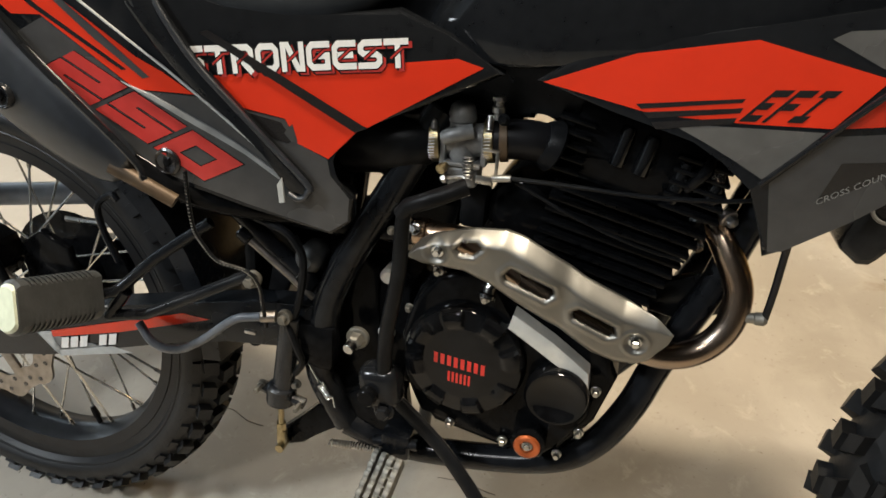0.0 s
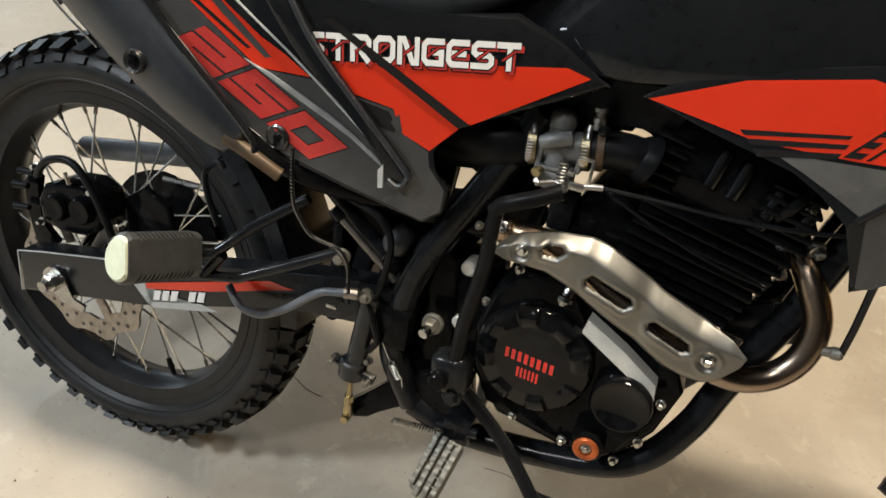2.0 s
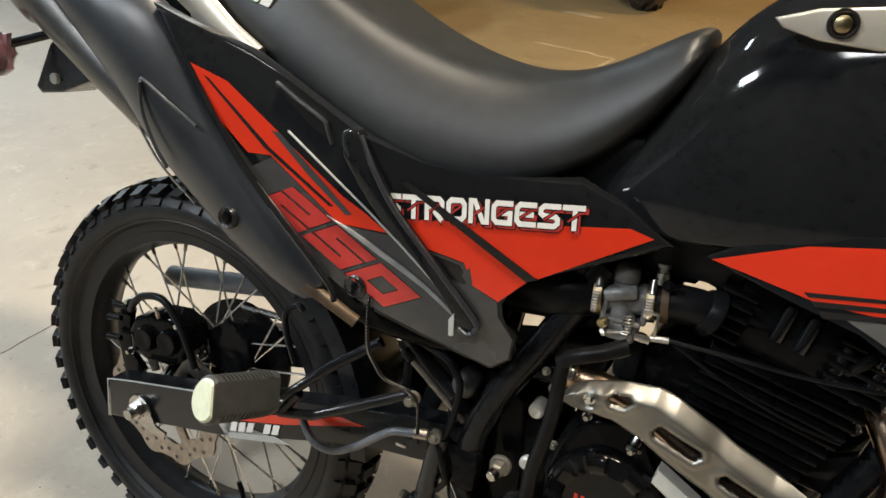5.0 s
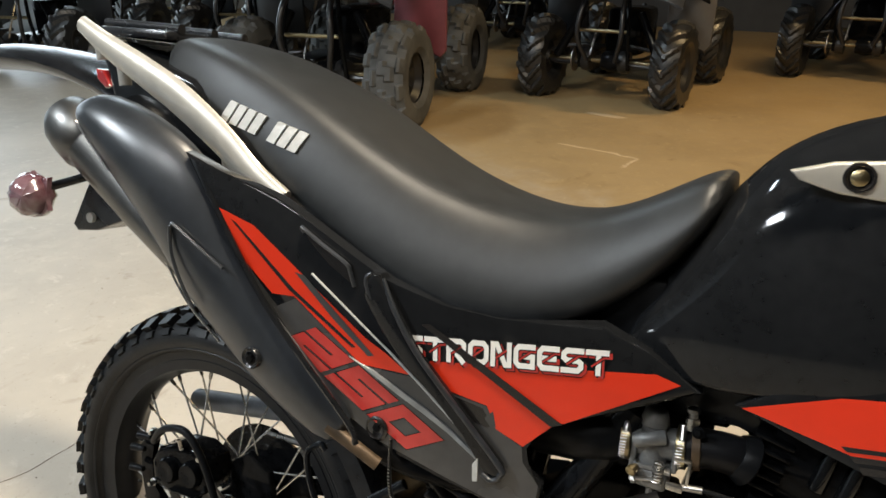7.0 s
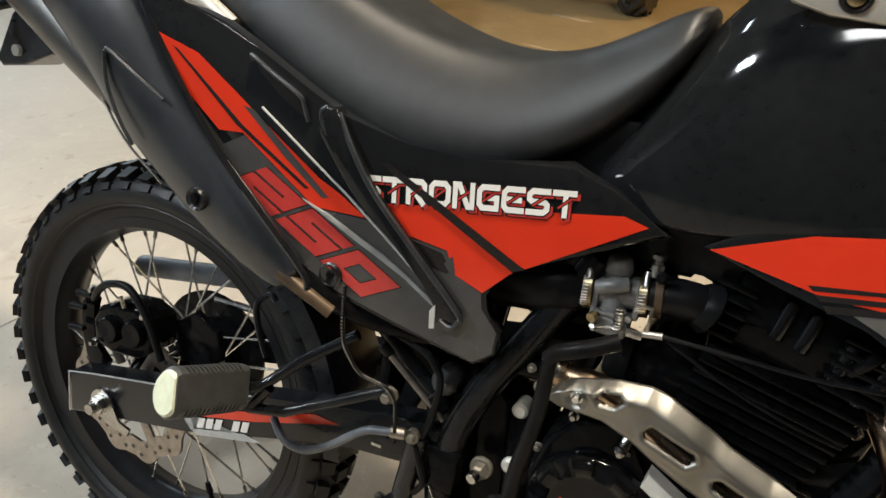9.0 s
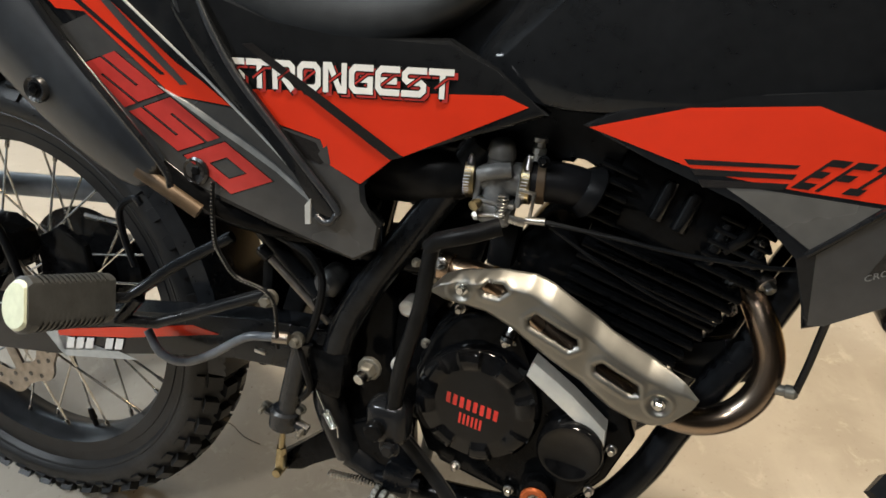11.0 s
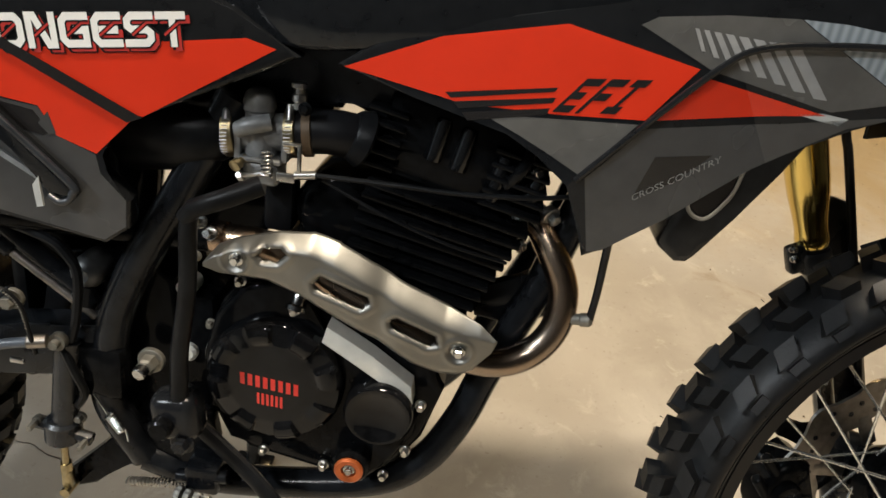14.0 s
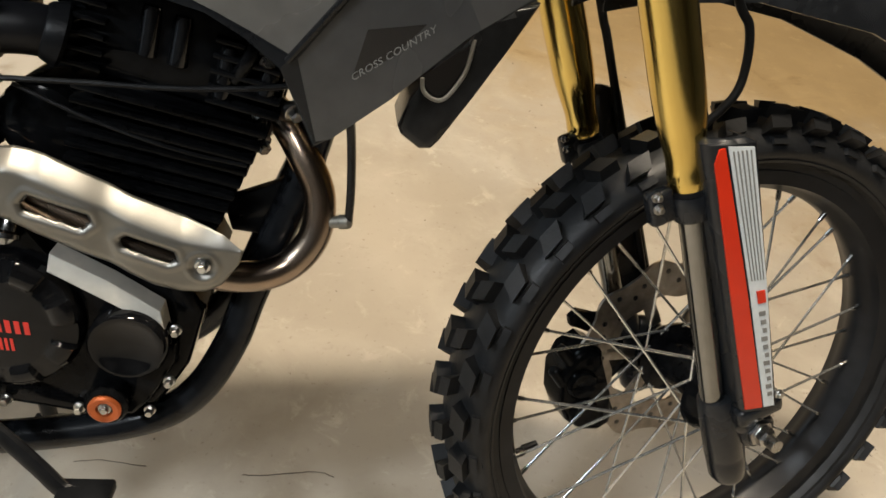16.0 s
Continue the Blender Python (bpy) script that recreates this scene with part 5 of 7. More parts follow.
flange = bmesh.new()
FL = Vector((0.885, -0.030, 0.634))
lathe(flange, [(0.014, -0.005), (0.021, -0.005), (0.022, 0.0), (0.021, 0.005), (0.014, 0.005)], along(FL, FL + Vector((-0.020, 0.018, 0.014))), 20)
for ear in ((0.880, -0.050, 0.618), (0.904, -0.047, 0.647)):
    lathe(flange, [(0.0, -0.004), (0.0085, -0.004), (0.0095, 0.0), (0.0085, 0.004), (0.0, 0.004)], along(ear, Vector(ear) + Vector((-0.020, 0.018, 0.014))), 14)
    rod(flange, ear, FL, 0.0065, seg=8)
part("exhaust_flange", flange, STEEL, hp, "zinc exhaust flange")
for p in ((0.906, -0.050, 0.648), (0.880, -0.054, 0.618)):
    bolt(hp, p, (p[0] + 0.006, p[1] - 0.008, p[2] - 0.004), 0.006)
part("sensor", lathe(bmesh.new(), [(0.0085, 0), (0.0085, 0.006), (0.0055, 0.007), (0.0055, 0.018), (0.0068, 0.019), (0.0068, 0.027), (0.004, 0.030), (0.0, 0.030)], along((0.934, -0.064, 0.551), (0.964, -0.070, 0.557)), 14), PEG, hp, "zinc exhaust sensor", angle=30)
part("pipe_bracket", tube(bmesh.new(), [(0.960, -0.070, 0.557), (0.960, -0.074, 0.59), (0.957, -0.084, 0.640), (0.952, -0.110, 0.682)], 0.0038, 8), FRAME, hp)
SLOTS = [[(0.655, 0.593), (0.660, 0.600), (0.675, 0.602), (0.681, 0.598), (0.673, 0.589), (0.659, 0.588)], [(0.706, 0.575), (0.712, 0.582), (0.755, 0.569), (0.757, 0.562), (0.749, 0.556), (0.708, 0.569)],
         [(0.777, 0.548), (0.783, 0.553), (0.820, 0.541), (0.822, 0.533), (0.814, 0.530), (0.779, 0.542)]]


def slot_gap(x, z):
    """The distance from (x, z) to the nearest slot's edge, negative inside, and the nearest edge point."""
    best = None
    for s in SLOTS:
        inside, near, n = False, (9, x, z), len(s)
        for i in range(n):
            (x0, z0), (x1, z1) = s[i], s[(i + 1) % n]
            if (z0 > z) != (z1 > z) and x < x0 + (z - z0) * (x1 - x0) / (z1 - z0):
                inside = not inside
            t = max(0, min(1, ((x - x0) * (x1 - x0) + (z - z0) * (z1 - z0)) / ((x1 - x0) ** 2 + (z1 - z0) ** 2)))
            px, pz = x0 + t * (x1 - x0), z0 + t * (z1 - z0)
            near = min(near, (math.hypot(x - px, z - pz), px, pz))
        d = -near[0] if inside else near[0]
        if best is None or d < best[0]:
            best = (d, near[1], near[2])
    return best


def shield_mesh():
    """Pressed sheet: a flat face, a top flange folded back, three slots with raised rims."""
    bm = bmesh.new()
    top = [(0.607, 0.578), (0.616, 0.590), (0.630, 0.599), (0.670, 0.612), (0.701, 0.616), (0.723, 0.611), (0.745, 0.601), (0.784, 0.582), (0.823, 0.568), (0.858, 0.557), (0.874, 0.546)]
    low = [(0.607, 0.575), (0.620, 0.570), (0.664, 0.570), (0.697, 0.559), (0.726, 0.544), (0.767, 0.526), (0.802, 0.508), (0.825, 0.503), (0.843, 0.504), (0.856, 0.511), (0.871, 0.533), (0.874, 0.545)]

    def height(line, x):
        for (x0, z0), (x1, z1) in zip(line, line[1:]):
            if x <= x1 + 1e-9:
                return z0 + (z1 - z0) * (x - x0) / (x1 - x0)
        return line[-1][1]
    NX, NZ = 150, 34
    grid = []
    for i in range(NX + 1):
        x = 0.607 + 0.267 * i / NX
        z0, z1 = height(low, x), height(top, x)
        col = []
        for j in range(NZ + 1):
            v = j / NZ
            z, xx = z0 + (z1 - z0) * v, x
            d, px, pz = slot_gap(xx, z)
            if abs(d) < 0.0011:
                xx, z, d = px, pz, 0.0
            y = -0.1190
            if v > 0.74:
                y += 0.017 * min(1.0, (0.876 - x) / 0.05) * ((v - 0.74) / 0.26) ** 1.25
            if v < 0.12:
                y += 0.0035 * ((0.12 - v) / 0.12) ** 2
            y += 0.0030 * math.exp(-((xx - 0.712) / 0.010) ** 2) * (v - 0.3)
            y += 0.0025 * math.exp(-((xx - 0.768) / 0.012) ** 2)
            if d < 0.012:
                y -= 0.0012 * math.exp(-((d - 0.0045) / 0.0026) ** 2)
                y += 0.0022 * max(0.0, 1 - d / 0.0028)
            for bx, bz in ((0.636, 0.586), (0.842, 0.529)):
                g = math.hypot(xx - bx, z - bz)
                y += 0.0022 * (1 if g < 0.007 else max(0, 1 - (g - 0.007) / 0.005)) - 0.0014 * math.exp(-((g - 0.0125) / 0.002) ** 2)
            col.append(bm.verts.new((xx, y, z)))
        grid.append(col)
    for i in range(NX):
        for j in range(NZ):
            q = (grid[i][j], grid[i + 1][j], grid[i + 1][j + 1], grid[i][j + 1])
            c = sum((v.co for v in q), Vector()) / 4
            if slot_gap(c.x, c.z)[0] > 0:
                bm.faces.new(q)
    bmesh.ops.delete(bm, geom=[v for v in bm.verts if not v.link_faces], context="VERTS")
    return bm


shield = part("heat_shield", shield_mesh(), BRUSHED, hp, "brushed steel heat shield with three slots", angle=70)
so = shield.modifiers.new("sheet", "SOLIDIFY")
so.thickness, so.offset = 0.0018, 0
for p in ((0.636, 0.586), (0.842, 0.529)):
    bolt(shield, (p[0], -0.117, p[1]), (p[0], -0.125, p[1]), 0.0045, CHROME)

# silencer along the tail, with its black shield
SIL0, SIL1 = Vector((0.236, -0.160, 0.683)), Vector((-0.138, -0.160, 0.920))
sil = part("silencer", lathe(bmesh.new(), [(0.012, 0), (0.018, 0.05), (0.024, 0.12), (0.030, 0.20), (0.034, 0.28), (0.036, 0.40), (0.037, 0.405), (0.0405, 0.410), (0.041, 0.435), (0.039, 0.455), (0.032, 0.470), (0.020, 0.474), (0.016, 0.43)], along(SIL0, SIL1), 36), BARREL, bike, "satin silver exhaust silencer with black shield")
EXS = [(-0.104, 0.938, -0.080, 0.968, 0.012), (-0.086, 0.920, -0.040, 0.976, 0.028), (-0.040, 0.878, 0.034, 0.957, 0.036), (0.008, 0.835, 0.087, 0.931, 0.036), (0.054, 0.788, 0.116, 0.910, 0.032),
       (0.096, 0.738, 0.160, 0.836, 0.026), (0.15, 0.70, 0.200, 0.785, 0.020), (0.196, 0.666, 0.240, 0.742, 0.016), (0.262, 0.628, 0.300, 0.687, 0.010), (0.315, 0.612, 0.345, 0.648, 0.004)]


def barrel_panel():
    """A moulded half-barrel at the tail that flattens towards its lower tip; left edge, right edge and bulge per station."""
    secs = []
    for x0, z0, x1, z1, b in EXS:
        ring = []
        for k in range(11):
            t = k / 10
            x, z = x0 + (x1 - x0) * t, z0 + (z1 - z0) * t
            ring.append(Vector((x, -0.184 + 0.03 * x - b * math.sin(math.pi * t) ** 0.75, z)))
        for k in range(10, -1, -2):
            t = k / 10
            x, z = x0 + (x1 - x0) * t, z0 + (z1 - z0) * t
            ring.append(Vector((x, -0.168 + 0.03 * x, z)))
        secs.append(ring)
    return loft(bmesh.new(), secs)


xs = soften(part("silencer_shield", barrel_panel(), MOULD, sil, "satin black moulded silencer shield", angle=50), 1)
bolt(xs, (0.211, -0.197, 0.700), (0.211, -0.200, 0.700), 0.005, CAST)
part("bolt_recess", lathe(bmesh.new(), [(0.009, -0.001), (0.0115, -0.003), (0.013, -0.001), (0.013, 0.01)], pose(0.211, -0.196, 0.700), 28), SATIN, xs)
for rib in ([(0.100, -0.2135, 0.836), (0.103, -0.2135, 0.838), (0.135, -0.2095, 0.819), (0.169, -0.2025, 0.798)], [(0.100, -0.2135, 0.837), (0.097, -0.2140, 0.832), (0.100, -0.2130, 0.801), (0.115, -0.2100, 0.766), (0.129, -0.2055, 0.742)]):
    part("shield_rib", tube(bmesh.new(), rib, 0.0022, 8), MOULD, xs)
part("shield_trim", tube(bmesh.new(), [(-0.100, -0.192, 0.934)] + [(x0, -0.188 + 0.03 * x0, z0) for x0, z0, _, _, _ in EXS[1:7]], 0.0015, 8), STEEL, xs, "bright steel trim")
part("shield_edge", tube(bmesh.new(), [(0.114, -0.190, 0.912), (0.164, -0.190, 0.836), (0.232, -0.187, 0.753), (0.338, -0.183, 0.658), (0.352, -0.182, 0.634)], 0.0035, 8), GLOSS, xs)

# ---- tail: grab rail, rack, rear fender, lamps
GRAB = [(-0.172, -0.128, 1.056), (-0.112, -0.136, 1.031), (-0.04, -0.140, 1.004), (0.025, -0.140, 0.976), (0.093, -0.140, 0.938), (0.150, -0.140, 0.900), (0.202, -0.140, 0.877)]
gb = bmesh.new()
line = glide(GRAB, 5)
secs = []
for i, p in enumerate(line):
    t = i / (len(line) - 1)
    h = 0.007 + 0.0145 * max(0, math.sin(math.pi * min(1, 0.08 + 0.86 * t ** 1.15))) ** 0.8
    d = (line[min(i + 1, len(line) - 1)] - line[max(i - 1, 0)]).normalized()
    n_ = Vector((-d.z, 0, d.x)).normalized()
    secs.append([p + n_ * (h * math.cos(a)) + Vector((0, 0.009 * math.sin(a), 0)) for a in (2 * math.pi * k / 10 for k in range(10))])
grab = part("grab_rail", loft(gb, secs), CASTALU, bike, "silver cast grab rail", angle=60)
for x, z in ((-0.135, 1.03), (-0.09, 1.00), (0.10, 0.905), (0.135, 0.885), (0.165, 0.872)):
    part("rail_lug", rod(bmesh.new(), (x, -0.130, z + 0.01), (x + 0.004, -0.128, z - 0.018), 0.008, seg=10), CASTALU, grab)
part("rail_clip", plate(bmesh.new(), [(0.0335, 0.9103), (0.0593, 0.9189), (0.0853, 0.9026), (0.0739, 0.8944), (0.0643, 0.9063), (0.0412, 0.9059)], (-0.148, 0), 0.003, 0.0008), BRASS, grab, "yellow zinc clip")
part("rail_hook", tube(bmesh.new(), [(0.140, -0.138, 0.884), (0.1455, -0.140, 0.8745), (0.157, -0.141, 0.8690), (0.1680, -0.140, 0.8740), (0.172, -0.138, 0.884)], 0.0045, 8), DULL, grab, "black rubber hook")
g2 = part("grab_rail", loft(bmesh.new(), secs), CASTALU, bike, "silver cast grab rail")
g2.matrix_basis = Matrix.Diagonal((1, -1, 1, 1))
rk = bmesh.new()
box(rk, (-0.13, 0, 1.052), (0.14, 0.17, 0.014), None, 0.006)
for y in (-0.06, 0.0, 0.06):
    rod(rk, (-0.21, y, 1.064), (-0.06, y, 1.062), 0.007, seg=10)
part("rack", rk, SATIN, bike, "black rear rack")
part("tail_cowl", plate(bmesh.new(), [(-0.16, 1.04), (0.02, 1.00), (0.20, 0.89), (0.14, 0.86), (0.02, 0.90), (-0.12, 0.94)], (-0.115, 0), 0.23, 0.01), GLOSS, bike, "black tail cowl")
part("tail_light", plate(bmesh.new(), [(-0.1608, 0.9990), (-0.1474, 0.9985), (-0.1318, 0.9781), (-0.1418, 0.9744), (-0.158, 0.985)], (-0.118, 0), 0.236, 0.004), TAIL, bike, "red tail light")
fbm = bmesh.new()
secs = []
for x, z, w, c in ((0.15, 0.80, 0.10, 0.012), (0.02, 0.90, 0.105, 0.014), (-0.12, 0.975, 0.10, 0.014), (-0.30, 1.015, 0.085, 0.012), (-0.44, 1.022, 0.07, 0.012), (-0.55, 1.020, 0.055, 0.012), (-0.62, 1.005, 0.03, 0.008)):
    secs.append([Vector((x, w * math.sin(a), z - 0.02 + c * 2 * math.cos(a))) for a in (2 * math.pi * k / 12 for k in range(12))])
soften(part("rear_fender", loft(fbm, secs), FRAME, bike, "black plastic rear fender", angle=70), 1)
inner = plate(bmesh.new(), [(0.15, 0.74), (0.31, 0.66), (0.43, 0.50), (0.40, 0.42), (0.425, 0.42), (0.46, 0.52), (0.36, 0.72), (0.2, 0.80)], (-0.06, 0), 0.12, 0.006)
part("inner_fender", inner, DULL, bike, "black inner mudguard")
bm = lathe(bmesh.new(), [(0.0, -0.026), (0.014, -0.024), (0.025, -0.014), (0.029, 0.0), (0.026, 0.013), (0.013, 0.026), (0.0, 0.028)], pose(-0.1725, -0.205, 0.829) @ pose(0, 0, 0, 0, 0, 30), 24)
crumple = random.Random(11)
for v in bm.verts:
    v.co += Vector((crumple.uniform(-1, 1), crumple.uniform(-1, 1), crumple.uniform(-1, 1))) * 0.0017
ind = part("indicator", bm, FOIL, bike, "red indicator lamp wrapped in clear film", angle=50)
part("indicator_stalk", rod(bmesh.new(), (-0.160, -0.20, 0.838), (-0.10, -0.12, 0.872), 0.006, seg=10), SATIN, ind)
part("film_scrap", plate(bmesh.new(), [(-0.2074, 0.8339), (-0.197, 0.848), (-0.1769, 0.8602), (-0.165, 0.851), (-0.1400, 0.8565), (-0.146, 0.828), (-0.140, 0.812), (-0.156, 0.802), (-0.172, 0.798), (-0.1911, 0.7974), (-0.196, 0.815)], (-0.203, 0), 0.006, 0.002), FOIL, ind)
pb = plate(bmesh.new(), [(-0.160, 0.786), (-0.150, 0.778), (-0.110, 0.785), (-0.040, 0.815), (-0.050, 0.842), (-0.108, 0.862), (-0.128, 0.845)], (-0.155, 0), 0.05, 0.003)
plate_b = part("plate_bracket", pb, SATIN, bike, "black plastic plate bracket")
part("bracket_hole", rod(bmesh.new(), (-0.118, -0.160, 0.802), (-0.118, -0.154, 0.802), 0.007, seg=14), PALE, plate_b)

# ---- swingarm, axle, rear brake
sw = bmesh.new()
plate(sw, [(-0.064, 0.362), (-0.060, 0.366), (-0.018, 0.376), (0.111, 0.402), (0.253, 0.437), (0.420, 0.475), (0.500, 0.485), (0.500, 0.425), (0.390, 0.420), (0.318, 0.398), (0.141, 0.343), (0.075, 0.330), (-0.064, 0.300)], (-0.135, 0.06), 0.032, 0.0045)
arm = part("swingarm", sw, ARMPAINT, bike, "black box-section swingarm with red and white graphics")
sw2 = part("swingarm_leg", plate(bmesh.new(), [(-0.062, 0.350), (-0.018, 0.376), (0.253, 0.437), (0.500, 0.485), (0.500, 0.425), (0.318, 0.398), (0.075, 0.330), (-0.056, 0.302)], (0.105, -0.06), 0.030, 0.004), FRAME, arm)
part("worn_edge", tube(bmesh.new(), [(x, -0.135 + 0.06 * x - 0.0005, z) for x, z in ((-0.064, 0.301), (-0.064, 0.365), (-0.018, 0.376), (0.111, 0.402), (0.253, 0.437))], 0.0011, 6, smooth=False), PALE, arm, "thin pale line along the arm edge")
part("end_cap", box(bmesh.new(), (-0.062, -0.122, 0.3265), (0.004, 0.034, 0.052), pose(0, 0, 0), 0.002), STEEL, arm, "pale steel end cap")
SW = (-0.135, 0.06)
decal("graphic", [(0.150, 0.381), (0.334, 0.443), (0.368, 0.441), (0.250, 0.400), (0.150, 0.372)], SW, 0.0012, RED, arm, "red graphic")
decal("graphic", [(0.128, 0.376), (0.150, 0.380), (0.150, 0.352), (0.235, 0.376), (0.262, 0.372), (0.160, 0.346)], SW, 0.0012, PALE, arm, "pale grey graphic")
bars("arm_mark", 6, (0.160, 0.358), (0.242, 0.381), (0.163, 0.374), SW, 0.0022, WHITE, arm, 0.25, (3,), "white printed mark")
ax = bmesh.new()
rod(ax, (0, -0.161, 0.337), (0, 0.16, 0.337), 0.008, seg=14)
lathe(ax, [(0.021, 0), (0.021, 0.003), (0.014, 0.003)], along((0, -0.1365, 0.337), (0, -0.15, 0.337)), 24)
lathe(ax, [(0.0135, 0.003), (0.0135, 0.013), (0.011, 0.015), (0.008, 0.015)], along((0, -0.1365, 0.337), (0, -0.16, 0.337)), 6)
part("axle", ax, STEEL, arm, "zinc axle nut and washer", angle=25)
part("chain_adjuster", plate(bmesh.new(), [(-0.006, 0.352), (0.016, 0.350), (0.030, 0.318), (0.050, 0.312), (0.046, 0.300), (0.010, 0.308), (-0.010, 0.322)], (-0.1375, 0.06), 0.004, 0.0006, 0.003), STEEL, arm, "zinc adjuster plate")
cal = bmesh.new()
plate(cal, [(-0.062, 0.398), (-0.066, 0.432), (-0.052, 0.456), (-0.022, 0.470), (0.018, 0.476), (0.046, 0.466), (0.054, 0.440), (0.046, 0.414), (0.022, 0.396), (-0.028, 0.388)], (-0.098, 0), 0.046, 0.009)
for x, z in ((-0.026, 0.430), (0.020, 0.438)):
    lathe(cal, [(0.020, 0.0), (0.020, -0.007), (0.017, -0.011), (0.008, -0.011), (0.0, -0.009)], pose(x, -0.097, z), 24)
caliper = part("brake_caliper", cal, CAST, arm, "black two-lobed brake caliper")
part("caliper_bracket", plate(bmesh.new(), [(-0.080, 0.352), (-0.092, 0.400), (-0.094, 0.446), (-0.076, 0.470), (-0.062, 0.462), (-0.070, 0.430), (-0.066, 0.390), (-0.040, 0.368), (-0.050, 0.350)], (-0.094, 0), 0.010, 0.002), CAST, caliper)
for x, z in ((-0.070, 0.472), (-0.084, 0.448), (-0.086, 0.414)):
    part("caliper_pin", rod(bmesh.new(), (x - 0.012, -0.108, z), (x + 0.014, -0.106, z + 0.003), 0.0058, 0.0046, 10, 0.001), DULL, caliper)
for x, z in ((-0.058, 0.482), (0.040, 0.472), (-0.058, 0.398)):
    bolt(caliper, (x, -0.098, z), (x, -0.109, z), 0.0042)
part("bleed_screw", rod(bmesh.new(), (0.004, -0.104, 0.474), (0.000, -0.106, 0.490), 0.0030, seg=8), STEEL, caliper)
part("splash_plate", plate(bmesh.new(), [(0.060, 0.400), (0.056, 0.455), (0.090, 0.480), (0.130, 0.462), (0.140, 0.420), (0.110, 0.392)], (-0.060, 0), 0.010, 0.003), CAST, caliper)
part("brake_hose", tube(bmesh.new(), [(-0.040, -0.115, 0.478), (-0.026, -0.120, 0.496), (-0.004, -0.122, 0.513), (0.033, -0.122, 0.517), (0.067, -0.122, 0.482), (0.092, -0.122, 0.430)], 0.0055, 10), DULL, caliper)
part("brake_hose", tube(bmesh.new(), [(0.288, -0.135, 0.430), (0.310, -0.142, 0.412), (0.341, -0.144, 0.411), (0.374, -0.142, 0.430), (0.415, -0.140, 0.466), (0.440, -0.136, 0.474), (0.462, -0.130, 0.476)], 0.0050, 12), HOSE, arm, "grey steel brake line")
cgb = rod(bmesh.new(), (-0.183, 0.100, 0.426), (0.27, 0.100, 0.512), 0.0185, 0.0165, 28, 0.005)
part("chain_guard", cgb, GUARD, arm, "grey-blue tubular chain guard")
ch = bmesh.new()
for z0, z1 in ((0.425, 0.462), (0.235, 0.398)):
    tube(ch, [(0.0, 0.085, z0), (0.26, 0.085, (z0 + z1) / 2 - 0.004), (0.53, 0.085, z1)], 0.006, 8)
part("chain", ch, STEEL, bike, "steel drive chain")

# ---- passenger peg on its rods
pg = bmesh.new()
P0, P1 = Vector((0.250, -0.270, 0.512)), Vector((0.270, -0.180, 0.486))
L = (P1 - P0).length
prof = [(0.0, 0.0), (0.0195, 0.0), (0.0230, 0.004)]
for k in range(14):
    h = 0.010 + k * (L - 0.016) / 14
    prof += [(0.0230, h), (0.0230, h + 0.003), (0.0210, h + 0.0042), (0.0210, h + 0.0062)]
prof += [(0.022, L), (0.012, L)]
mm = along(P0, P1)
lathe(pg, prof, mm @ Matrix.Diagonal((1.05, 1, 1.25, 1)), 28)
FLAT = (Vector((1, 0, 0.25)) - (P1 - P0).normalized() * Vector((1, 0, 0.25)).dot((P1 - P0).normalized())).normalized()
peg_cap = lathe(bmesh.new(), [(0.0, -0.003), (0.018, -0.003), (0.0202, 0.0), (0.0202, 0.002)], mm @ Matrix.Diagonal((1.05, 1, 1.25, 1)), 28)
for solid, reach in ((pg, 0.0165), (peg_cap, 0.0140)):
    for v in solid.verts:
        v.co -= FLAT * max(0.0, (v.co - P0).dot(FLAT) - reach)
peg = part("passenger_peg", pg, PEGRUBBER, bike, "ribbed black rubber passenger peg with pale end reflector", angle=30)
part("reflector", peg_cap, REFLECT, peg, "pale green rounded reflector")
rb = bmesh.new()
tube(rb, [(0.270, -0.178, 0.485), (0.290, -0.168, 0.488), (0.335, -0.155, 0.533), (0.392, -0.135, 0.578)], 0.0065, 10, smooth=False)
part("peg_rod", rb, FRAME, peg)
rb = bmesh.new()
tube(rb, [(0.275, -0.168, 0.455), (0.320, -0.160, 0.463), (0.380, -0.148, 0.495), (0.440, -0.137, 0.528)], 0.0068, 10, smooth=False)
part("peg_rod", rb, FRAME, peg)
rb = bmesh.new()
tube(rb, [(0.300, -0.165, 0.490), (0.286, -0.165, 0.470), (0.278, -0.168, 0.456)], 0.0075, 10, smooth=False)
part("peg_rod", rb, FRAME, peg)
rb = bmesh.new()
tube(rb, [(0.275, -0.14, 0.51), (0.262, -0.142, 0.545), (0.258, -0.142, 0.575), (0.275, -0.14, 0.59), (0.283, -0.14, 0.585)], 0.004, 8)
part("hose_hook", rb, FRAME, peg)
bolt(peg, (0.442, -0.137, 0.523), (0.442, -0.152, 0.523), 0.0068, PEG)

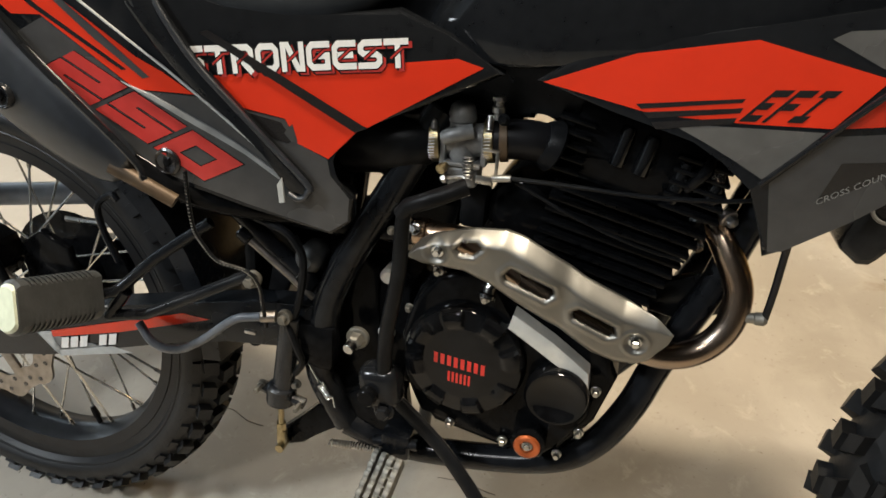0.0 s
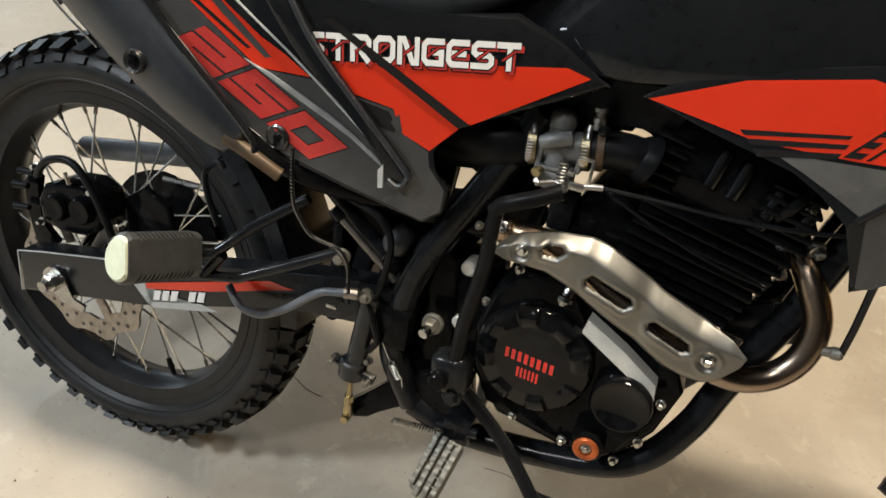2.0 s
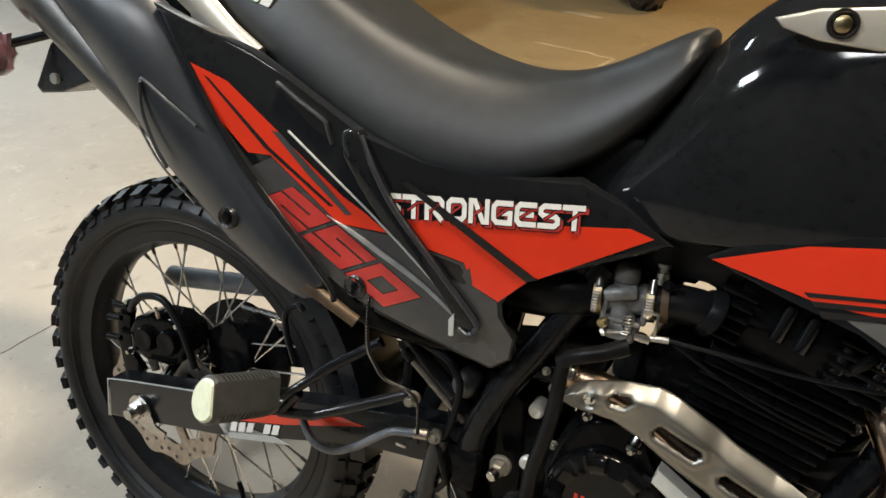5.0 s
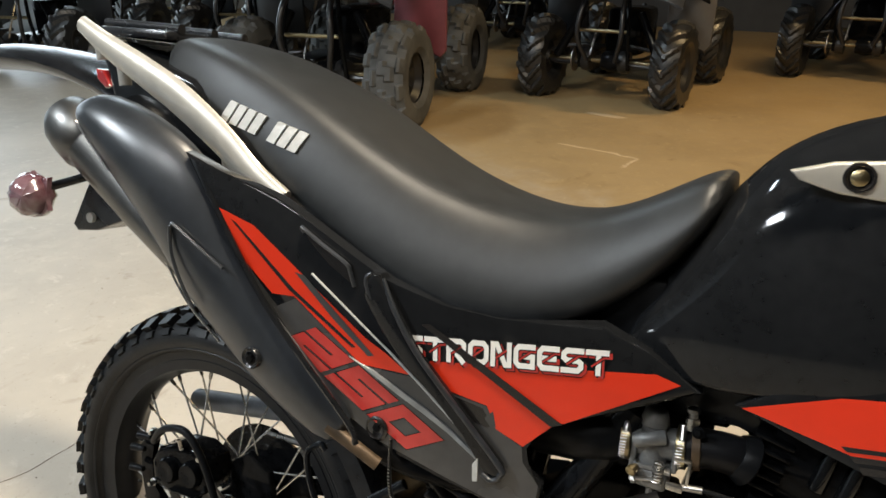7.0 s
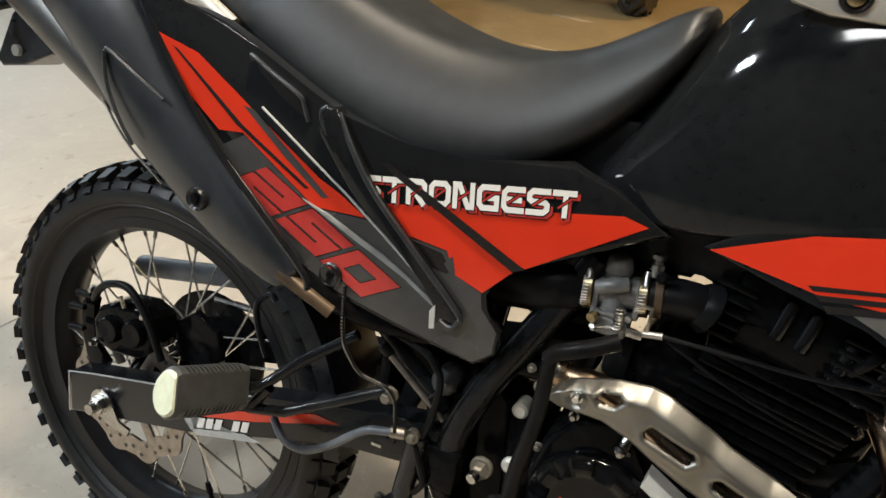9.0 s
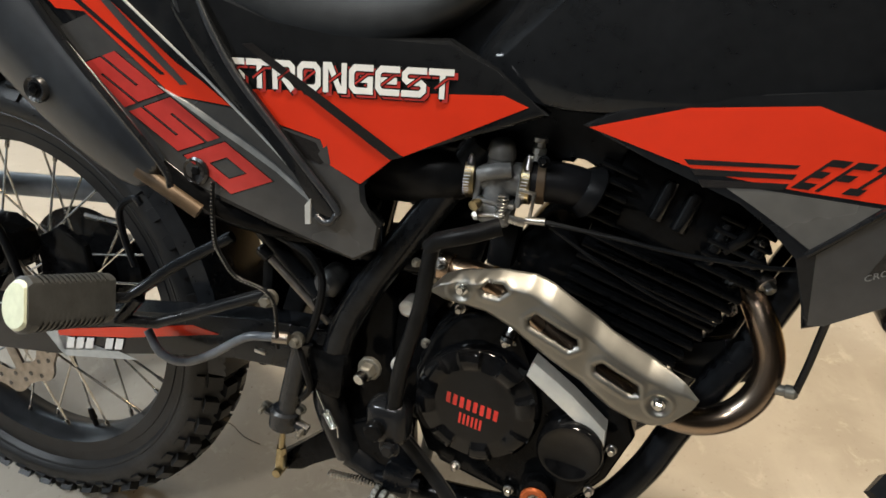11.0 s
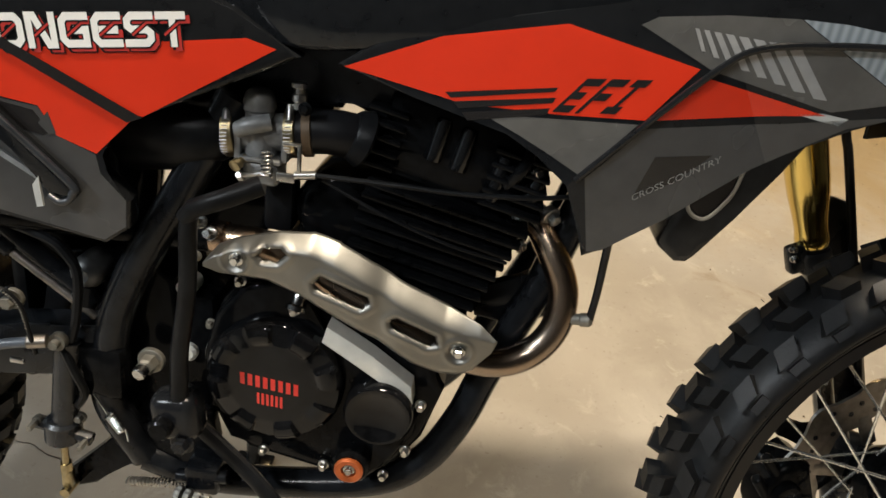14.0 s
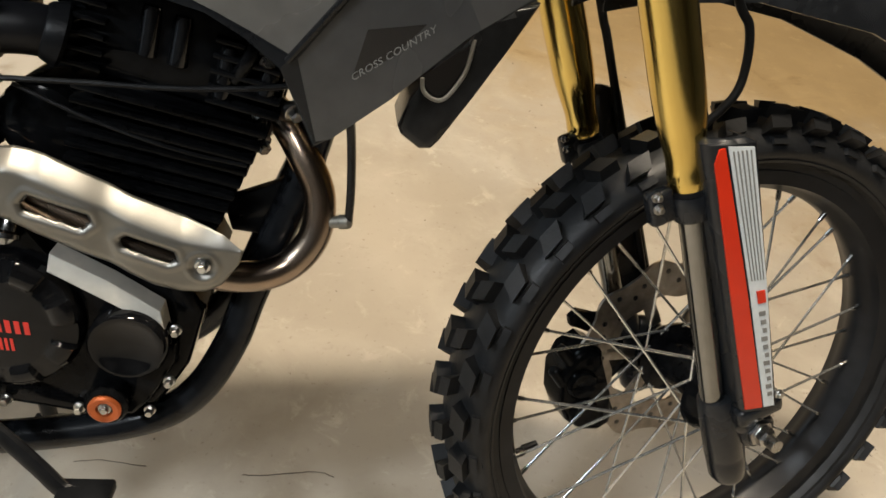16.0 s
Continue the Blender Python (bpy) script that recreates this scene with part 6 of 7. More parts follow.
# ---- right-hand controls
kb = bmesh.new()
tube(kb, [(0.5955, -0.146, 0.440), (0.5965, -0.148, 0.466), (0.5985, -0.151, 0.503), (0.6055, -0.156, 0.545), (0.6095, -0.158, 0.578), (0.6105, -0.159, 0.622), (0.6120, -0.159, 0.641)], (0.0086, 0.0074), 12, smooth=True, flat=0.85)
tube(kb, [(0.6085, -0.158, 0.636), (0.6160, -0.160, 0.6465), (0.645, -0.160, 0.661), (0.667, -0.150, 0.671)], (0.0080, 0.0084), 14, smooth=False)
kick = part("kick_starter", kb, DULL, bike, "black folding kick starter lever")
kbm = Matrix.Translation((0.592, -0.140, 0.428)) @ Matrix.Rotation(radians(-8), 4, "Y")
part("kick_boss", box(bmesh.new(), (0, 0, 0), (0.046, 0.034, 0.050), kbm, 0.012, 3), FRAME, kick, "black clamp boss")
part("kick_shaft", rod(bmesh.new(), (0.584, -0.168, 0.424), (0.584, -0.10, 0.424), 0.0105, seg=20, cham=0.002), CAST, kick)
bolt(kick, (0.601, -0.152, 0.405), (0.601, -0.164, 0.405), 0.0080, FRAME)
pd = bmesh.new()
tube(pd, [(0.590, -0.105, 0.392), (0.625, -0.115, 0.372), (0.662, -0.125, 0.348), (0.695, -0.135, 0.318), (0.716, -0.142, 0.298), (0.735, -0.146, 0.294)], 0.0095, 10, flat=0.6)
pedal = part("brake_pedal", pd, DULL, bike, "black steel rear brake pedal")
part("pedal_pad", box(bmesh.new(), (0.738, -0.148, 0.298), (0.048, 0.030, 0.012), pose(0, 0, 0), 0.003), DULL, pedal)
lv = plate(bmesh.new(), [(0.4408, 0.281), (0.476, 0.3167), (0.509, 0.3529), (0.537, 0.3680), (0.570, 0.3900), (0.606, 0.3950), (0.612, 0.360), (0.608, 0.3216), (0.568, 0.3277), (0.543, 0.3308), (0.511, 0.3097), (0.478, 0.276), (0.4411, 0.261)], (-0.094, 0), 0.014, 0.003)
part("pedal_arm", lv, CAST, pedal)
mc = bmesh.new()
rod(mc, (0.472, -0.110, 0.470), (0.458, -0.110, 0.352), 0.013, seg=18, cham=0.002)
rod(mc, (0.458, -0.110, 0.372), (0.457, -0.110, 0.345), 0.018, seg=18, cham=0.003)
rod(mc, (0.430, -0.112, 0.365), (0.488, -0.112, 0.352), 0.007, seg=8)
master = part("master_cylinder", mc, SATIN, bike, "black rear brake master cylinder")
pr = bmesh.new()
rod(pr, (0.456, -0.110, 0.346), (0.455, -0.108, 0.295), 0.0038, seg=10)
rod(pr, (0.456, -0.110, 0.348), (0.456, -0.110, 0.338), 0.0065, seg=6)
rod(pr, (0.455, -0.108, 0.312), (0.455, -0.108, 0.302), 0.0062, seg=6)
box(pr, (0.455, -0.106, 0.290), (0.011, 0.010, 0.022), None, 0.002)
rod(pr, (0.455, -0.116, 0.276), (0.455, -0.096, 0.276), 0.0055, seg=12)
part("push_rod", pr, BRASS, master, "yellow zinc push rod", angle=25)
for p, r, m_ in (((0.549, -0.100, 0.454), 0.0092, PEG), ((0.486, -0.085, 0.512), 0.015, CAST), ((0.434, -0.112, 0.368), 0.0036, PEG), ((0.484, -0.112, 0.353), 0.0036, PEG)):
    bolt(fr, p, (p[0], p[1] - 0.018, p[2]), r, m_)
part("peg_nut", rod(bmesh.new(), (0.549, -0.11, 0.454), (0.546, -0.126, 0.451), 0.0068, seg=12, cham=0.001), STEEL, fr)


def coil(p, q, r, turns, wire):
    bm = bmesh.new()
    p, q = Vector(p), Vector(q)
    m = along(p, q)
    n = (q - p).length
    pts = [m @ Vector((r * math.cos(2 * math.pi * turns * k / (turns * 8)), n * k / (turns * 8), r * math.sin(2 * math.pi * turns * k / (turns * 8)))) for k in range(turns * 8 + 1)]
    return tube(bm, pts, wire, 5, smooth=False)


part("return_spring", coil((0.517, -0.100, 0.293), (0.602, -0.103, 0.309), 0.0042, 22, 0.0011), STEEL, pedal)
sp = part("switch_spring", tube(bmesh.new(), [(0.486, -0.100, 0.404), (0.490, -0.102, 0.398), (0.505, -0.102, 0.375), (0.507, -0.102, 0.372)], 0.0011, 6), STEEL, pedal)
part("switch_spring", rod(bmesh.new(), (0.505, -0.102, 0.378), (0.518, -0.102, 0.360), 0.0042, seg=10), STEEL, pedal)
fp = bmesh.new()
FPM = Matrix.Translation((0.604, -0.132, 0.325)) @ Euler((radians(48), 0, radians(-14))).to_matrix().to_4x4()
box(fp, (0, -0.036, -0.004), (0.038, 0.070, 0.009), FPM, 0.003)
peg2 = part("foot_peg", fp, PEG, bike, "toothed cast foot peg folded down")
for k in range(4):
    span = 0.078 if k in (1, 2) else 0.068
    part("peg_blade", box(bmesh.new(), (-0.0156 + k * 0.0104, 0.002 - span / 2, 0.002), (0.0078, span, 0.009), FPM, 0.0026), PEG, peg2)
    for j in range(6):
        part("peg_tooth", box(bmesh.new(), (-0.0156 + k * 0.0104, -0.006 - j * 0.0110, 0.0062), (0.0074, 0.0072, 0.0030), FPM, 0.0012), PEG, peg2)
for k in range(6):
    part("peg_rib", box(bmesh.new(), (0.0104, -0.0002 - k * 0.0110, 0.0060), (0.0170, 0.0012, 0.0024), FPM, 0.0003), PEG, peg2)
part("peg_pin", rod(bmesh.new(), (0.580, -0.118, 0.330), (0.632, -0.118, 0.338), 0.007, seg=12), FRAME, peg2)
part("peg_mount", box(bmesh.new(), (0.606, -0.105, 0.332), (0.036, 0.040, 0.034), None, 0.005), FRAME, peg2)
CORD = [(0.383, -0.160, 0.642), (0.384, -0.160, 0.610), (0.388, -0.160, 0.580), (0.396, -0.158, 0.563), (0.411, -0.155, 0.545), (0.440, -0.150, 0.537), (0.451, -0.145, 0.520), (0.453, -0.140, 0.492), (0.452, -0.132, 0.462)]
part("wiring", tube(bmesh.new(), CORD, 0.0023, 8), DULL, bike, "thin black cable with a bright spiral wrap")
tw = bmesh.new()
wrap = glide([Vector(p) for p in CORD[:8]], 8)
for k, p in enumerate(wrap[:-1]):
    box(tw, (p.x, p.y - 0.0018, p.z), (0.0022, 0.0012, 0.0011), None, 0.0002)
part("cable_wrap", tw, STEEL, bike, "bright spiral wrap")
rod2 = bmesh.new()
rod(rod2, (0.414, -0.098, 0.549), (0.494, -0.098, 0.491), 0.0048, seg=12)
part("link_rod", rod2, DISC, fr, "rubbed steel link rod")
part("rod_end", rod(bmesh.new(), (0.404, -0.098, 0.557), (0.418, -0.098, 0.547), 0.0085, seg=14, cham=0.002), FRAME, fr)
part("pivot_bolt", lathe(bmesh.new(), [(0.016, 0.02), (0.016, -0.006), (0.012, -0.012), (0.006, -0.014), (0.0, -0.011)], pose(0.487, -0.092, 0.5365), 24), SCUFF, fr, "round black pivot bolt")
SPRING = [Vector((0.495, -0.115, 0.413)), Vector((0.509, -0.115, 0.389)), Vector((0.521, -0.115, 0.372)), Vector((0.528, -0.115, 0.360))]
coil = [SPRING[0], SPRING[1]]
for k in range(60):
    a = k * 1.4
    c = SPRING[1].lerp(SPRING[2], k / 59)
    coil.append(c + Vector((0.0040 * math.cos(a), 0.0040 * math.sin(a), 0.0025 * math.cos(a))))
coil.append(SPRING[3])
part("pedal_spring", tube(bmesh.new(), coil, 0.0010, 5, steps=2), CHROME, bike, "bright brake pedal return spring")
part("cable", tube(bmesh.new(), [(0.478, -0.115, 0.57), (0.490, -0.118, 0.545), (0.486, -0.118, 0.50), (0.478, -0.116, 0.472)], 0.0045, 8), DULL, bike)
part("cable", tube(bmesh.new(), [(0.43, -0.115, 0.585), (0.47, -0.118, 0.575), (0.488, -0.118, 0.555)], 0.0045, 8), DULL, bike)
part("linkage", box(bmesh.new(), (0.500, -0.10, 0.435), (0.050, 0.03, 0.06), pose(0, 0, 0), 0.01), CAST, bike)
part("sprocket_cover", box(bmesh.new(), (0.555, -0.02, 0.44), (0.09, 0.10, 0.15), None, 0.015), CAST, eng)
# side stand on the far side
ss = bmesh.new()
tube(ss, [(0.58, 0.10, 0.33), (0.57, 0.16, 0.20), (0.555, 0.215, 0.060)], 0.011, 10)
box(ss, (0.553, 0.222, 0.051), (0.06, 0.04, 0.008), Matrix.Identity(4), 0.003)
part("side_stand", ss, FRAME, bike, "black steel side stand")

# ---- front end, turned a little to the left
def fork(y, s, u=0.0):
    """A point of the fork: y across, s up along the leg from the gold tube's end, u ahead of the leg."""
    return HEAD + UP * s + AHEAD * u + Vector((0, y, 0))


def leg(y):
    top, lo = fork(y, 0.42), fork(y, 0)
    sgn = 1 if y > 0 else -1
    bm = bmesh.new()
    lathe(bm, [(0.0140, 0), (0.0168, 0.001), (0.0180, 0.005), (0.0183, 0.010), (0.0176, 0.017), (0.0174, 0.024), (0.0181, 0.034), (0.0198, 0.048), (0.0216, 0.064), (0.0226, 0.080), (0.0232, 0.110), (0.0236, 0.44)], along(lo - UP * 0.003, top), 40)
    f = steered(part("fork_tube", bm, GOLD, bike, "gold anodised fork tube", angle=30))
    part("dust_seal", lathe(bmesh.new(), [(0.0128, 0), (0.0165, 0.001), (0.0170, 0.006), (0.0140, 0.008)], along(lo - UP * 0.010, lo), 32), DULL, f)
    part("stanchion", rod(bmesh.new(), lo + UP * 0.02, lo - UP * 0.275, 0.0128, seg=32), STANCHION, f, "chromed fork stanchion")
    c = part("fork_clamp", lathe(bmesh.new(), [(0.0130, 0), (0.0180, 0.001), (0.0195, 0.004), (0.0195, 0.022), (0.0180, 0.026), (0.0130, 0.027)], along(lo - UP * 0.034, lo), 36), SATIN, f)
    back = 0.030 if y < 0 else 0.020
    m = Matrix.Translation(fork(y - sgn * 0.002, -0.018, -back)) @ Matrix.Rotation(-RAKE, 4, "Y")
    part("clamp_ear", box(bmesh.new(), (0, 0, 0.006), (0.026, 0.016, 0.034), m, 0.005, 3), SATIN, c)
    for k in (0.004, -0.008):
        p = fork(y - 0.010, k, -back - 0.008)
        bolt(c, p + Vector((0, 0.002, 0)), p + Vector((0, -0.005, 0)), 0.0034)
    bm = bmesh.new()
    lathe(bm, [(0.0130, 0), (0.0185, 0.001), (0.0205, 0.008), (0.0215, 0.030), (0.0220, 0.085), (0.0211, 0.088), (0.0216, 0.092), (0.0208, 0.118), (0.0170, 0.126), (0.0, 0.127)], along(fork(y, -0.255, 0.005), fork(y, -0.40, 0.009)), 32)
    ft = part("fork_foot", bm, SATIN, f, "black fork foot")
    bm = bmesh.new()
    tube(bm, [fork(y, -0.290, 0.012), fork(y, -0.302, 0.030), FRONT + Vector((0, y, 0))], (0.022, 0.024), 16)
    rod(bm, FRONT + Vector((0, y - 0.022, 0)), FRONT + Vector((0, y + 0.022, 0)), 0.0215, seg=28, cham=0.004)
    part("axle_lug", bm, SATIN, ft)
    return f


rleg, lleg = leg(-LEG), leg(LEG)
ax = bmesh.new()
rod(ax, FRONT + Vector((0, -LEG - 0.048, 0)), FRONT + Vector((0, LEG + 0.03, 0)), 0.0075, seg=14)
lathe(ax, [(0.0155, 0), (0.0155, 0.003), (0.0115, 0.0035), (0.0115, 0.012), (0.009, 0.014)], along(FRONT + Vector((0, -LEG - 0.022, 0)), FRONT + Vector((0, -LEG - 0.05, 0))), 6)
part("front_axle", ax, STEEL, rleg, "zinc axle nut", angle=25)


def guard_face(frac, across, y, side_, out):
    """A point on a fork guard: frac from its top to its foot, across from its rear edge (-1) to its front edge (1)."""
    s = 0.045 - frac * 0.308 - 0.008 * (across + 1)
    u = 0.0265 + 0.0085 * frac + across * (0.0268 - 0.0042 * frac)
    return fork(y, s, u) + Vector((0, side_ * out, 0))


def guard(y, side_):
    """A long moulded guard standing ahead of its leg, with a flat outer face and turned-in edges."""
    secs = []
    for frac in (-0.012, 0.0, 0.04, 0.25, 0.5, 0.75, 0.97, 1.0, 1.008):
        k = 0.72 if frac in (-0.012, 1.008) else 1.0
        ring = [(-1.0, 0.004), (-1.0, 0.020), (-0.94, 0.028), (-0.78, 0.0318), (0.0, 0.033), (0.80, 0.0318), (0.95, 0.028), (1.0, 0.020), (1.0, 0.002), (0.86, 0.000), (0.80, 0.022), (0.0, 0.026), (-0.80, 0.022), (-0.88, 0.003)]
        secs.append([guard_face(frac, a * k, y, side_, d * (0.9 if k < 1 else 1.0)) for a, d in ring])
    return part("fork_guard", loft(bmesh.new(), secs), SATIN, rleg if side_ < 0 else lleg, "black fork guard with red and pale graphics" if side_ < 0 else "black fork guard", angle=40)


gr, gl = guard(-LEG, -1), guard(LEG, 1)


def on_guard(name, pts, mat, out, label):
    """A thin graphic on the outer face of the right guard."""
    bm = bmesh.new()
    vs = [guard_face(s, u, -LEG, -1, 0.0331 + out - 0.0012 * min(1, abs(u)) ** 2) for s, u in pts]
    fr_ = [bm.verts.new(v) for v in vs]
    bk = [bm.verts.new(v + Vector((0, 0.0016, 0))) for v in vs]
    bm.faces.new(fr_), bm.faces.new(bk[::-1])
    for i in range(len(vs)):
        j = (i + 1) % len(vs)
        bm.faces.new((fr_[i], fr_[j], bk[j], bk[i]))
    return part(name, bm, mat, gr, label, smooth=False)


on_guard("graphic", [(0.055, -0.80), (0.012, -0.58), (0.008, -0.36), (0.5, -0.13), (0.985, 0.02), (0.985, -0.86), (0.5, -0.84)], RED, 0.0006, "bright red graphic")
on_guard("graphic", [(0.004, -0.24), (0.012, 0.72), (0.5, 0.78), (0.985, 0.66), (0.985, 0.10), (0.5, -0.02)], SILVER, 0.0006, "pale silver graphic")
on_guard("graphic", [(0.500, 0.26), (0.500, 0.66), (0.548, 0.67), (0.548, 0.29)], RED, 0.0012, "small red mark")
for k in range(5):
    on_guard("graphic", [(0.02, -0.12 + k * 0.165), (0.02, -0.07 + k * 0.165), (0.46, 0.13 + k * 0.135), (0.46, 0.09 + k * 0.135)], FAINT, 0.0010, "grey fine stripe")
for k in range(11):
    on_guard("guard_mark", [(0.58 + k * 0.034, 0.30 + (k % 3) * 0.05), (0.58 + k * 0.034, 0.60), (0.598 + k * 0.034, 0.60), (0.598 + k * 0.034, 0.30 + (k % 3) * 0.05)], FAINT, 0.0010, "small grey print bars")
clip = part("guard_clip", box(bmesh.new(), (0.037, -0.012, 0), (0.056, 0.040, 0.024), Matrix.Translation(fork(-LEG, -0.277)) @ Matrix.Rotation(-RAKE, 4, "Y"), 0.007, 3), SATIN, gr)
bolt(clip, fork(-LEG - 0.030, -0.262, 0.058), fork(-LEG - 0.036, -0.262, 0.058), 0.0038)
# front calliper on the left leg: a two-lobed body astride the disc, a bracket to the leg and two slide pins
fc = bmesh.new()
plate(fc, [(FRONT.x + x, FRONT.z + z) for x, z in ((-0.150, -0.020), (-0.146, -0.060), (-0.132, -0.088), (-0.108, -0.104), (-0.082, -0.108), (-0.066, -0.098), (-0.064, -0.078), (-0.078, -0.050), (-0.092, -0.018), (-0.100, 0.012), (-0.118, 0.020), (-0.140, 0.006))], (0.048, 0), 0.050, 0.010)
for x, z in ((-0.112, -0.074), (-0.124, -0.030)):
    lathe(fc, [(0.020, 0.0), (0.020, -0.006), (0.017, -0.010), (0.008, -0.010), (0.0, -0.008)], Matrix.Translation(FRONT + Vector((x, 0.049, z))), 24)
fcal = part("brake_caliper", fc, CAST, lleg, "black two-lobed front brake caliper")
fb = bmesh.new()
plate(fb, [(FRONT.x + x, FRONT.z + z) for x, z in ((-0.138, 0.046), (-0.128, 0.056), (-0.100, 0.048), (-0.060, 0.052), (-0.035, 0.020), (-0.030, -0.020), (-0.060, -0.052), (-0.074, -0.045), (-0.082, 0.004), (-0.106, 0.026), (-0.134, 0.034))], (0.078, 0), 0.010, 0.002)
part("caliper_bracket", fb, CAST, fcal)
for x, z in ((-0.148, 0.004), (-0.152, -0.026)):
    part("caliper_pin", rod(bmesh.new(), FRONT + Vector((x + 0.012, 0.058, z - 0.010)), FRONT + Vector((x - 0.010, 0.058, z + 0.014)), 0.0085, 0.007, 12, 0.002), DULL, fcal)
part("brake_hose", tube(bmesh.new(), [fork(-0.03, 0.30, 0.085), fork(-0.045, 0.20, 0.098), fork(-0.06, 0.131, 0.093), fork(-0.06, 0.103, 0.102), fork(-0.06, 0.068, 0.095), fork(-0.06, 0.044, 0.078), fork(-0.05, 0.020, 0.040)], 0.0042, 10), DULL, rleg, "black brake hose")
part("speed_cable", tube(bmesh.new(), [fork(0.06, 0.34, 0.030), fork(0.08, 0.137, 0.037), fork(0.08, 0.101, 0.038), fork(0.08, 0.051, 0.038), fork(0.085, -0.20, 0.040)], 0.0048, 10), DULL, lleg, "black cable")
# triple clamps, handlebar, front fender
for h in (0.22, 0.41):
    m = Matrix.Translation(HEAD + UP * h) @ Matrix.Rotation(-RAKE, 4, "Y")
    steered(part("triple_clamp", box(bmesh.new(), (-0.015, 0, 0), (0.075, 2 * LEG + 0.06, 0.028), m, 0.008), CAST, bike))
hb = bmesh.new()
B = HEAD + UP * 0.47
tube(hb, [B + Vector((-0.13, -0.40, 0.06)), B + Vector((-0.06, -0.22, 0.05)), B + Vector((0, -0.08, 0)), B + Vector((0, 0.08, 0)), B + Vector((-0.06, 0.22, 0.05)), B + Vector((-0.13, 0.40, 0.06))], 0.011, 12)
hbar = steered(part("handlebar", hb, FRAME, bike, "black handlebar"))
for s in (-1, 1):
    part("grip", rod(bmesh.new(), B + Vector((-0.088, s * 0.29, 0.056)), B + Vector((-0.13, s * 0.405, 0.06)), 0.016, seg=16), DULL, hbar)
secs = []
for x, z, w in ((1.16, 0.800, 0.030), (1.20, 0.812, 0.045), (1.30, 0.822, 0.058), (1.44, 0.806, 0.062), (1.56, 0.772, 0.055), (1.66, 0.724, 0.034)):
    over = [Vector((x, w * v, z + h)) for v, h in ((-1.0, -0.048), (-0.96, -0.020), (-0.70, 0.002), (0.0, 0.014), (0.70, 0.002), (0.96, -0.020), (1.0, -0.048))]
    secs.append(over + [p + Vector((0, -0.004 if p.y > 0.01 else (0.004 if p.y < -0.01 else 0), -0.005 if abs(p.y) < 0.8 * w else 0)) for p in over[::-1]])
steered(part("front_fender", loft(bmesh.new(), secs), SATIN, bike, "black plastic front fender", angle=50))

# ---- small fittings round the brake cylinder and the pipe clamp
part("banjo_fitting", lathe(bmesh.new(), [(0.0, -0.010), (0.0045, -0.010), (0.0048, -0.004), (0.0085, -0.004), (0.0085, 0.004), (0.0045, 0.005)], pose(0.470, -0.124, 0.474), 14), PEG, master, "zinc banjo fitting", angle=30)
part("hose_collar", rod(bmesh.new(), (0.446, -0.134, 0.475), (0.463, -0.129, 0.476), 0.0068, seg=14, cham=0.001), DISC, master)
part("hose_clip", box(bmesh.new(), (0.426, -0.122, 0.443), (0.014, 0.004, 0.005), None, 0.001), STEEL, master, "bright hose clip")
for x, y, z, r in ((0.428, -0.118, 0.511, 0.0042), (0.646, -0.092, 0.546, 0.0034), (0.603, -0.088, 0.498, 0.0036), (0.580, -0.094, 0.589, 0.0034), (0.591, -0.094, 0.571, 0.0036), (0.476, -0.108, 0.376, 0.0044)):
    bolt(fr, (x, y, z), (x, y - 0.008, z), r, PEG)
part("lower_hose", tube(bmesh.new(), [(0.470, -0.120, 0.468), (0.482, -0.122, 0.440), (0.488, -0.118, 0.415), (0.478, -0.114, 0.395)], 0.0042, 8), DULL, master)

# ---------------------------------------------------------------- quad bikes parked across the hall
def quad_tyre(knobby):
    """A balloon tyre whose lugs rise out of the carcass: staggered knobs, or chevron bars that meet in a V."""
    bm = bmesh.new()
    R, hw, n, lugs = 0.270, (0.112 if knobby else 0.092), 192, (12 if knobby else 16)
    prof = [(0.13, -0.75), (0.16, -0.95), (0.21, -1.0)] + [(0.0, -0.96 + k * 0.12) for k in range(17)] + [(0.21, 1.0), (0.16, 0.95), (0.13, 0.75)]
    rings = []
    for i in range(n):
        a = 2 * math.pi * i / n
        ring = []
        for r, t in prof:
            if r == 0.0:
                turn = a * lugs / (2 * math.pi)
                if knobby:
                    band = int((t + 1) * 2.49)
                    wave = (turn + 0.5 * (band % 2) + 0.18 * math.sin(band * 2.1)) % 1
                    up = 0.020 if wave < 0.52 and abs((t + 1) * 2.49 % 1 - 0.5) < 0.40 else 0.0
                else:
                    wave = (turn + abs(t) * 0.95) % 1
                    up = 0.022 if wave < 0.38 else 0.0
                r = R - 0.034 * t * t + up
            ring.append(bm.verts.new((r * math.cos(a), t * hw, r * math.sin(a))))
        rings.append(ring)
    for i in range(n):
        p, q = rings[i], rings[(i + 1) % n]
        for k in range(len(prof) - 1):
            bm.faces.new((p[k], p[k + 1], q[k + 1], q[k]))
    bmesh.ops.recalc_face_normals(bm, faces=bm.faces[:])
    return bm


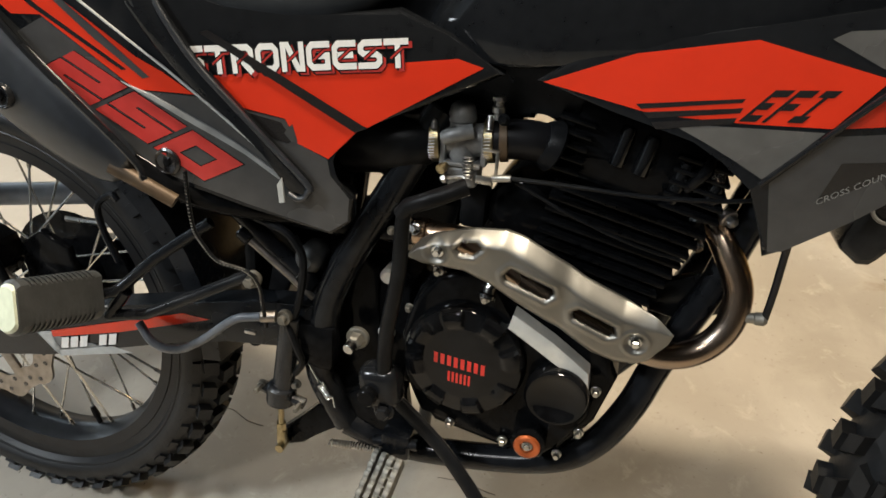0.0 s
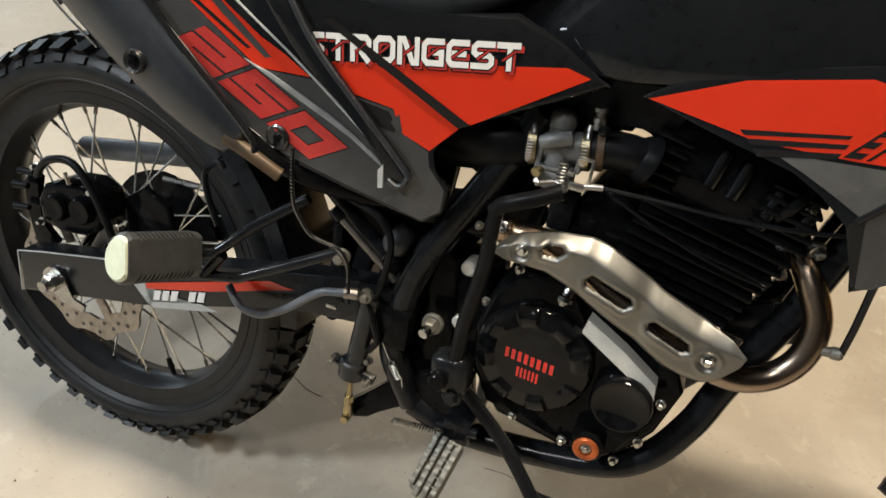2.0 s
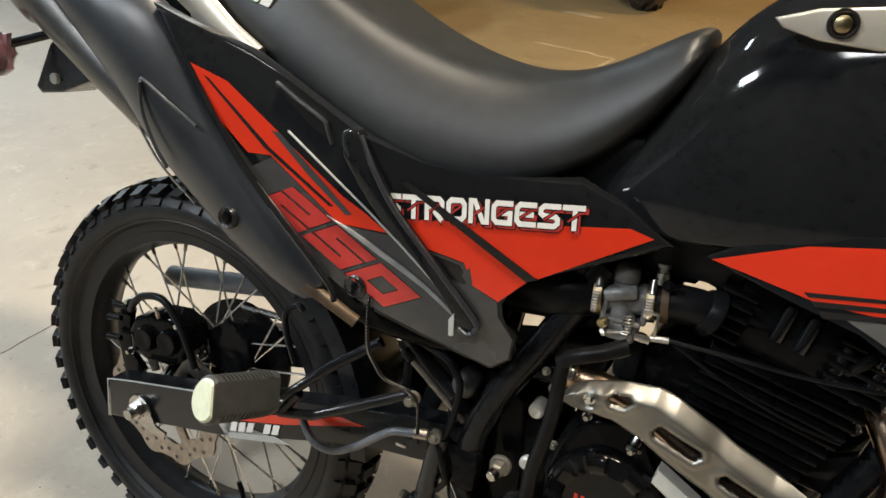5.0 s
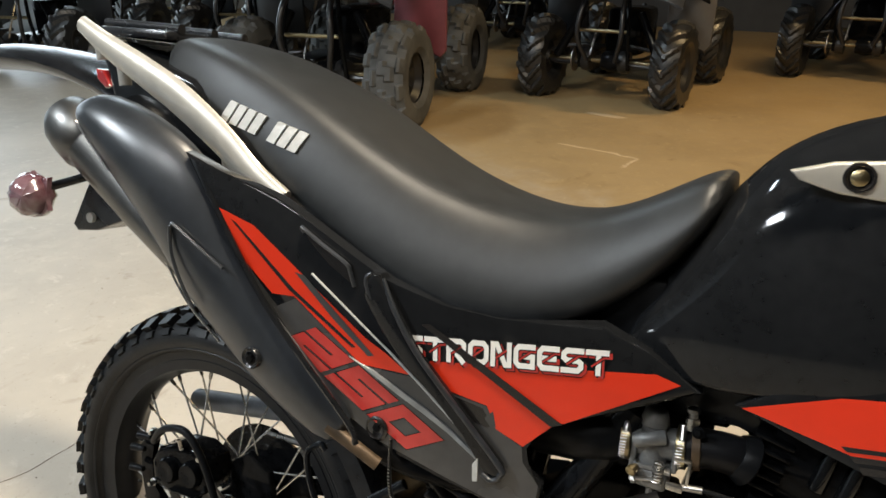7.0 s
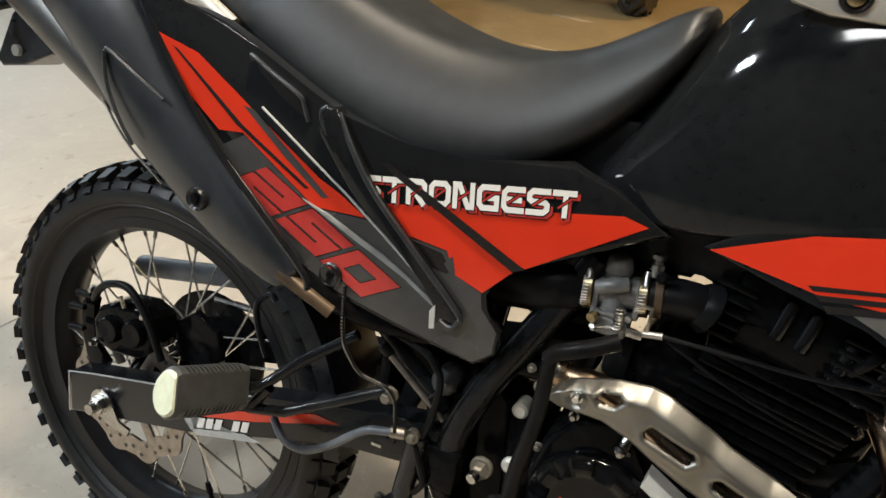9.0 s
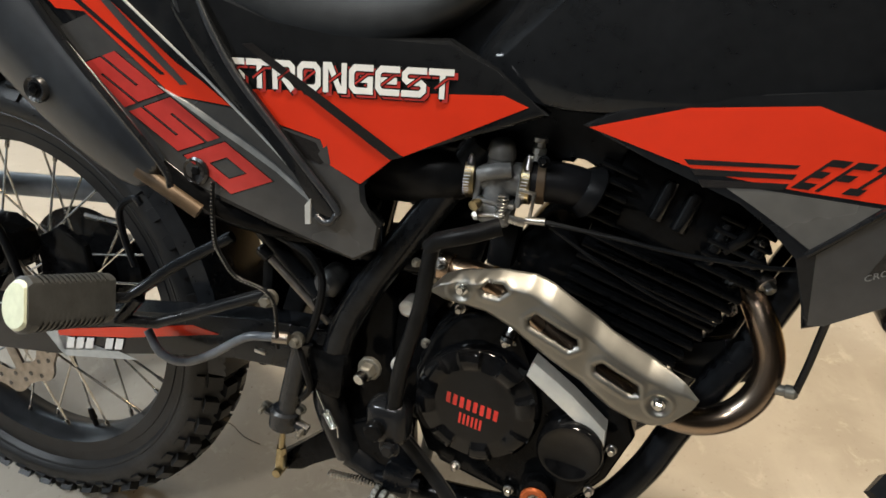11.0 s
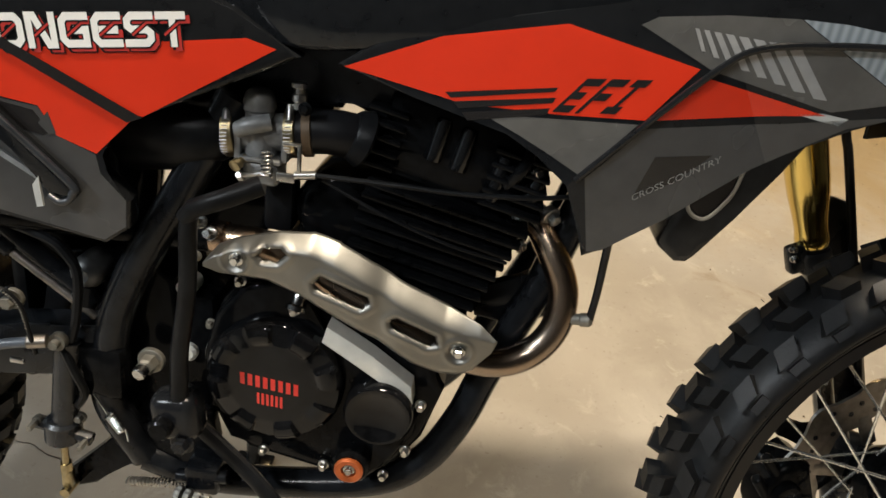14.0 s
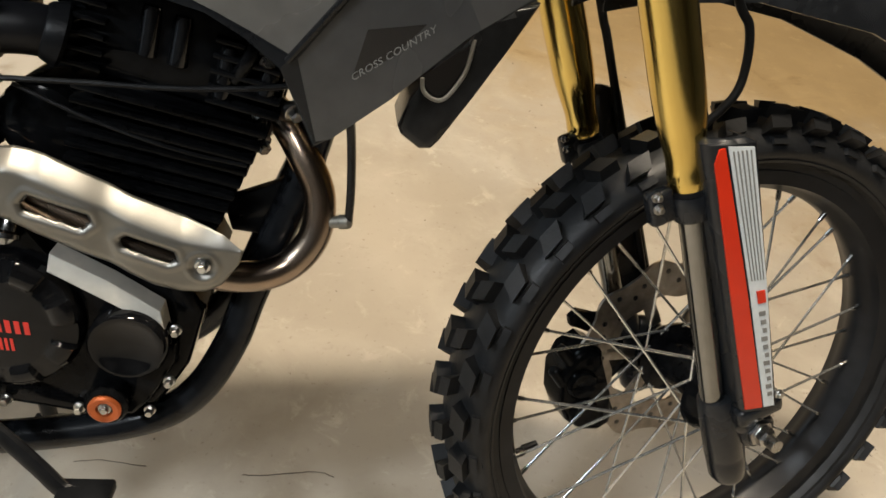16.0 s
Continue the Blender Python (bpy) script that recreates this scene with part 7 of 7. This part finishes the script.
def quad_bike(body_mat, label, flap_mat=None, knobby=False):
    """A small quad bike, nose at -y, on its four tyres at the origin; flap_mat sets its left-hand flap apart."""
    odd = flap_mat or body_mat
    q = tagged(new("quad_bike"), label, "quad bike", "parked quad bikes")
    tyre_mesh = rim_mesh_ = None
    for x, y in ((0.46, 0.0), (-0.46, 0.0), (0.45, 1.12), (-0.45, 1.12)):
        if tyre_mesh is None:
            w = part("wheel", lathe(bmesh.new(), [(0.02, -0.05), (0.05, -0.06), (0.06, -0.03), (0.11, -0.035), (0.135, -0.07), (0.14, -0.07), (0.14, 0.07), (0.135, 0.07), (0.11, 0.02), (0.05, 0.03), (0.0, 0.03)], Matrix.Rotation(radians(90), 4, "Z"), 32), BACKBLACK, q)
            t = part("tyre", quad_tyre(knobby), DUSTY if knobby else NEWTYRE, w, "dusty grey knobby tyre" if knobby else "black tyre with chevron tread", angle=25)
            t.matrix_basis = Matrix.Rotation(radians(90), 4, "Z")
            tyre_mesh, rim_mesh_ = t.data, w.data
        else:
            w, t = new("wheel", rim_mesh_), new("tyre", tyre_mesh)
            w.parent, t.parent = q, w
            t.matrix_basis = Matrix.Rotation(radians(90), 4, "Z")
        w.location = (x, y, 0.264)
    for y in (0.0, 1.12):
        part("axle", rod(bmesh.new(), (-0.42, y, 0.264), (0.42, y, 0.264), 0.016, seg=12), BRASS, q, "yellow zinc axle")
    for s in (-1, 1):
        part("suspension_arm", tube(bmesh.new(), [(s * 0.14, -0.02, 0.25), (s * 0.32, 0.0, 0.24), (s * 0.40, 0.0, 0.25)], 0.016, 8), BACKBLACK, q)
        part("suspension_arm", tube(bmesh.new(), [(s * 0.14, 0.06, 0.36), (s * 0.32, 0.03, 0.34), (s * 0.40, 0.01, 0.31)], 0.014, 8), BACKBLACK, q)
        part("shock", rod(bmesh.new(), (s * 0.36, 0.0, 0.28), (s * 0.20, 0.05, 0.58), 0.032, 0.026, 14), CAST, q)
        part("frame_tube", tube(bmesh.new(), [(s * 0.10, -0.12, 0.28), (s * 0.15, -0.18, 0.45), (s * 0.13, -0.10, 0.66), (s * 0.10, 0.25, 0.72)], 0.016, 10), BACKBLACK, q)
        part("frame_tube", tube(bmesh.new(), [(s * 0.10, -0.12, 0.28), (s * 0.16, 0.4, 0.24), (s * 0.14, 1.05, 0.28), (s * 0.14, 1.20, 0.55)], 0.016, 10), BACKBLACK, q)
        fm = bmesh.new()
        secs = []
        for k in range(7):
            a = radians(20 + k * 24)
            c = Vector((s * 0.44, -math.cos(a) * 0.36, 0.58 + math.sin(a) * 0.30))
            secs.append([c + Vector((dx * s, 0, dz)) for dx, dz in ((-0.20, 0.05), (0.0, 0.02), (0.12, -0.03), (0.12, -0.045), (0.0, 0.005), (-0.20, 0.03))])
        part("fender", loft(fm, secs), body_mat, q)
        fm = bmesh.new()
        secs = []
        for k in range(7):
            a = radians(15 + k * 24)
            c = Vector((s * 0.42, 1.12 - math.cos(a) * 0.40, 0.58 + math.sin(a) * 0.32))
            secs.append([c + Vector((dx * s, 0, dz)) for dx, dz in ((-0.22, 0.05), (0.0, 0.02), (0.14, -0.03), (0.14, -0.045), (0.0, 0.005), (-0.22, 0.03))])
        part("fender", loft(fm, secs), body_mat, q)
    part("differential", lathe(bmesh.new(), [(0.0, -0.08), (0.06, -0.07), (0.075, 0), (0.06, 0.07), (0.0, 0.08)], pose(0.05, 0.0, 0.264) @ Matrix.Rotation(radians(90), 4, "Z"), 24), CAST, q)
    part("brake_disc", lathe(bmesh.new(), [(0.03, -0.004), (0.085, -0.004), (0.085, 0.004), (0.03, 0.004)], pose(-0.22, 0.0, 0.264) @ Matrix.Rotation(radians(90), 4, "Z"), 28), DISC, q)
    for s in (-1, 1):
        part("mud_flap", plate(bmesh.new(), [(s * 0.28, 0.42), (s * 0.30, 0.78), (s * 0.58, 0.80), (s * 0.60, 0.62), (s * 0.595, 0.36), (s * 0.56, 0.32), (s * 0.44, 0.38)][::s], (0.34, 0), 0.02, 0.006), odd if s > 0 else body_mat, q)
        part("axle_hub", lathe(bmesh.new(), [(0.02, -0.03), (0.07, -0.03), (0.075, -0.01), (0.075, 0.01), (0.07, 0.03), (0.02, 0.03)], pose(s * 0.13, 0.0, 0.264) @ Matrix.Rotation(radians(90), 4, "Z"), 24), BACKBLACK, q)
        part("frame_tube", tube(bmesh.new(), [(s * 0.17, -0.05, 0.22), (s * 0.17, -0.10, 0.45), (s * 0.14, -0.06, 0.75)], 0.014, 8), CAST, q)
    part("cross_tube", tube(bmesh.new(), [(-0.16, -0.10, 0.47), (0.16, -0.10, 0.47)], 0.012, 8), BRASS, q)
    part("chain", tube(bmesh.new(), [(-0.10, -0.05, 0.30), (-0.09, 0.05, 0.50), (-0.08, 0.20, 0.74)], 0.009, 6), STEEL, q)
    part("engine", box(bmesh.new(), (0, 0.50, 0.42), (0.26, 0.40, 0.32), None, 0.04), CAST, q)
    nose = [(-0.26, 0.72, 0.16), (-0.16, 0.80, 0.22), (0.0, 0.86, 0.22), (0.30, 0.88, 0.17), (0.55, 0.80, 0.14)]
    bm = bmesh.new()
    loft(bm, [[Vector((w * math.sin(a), y, z + 0.085 * math.cos(a))) for a in (2 * math.pi * k / 14 for k in range(14))] for y, z, w in nose])
    soften(part("nose_cowl", bm, body_mat, q, angle=70), 1)
    bm = bmesh.new()
    loft(bm, [[Vector((w * math.sin(a), y, z + 0.06 * math.cos(a))) for a in (2 * math.pi * k / 12 for k in range(12))] for y, z, w in ((0.45, 0.72, 0.10), (0.65, 0.74, 0.14), (1.0, 0.78, 0.17), (1.30, 0.82, 0.15))])
    soften(part("seat", bm, VINYL, q, angle=70), 1)
    part("handlebar", tube(bmesh.new(), [(-0.38, 0.32, 1.00), (-0.18, 0.24, 1.02), (0, 0.22, 0.92), (0.18, 0.24, 1.02), (0.38, 0.32, 1.00)], 0.013, 8), BACKBLACK, q)
    for s in (-1, 1):
        part("headlamp", lathe(bmesh.new(), [(0.0, -0.03), (0.05, -0.02), (0.06, 0.02), (0.03, 0.06)], pose(s * 0.15, -0.20, 0.82), 20), CASTALU, q)
        part("footwell", box(bmesh.new(), (s * 0.34, 0.56, 0.26), (0.20, 0.42, 0.03), None, 0.01), BACKBLACK, q)
    return q


def parked(q, x, y, turn, size=1.14):
    q.matrix_basis = pose(x, y, 0, 0, 0, turn) @ Matrix.Scale(size, 4)
    return q


grey = parked(quad_bike(BACKBLACK, "dark quad bike with one grey flap and zinc axles", OLIVE), -0.92, 5.05, -3)
maroon = parked(quad_bike(BACKBLACK, "dark quad bike with a maroon flap and dusty tyres", PINK, True), -2.42, 3.45, 10, 1.25)
black = parked(quad_bike(BACKBLACK, "black quad bike with chunky tyres"), -4.35, 4.75, 14)
copy_thing(black, pose(0.78, 6.95, 0, 0, 0, -6))
copy_thing(black, pose(-6.0, 3.60, 0, 0, 0, 18))
copy_thing(black, pose(-2.6, 7.2, 0, 0, 0, 4))
copy_thing(black, pose(-7.6, 5.6, 0, 0, 0, 18))
copy_thing(maroon, pose(-5.2, 7.2, 0, 0, 0, 8))
copy_thing(black, pose(2.6, 6.6, 0, 0, 0, -10))

# ---------------------------------------------------------------- marks on the floor


def floor_strip(name, pts, width, mat, label, category, top=0.0012):
    """A thin ragged strip lying on the floor along points (x, y)."""
    r = random.Random(len(pts) * 7 + int(width * 1e5))
    line = glide([(x, y, 0) for x, y in pts], 6)
    bm = bmesh.new()
    lo, hi = [], []
    for i, p in enumerate(line):
        d = (line[min(i + 1, len(line) - 1)] - line[max(i - 1, 0)]).normalized()
        n = Vector((-d.y, d.x, 0))
        w = width * (0.35 + r.random())
        j = n * (r.random() - 0.5) * width * 3
        lo.append((p + j - n * w, p + j + n * w))
    rings = [[bm.verts.new(a + Vector((0, 0, 0.0002))), bm.verts.new(a + Vector((0, 0, top))), bm.verts.new(b + Vector((0, 0, top))), bm.verts.new(b + Vector((0, 0, 0.0002)))] for a, b in lo]
    for a, b in zip(rings, rings[1:]):
        for j in range(4):
            bm.faces.new((a[j], a[(j + 1) % 4], b[(j + 1) % 4], b[j]))
    return tagged(part(name, bm, mat, None, smooth=False), label, category, kind="structure")


for pts in ([(-0.83, 0.06), (-0.79, 0.15), (-0.785, 0.22), (-0.778, 0.30), (-0.76, 0.38)], [(0.145, 0.215), (0.175, 0.197), (0.205, 0.195), (0.235, 0.182), (0.27, 0.178)], [(0.60, 0.165), (0.637, 0.169), (0.70, 0.160)], [(0.838, 0.150), (0.863, 0.149), (0.944, 0.157), (0.970, 0.148)]):
    floor_strip("floor_crack", pts, 0.0005, DARKCRACK, "fine dark crack in the concrete floor", "crack")
floor_strip("paint_mark", [(-0.75, 3.62), (-0.45, 3.56), (-0.22, 3.50)], 0.012, PAPER, "faded pale paint line on the floor", "paint mark")
floor_strip("paint_mark", [(-0.22, 3.50), (-0.26, 3.38), (-0.25, 3.30)], 0.012, PAPER, "faded pale paint line on the floor", "paint mark")
bm = bmesh.new()
plate(bm, [(-0.09, 0.0), (0.07, -0.012), (0.10, 0.02), (0.02, 0.035), (-0.08, 0.03)], (0, 0), 0.012, 0.002)
scrap = tagged(part("cardboard_scrap", bm, PAPER), "curled scrap of tan cardboard on the floor", "cardboard")
scrap.matrix_world = pose(-0.74, 4.50, 0.001, -90, 0, -10) @ Matrix.Scale(1.7, 4)
rr = random.Random(3)
bm = bmesh.new()
for i in range(240):
    x, y, s = rr.uniform(-1.8, 2.6), rr.uniform(-0.5, 3.0), rr.uniform(0.0012, 0.0032)
    m = pose(x, y, s * 0.4, rr.uniform(0, 90), rr.uniform(0, 90), rr.uniform(0, 360))
    box(bm, (0, 0, 0), (s, s * rr.uniform(0.5, 1.8), s * 0.7), m)
tagged(part("grit", bm, DARKCRACK, None, smooth=False), "scattered dark grit on the concrete floor", "grit", kind="stuff")
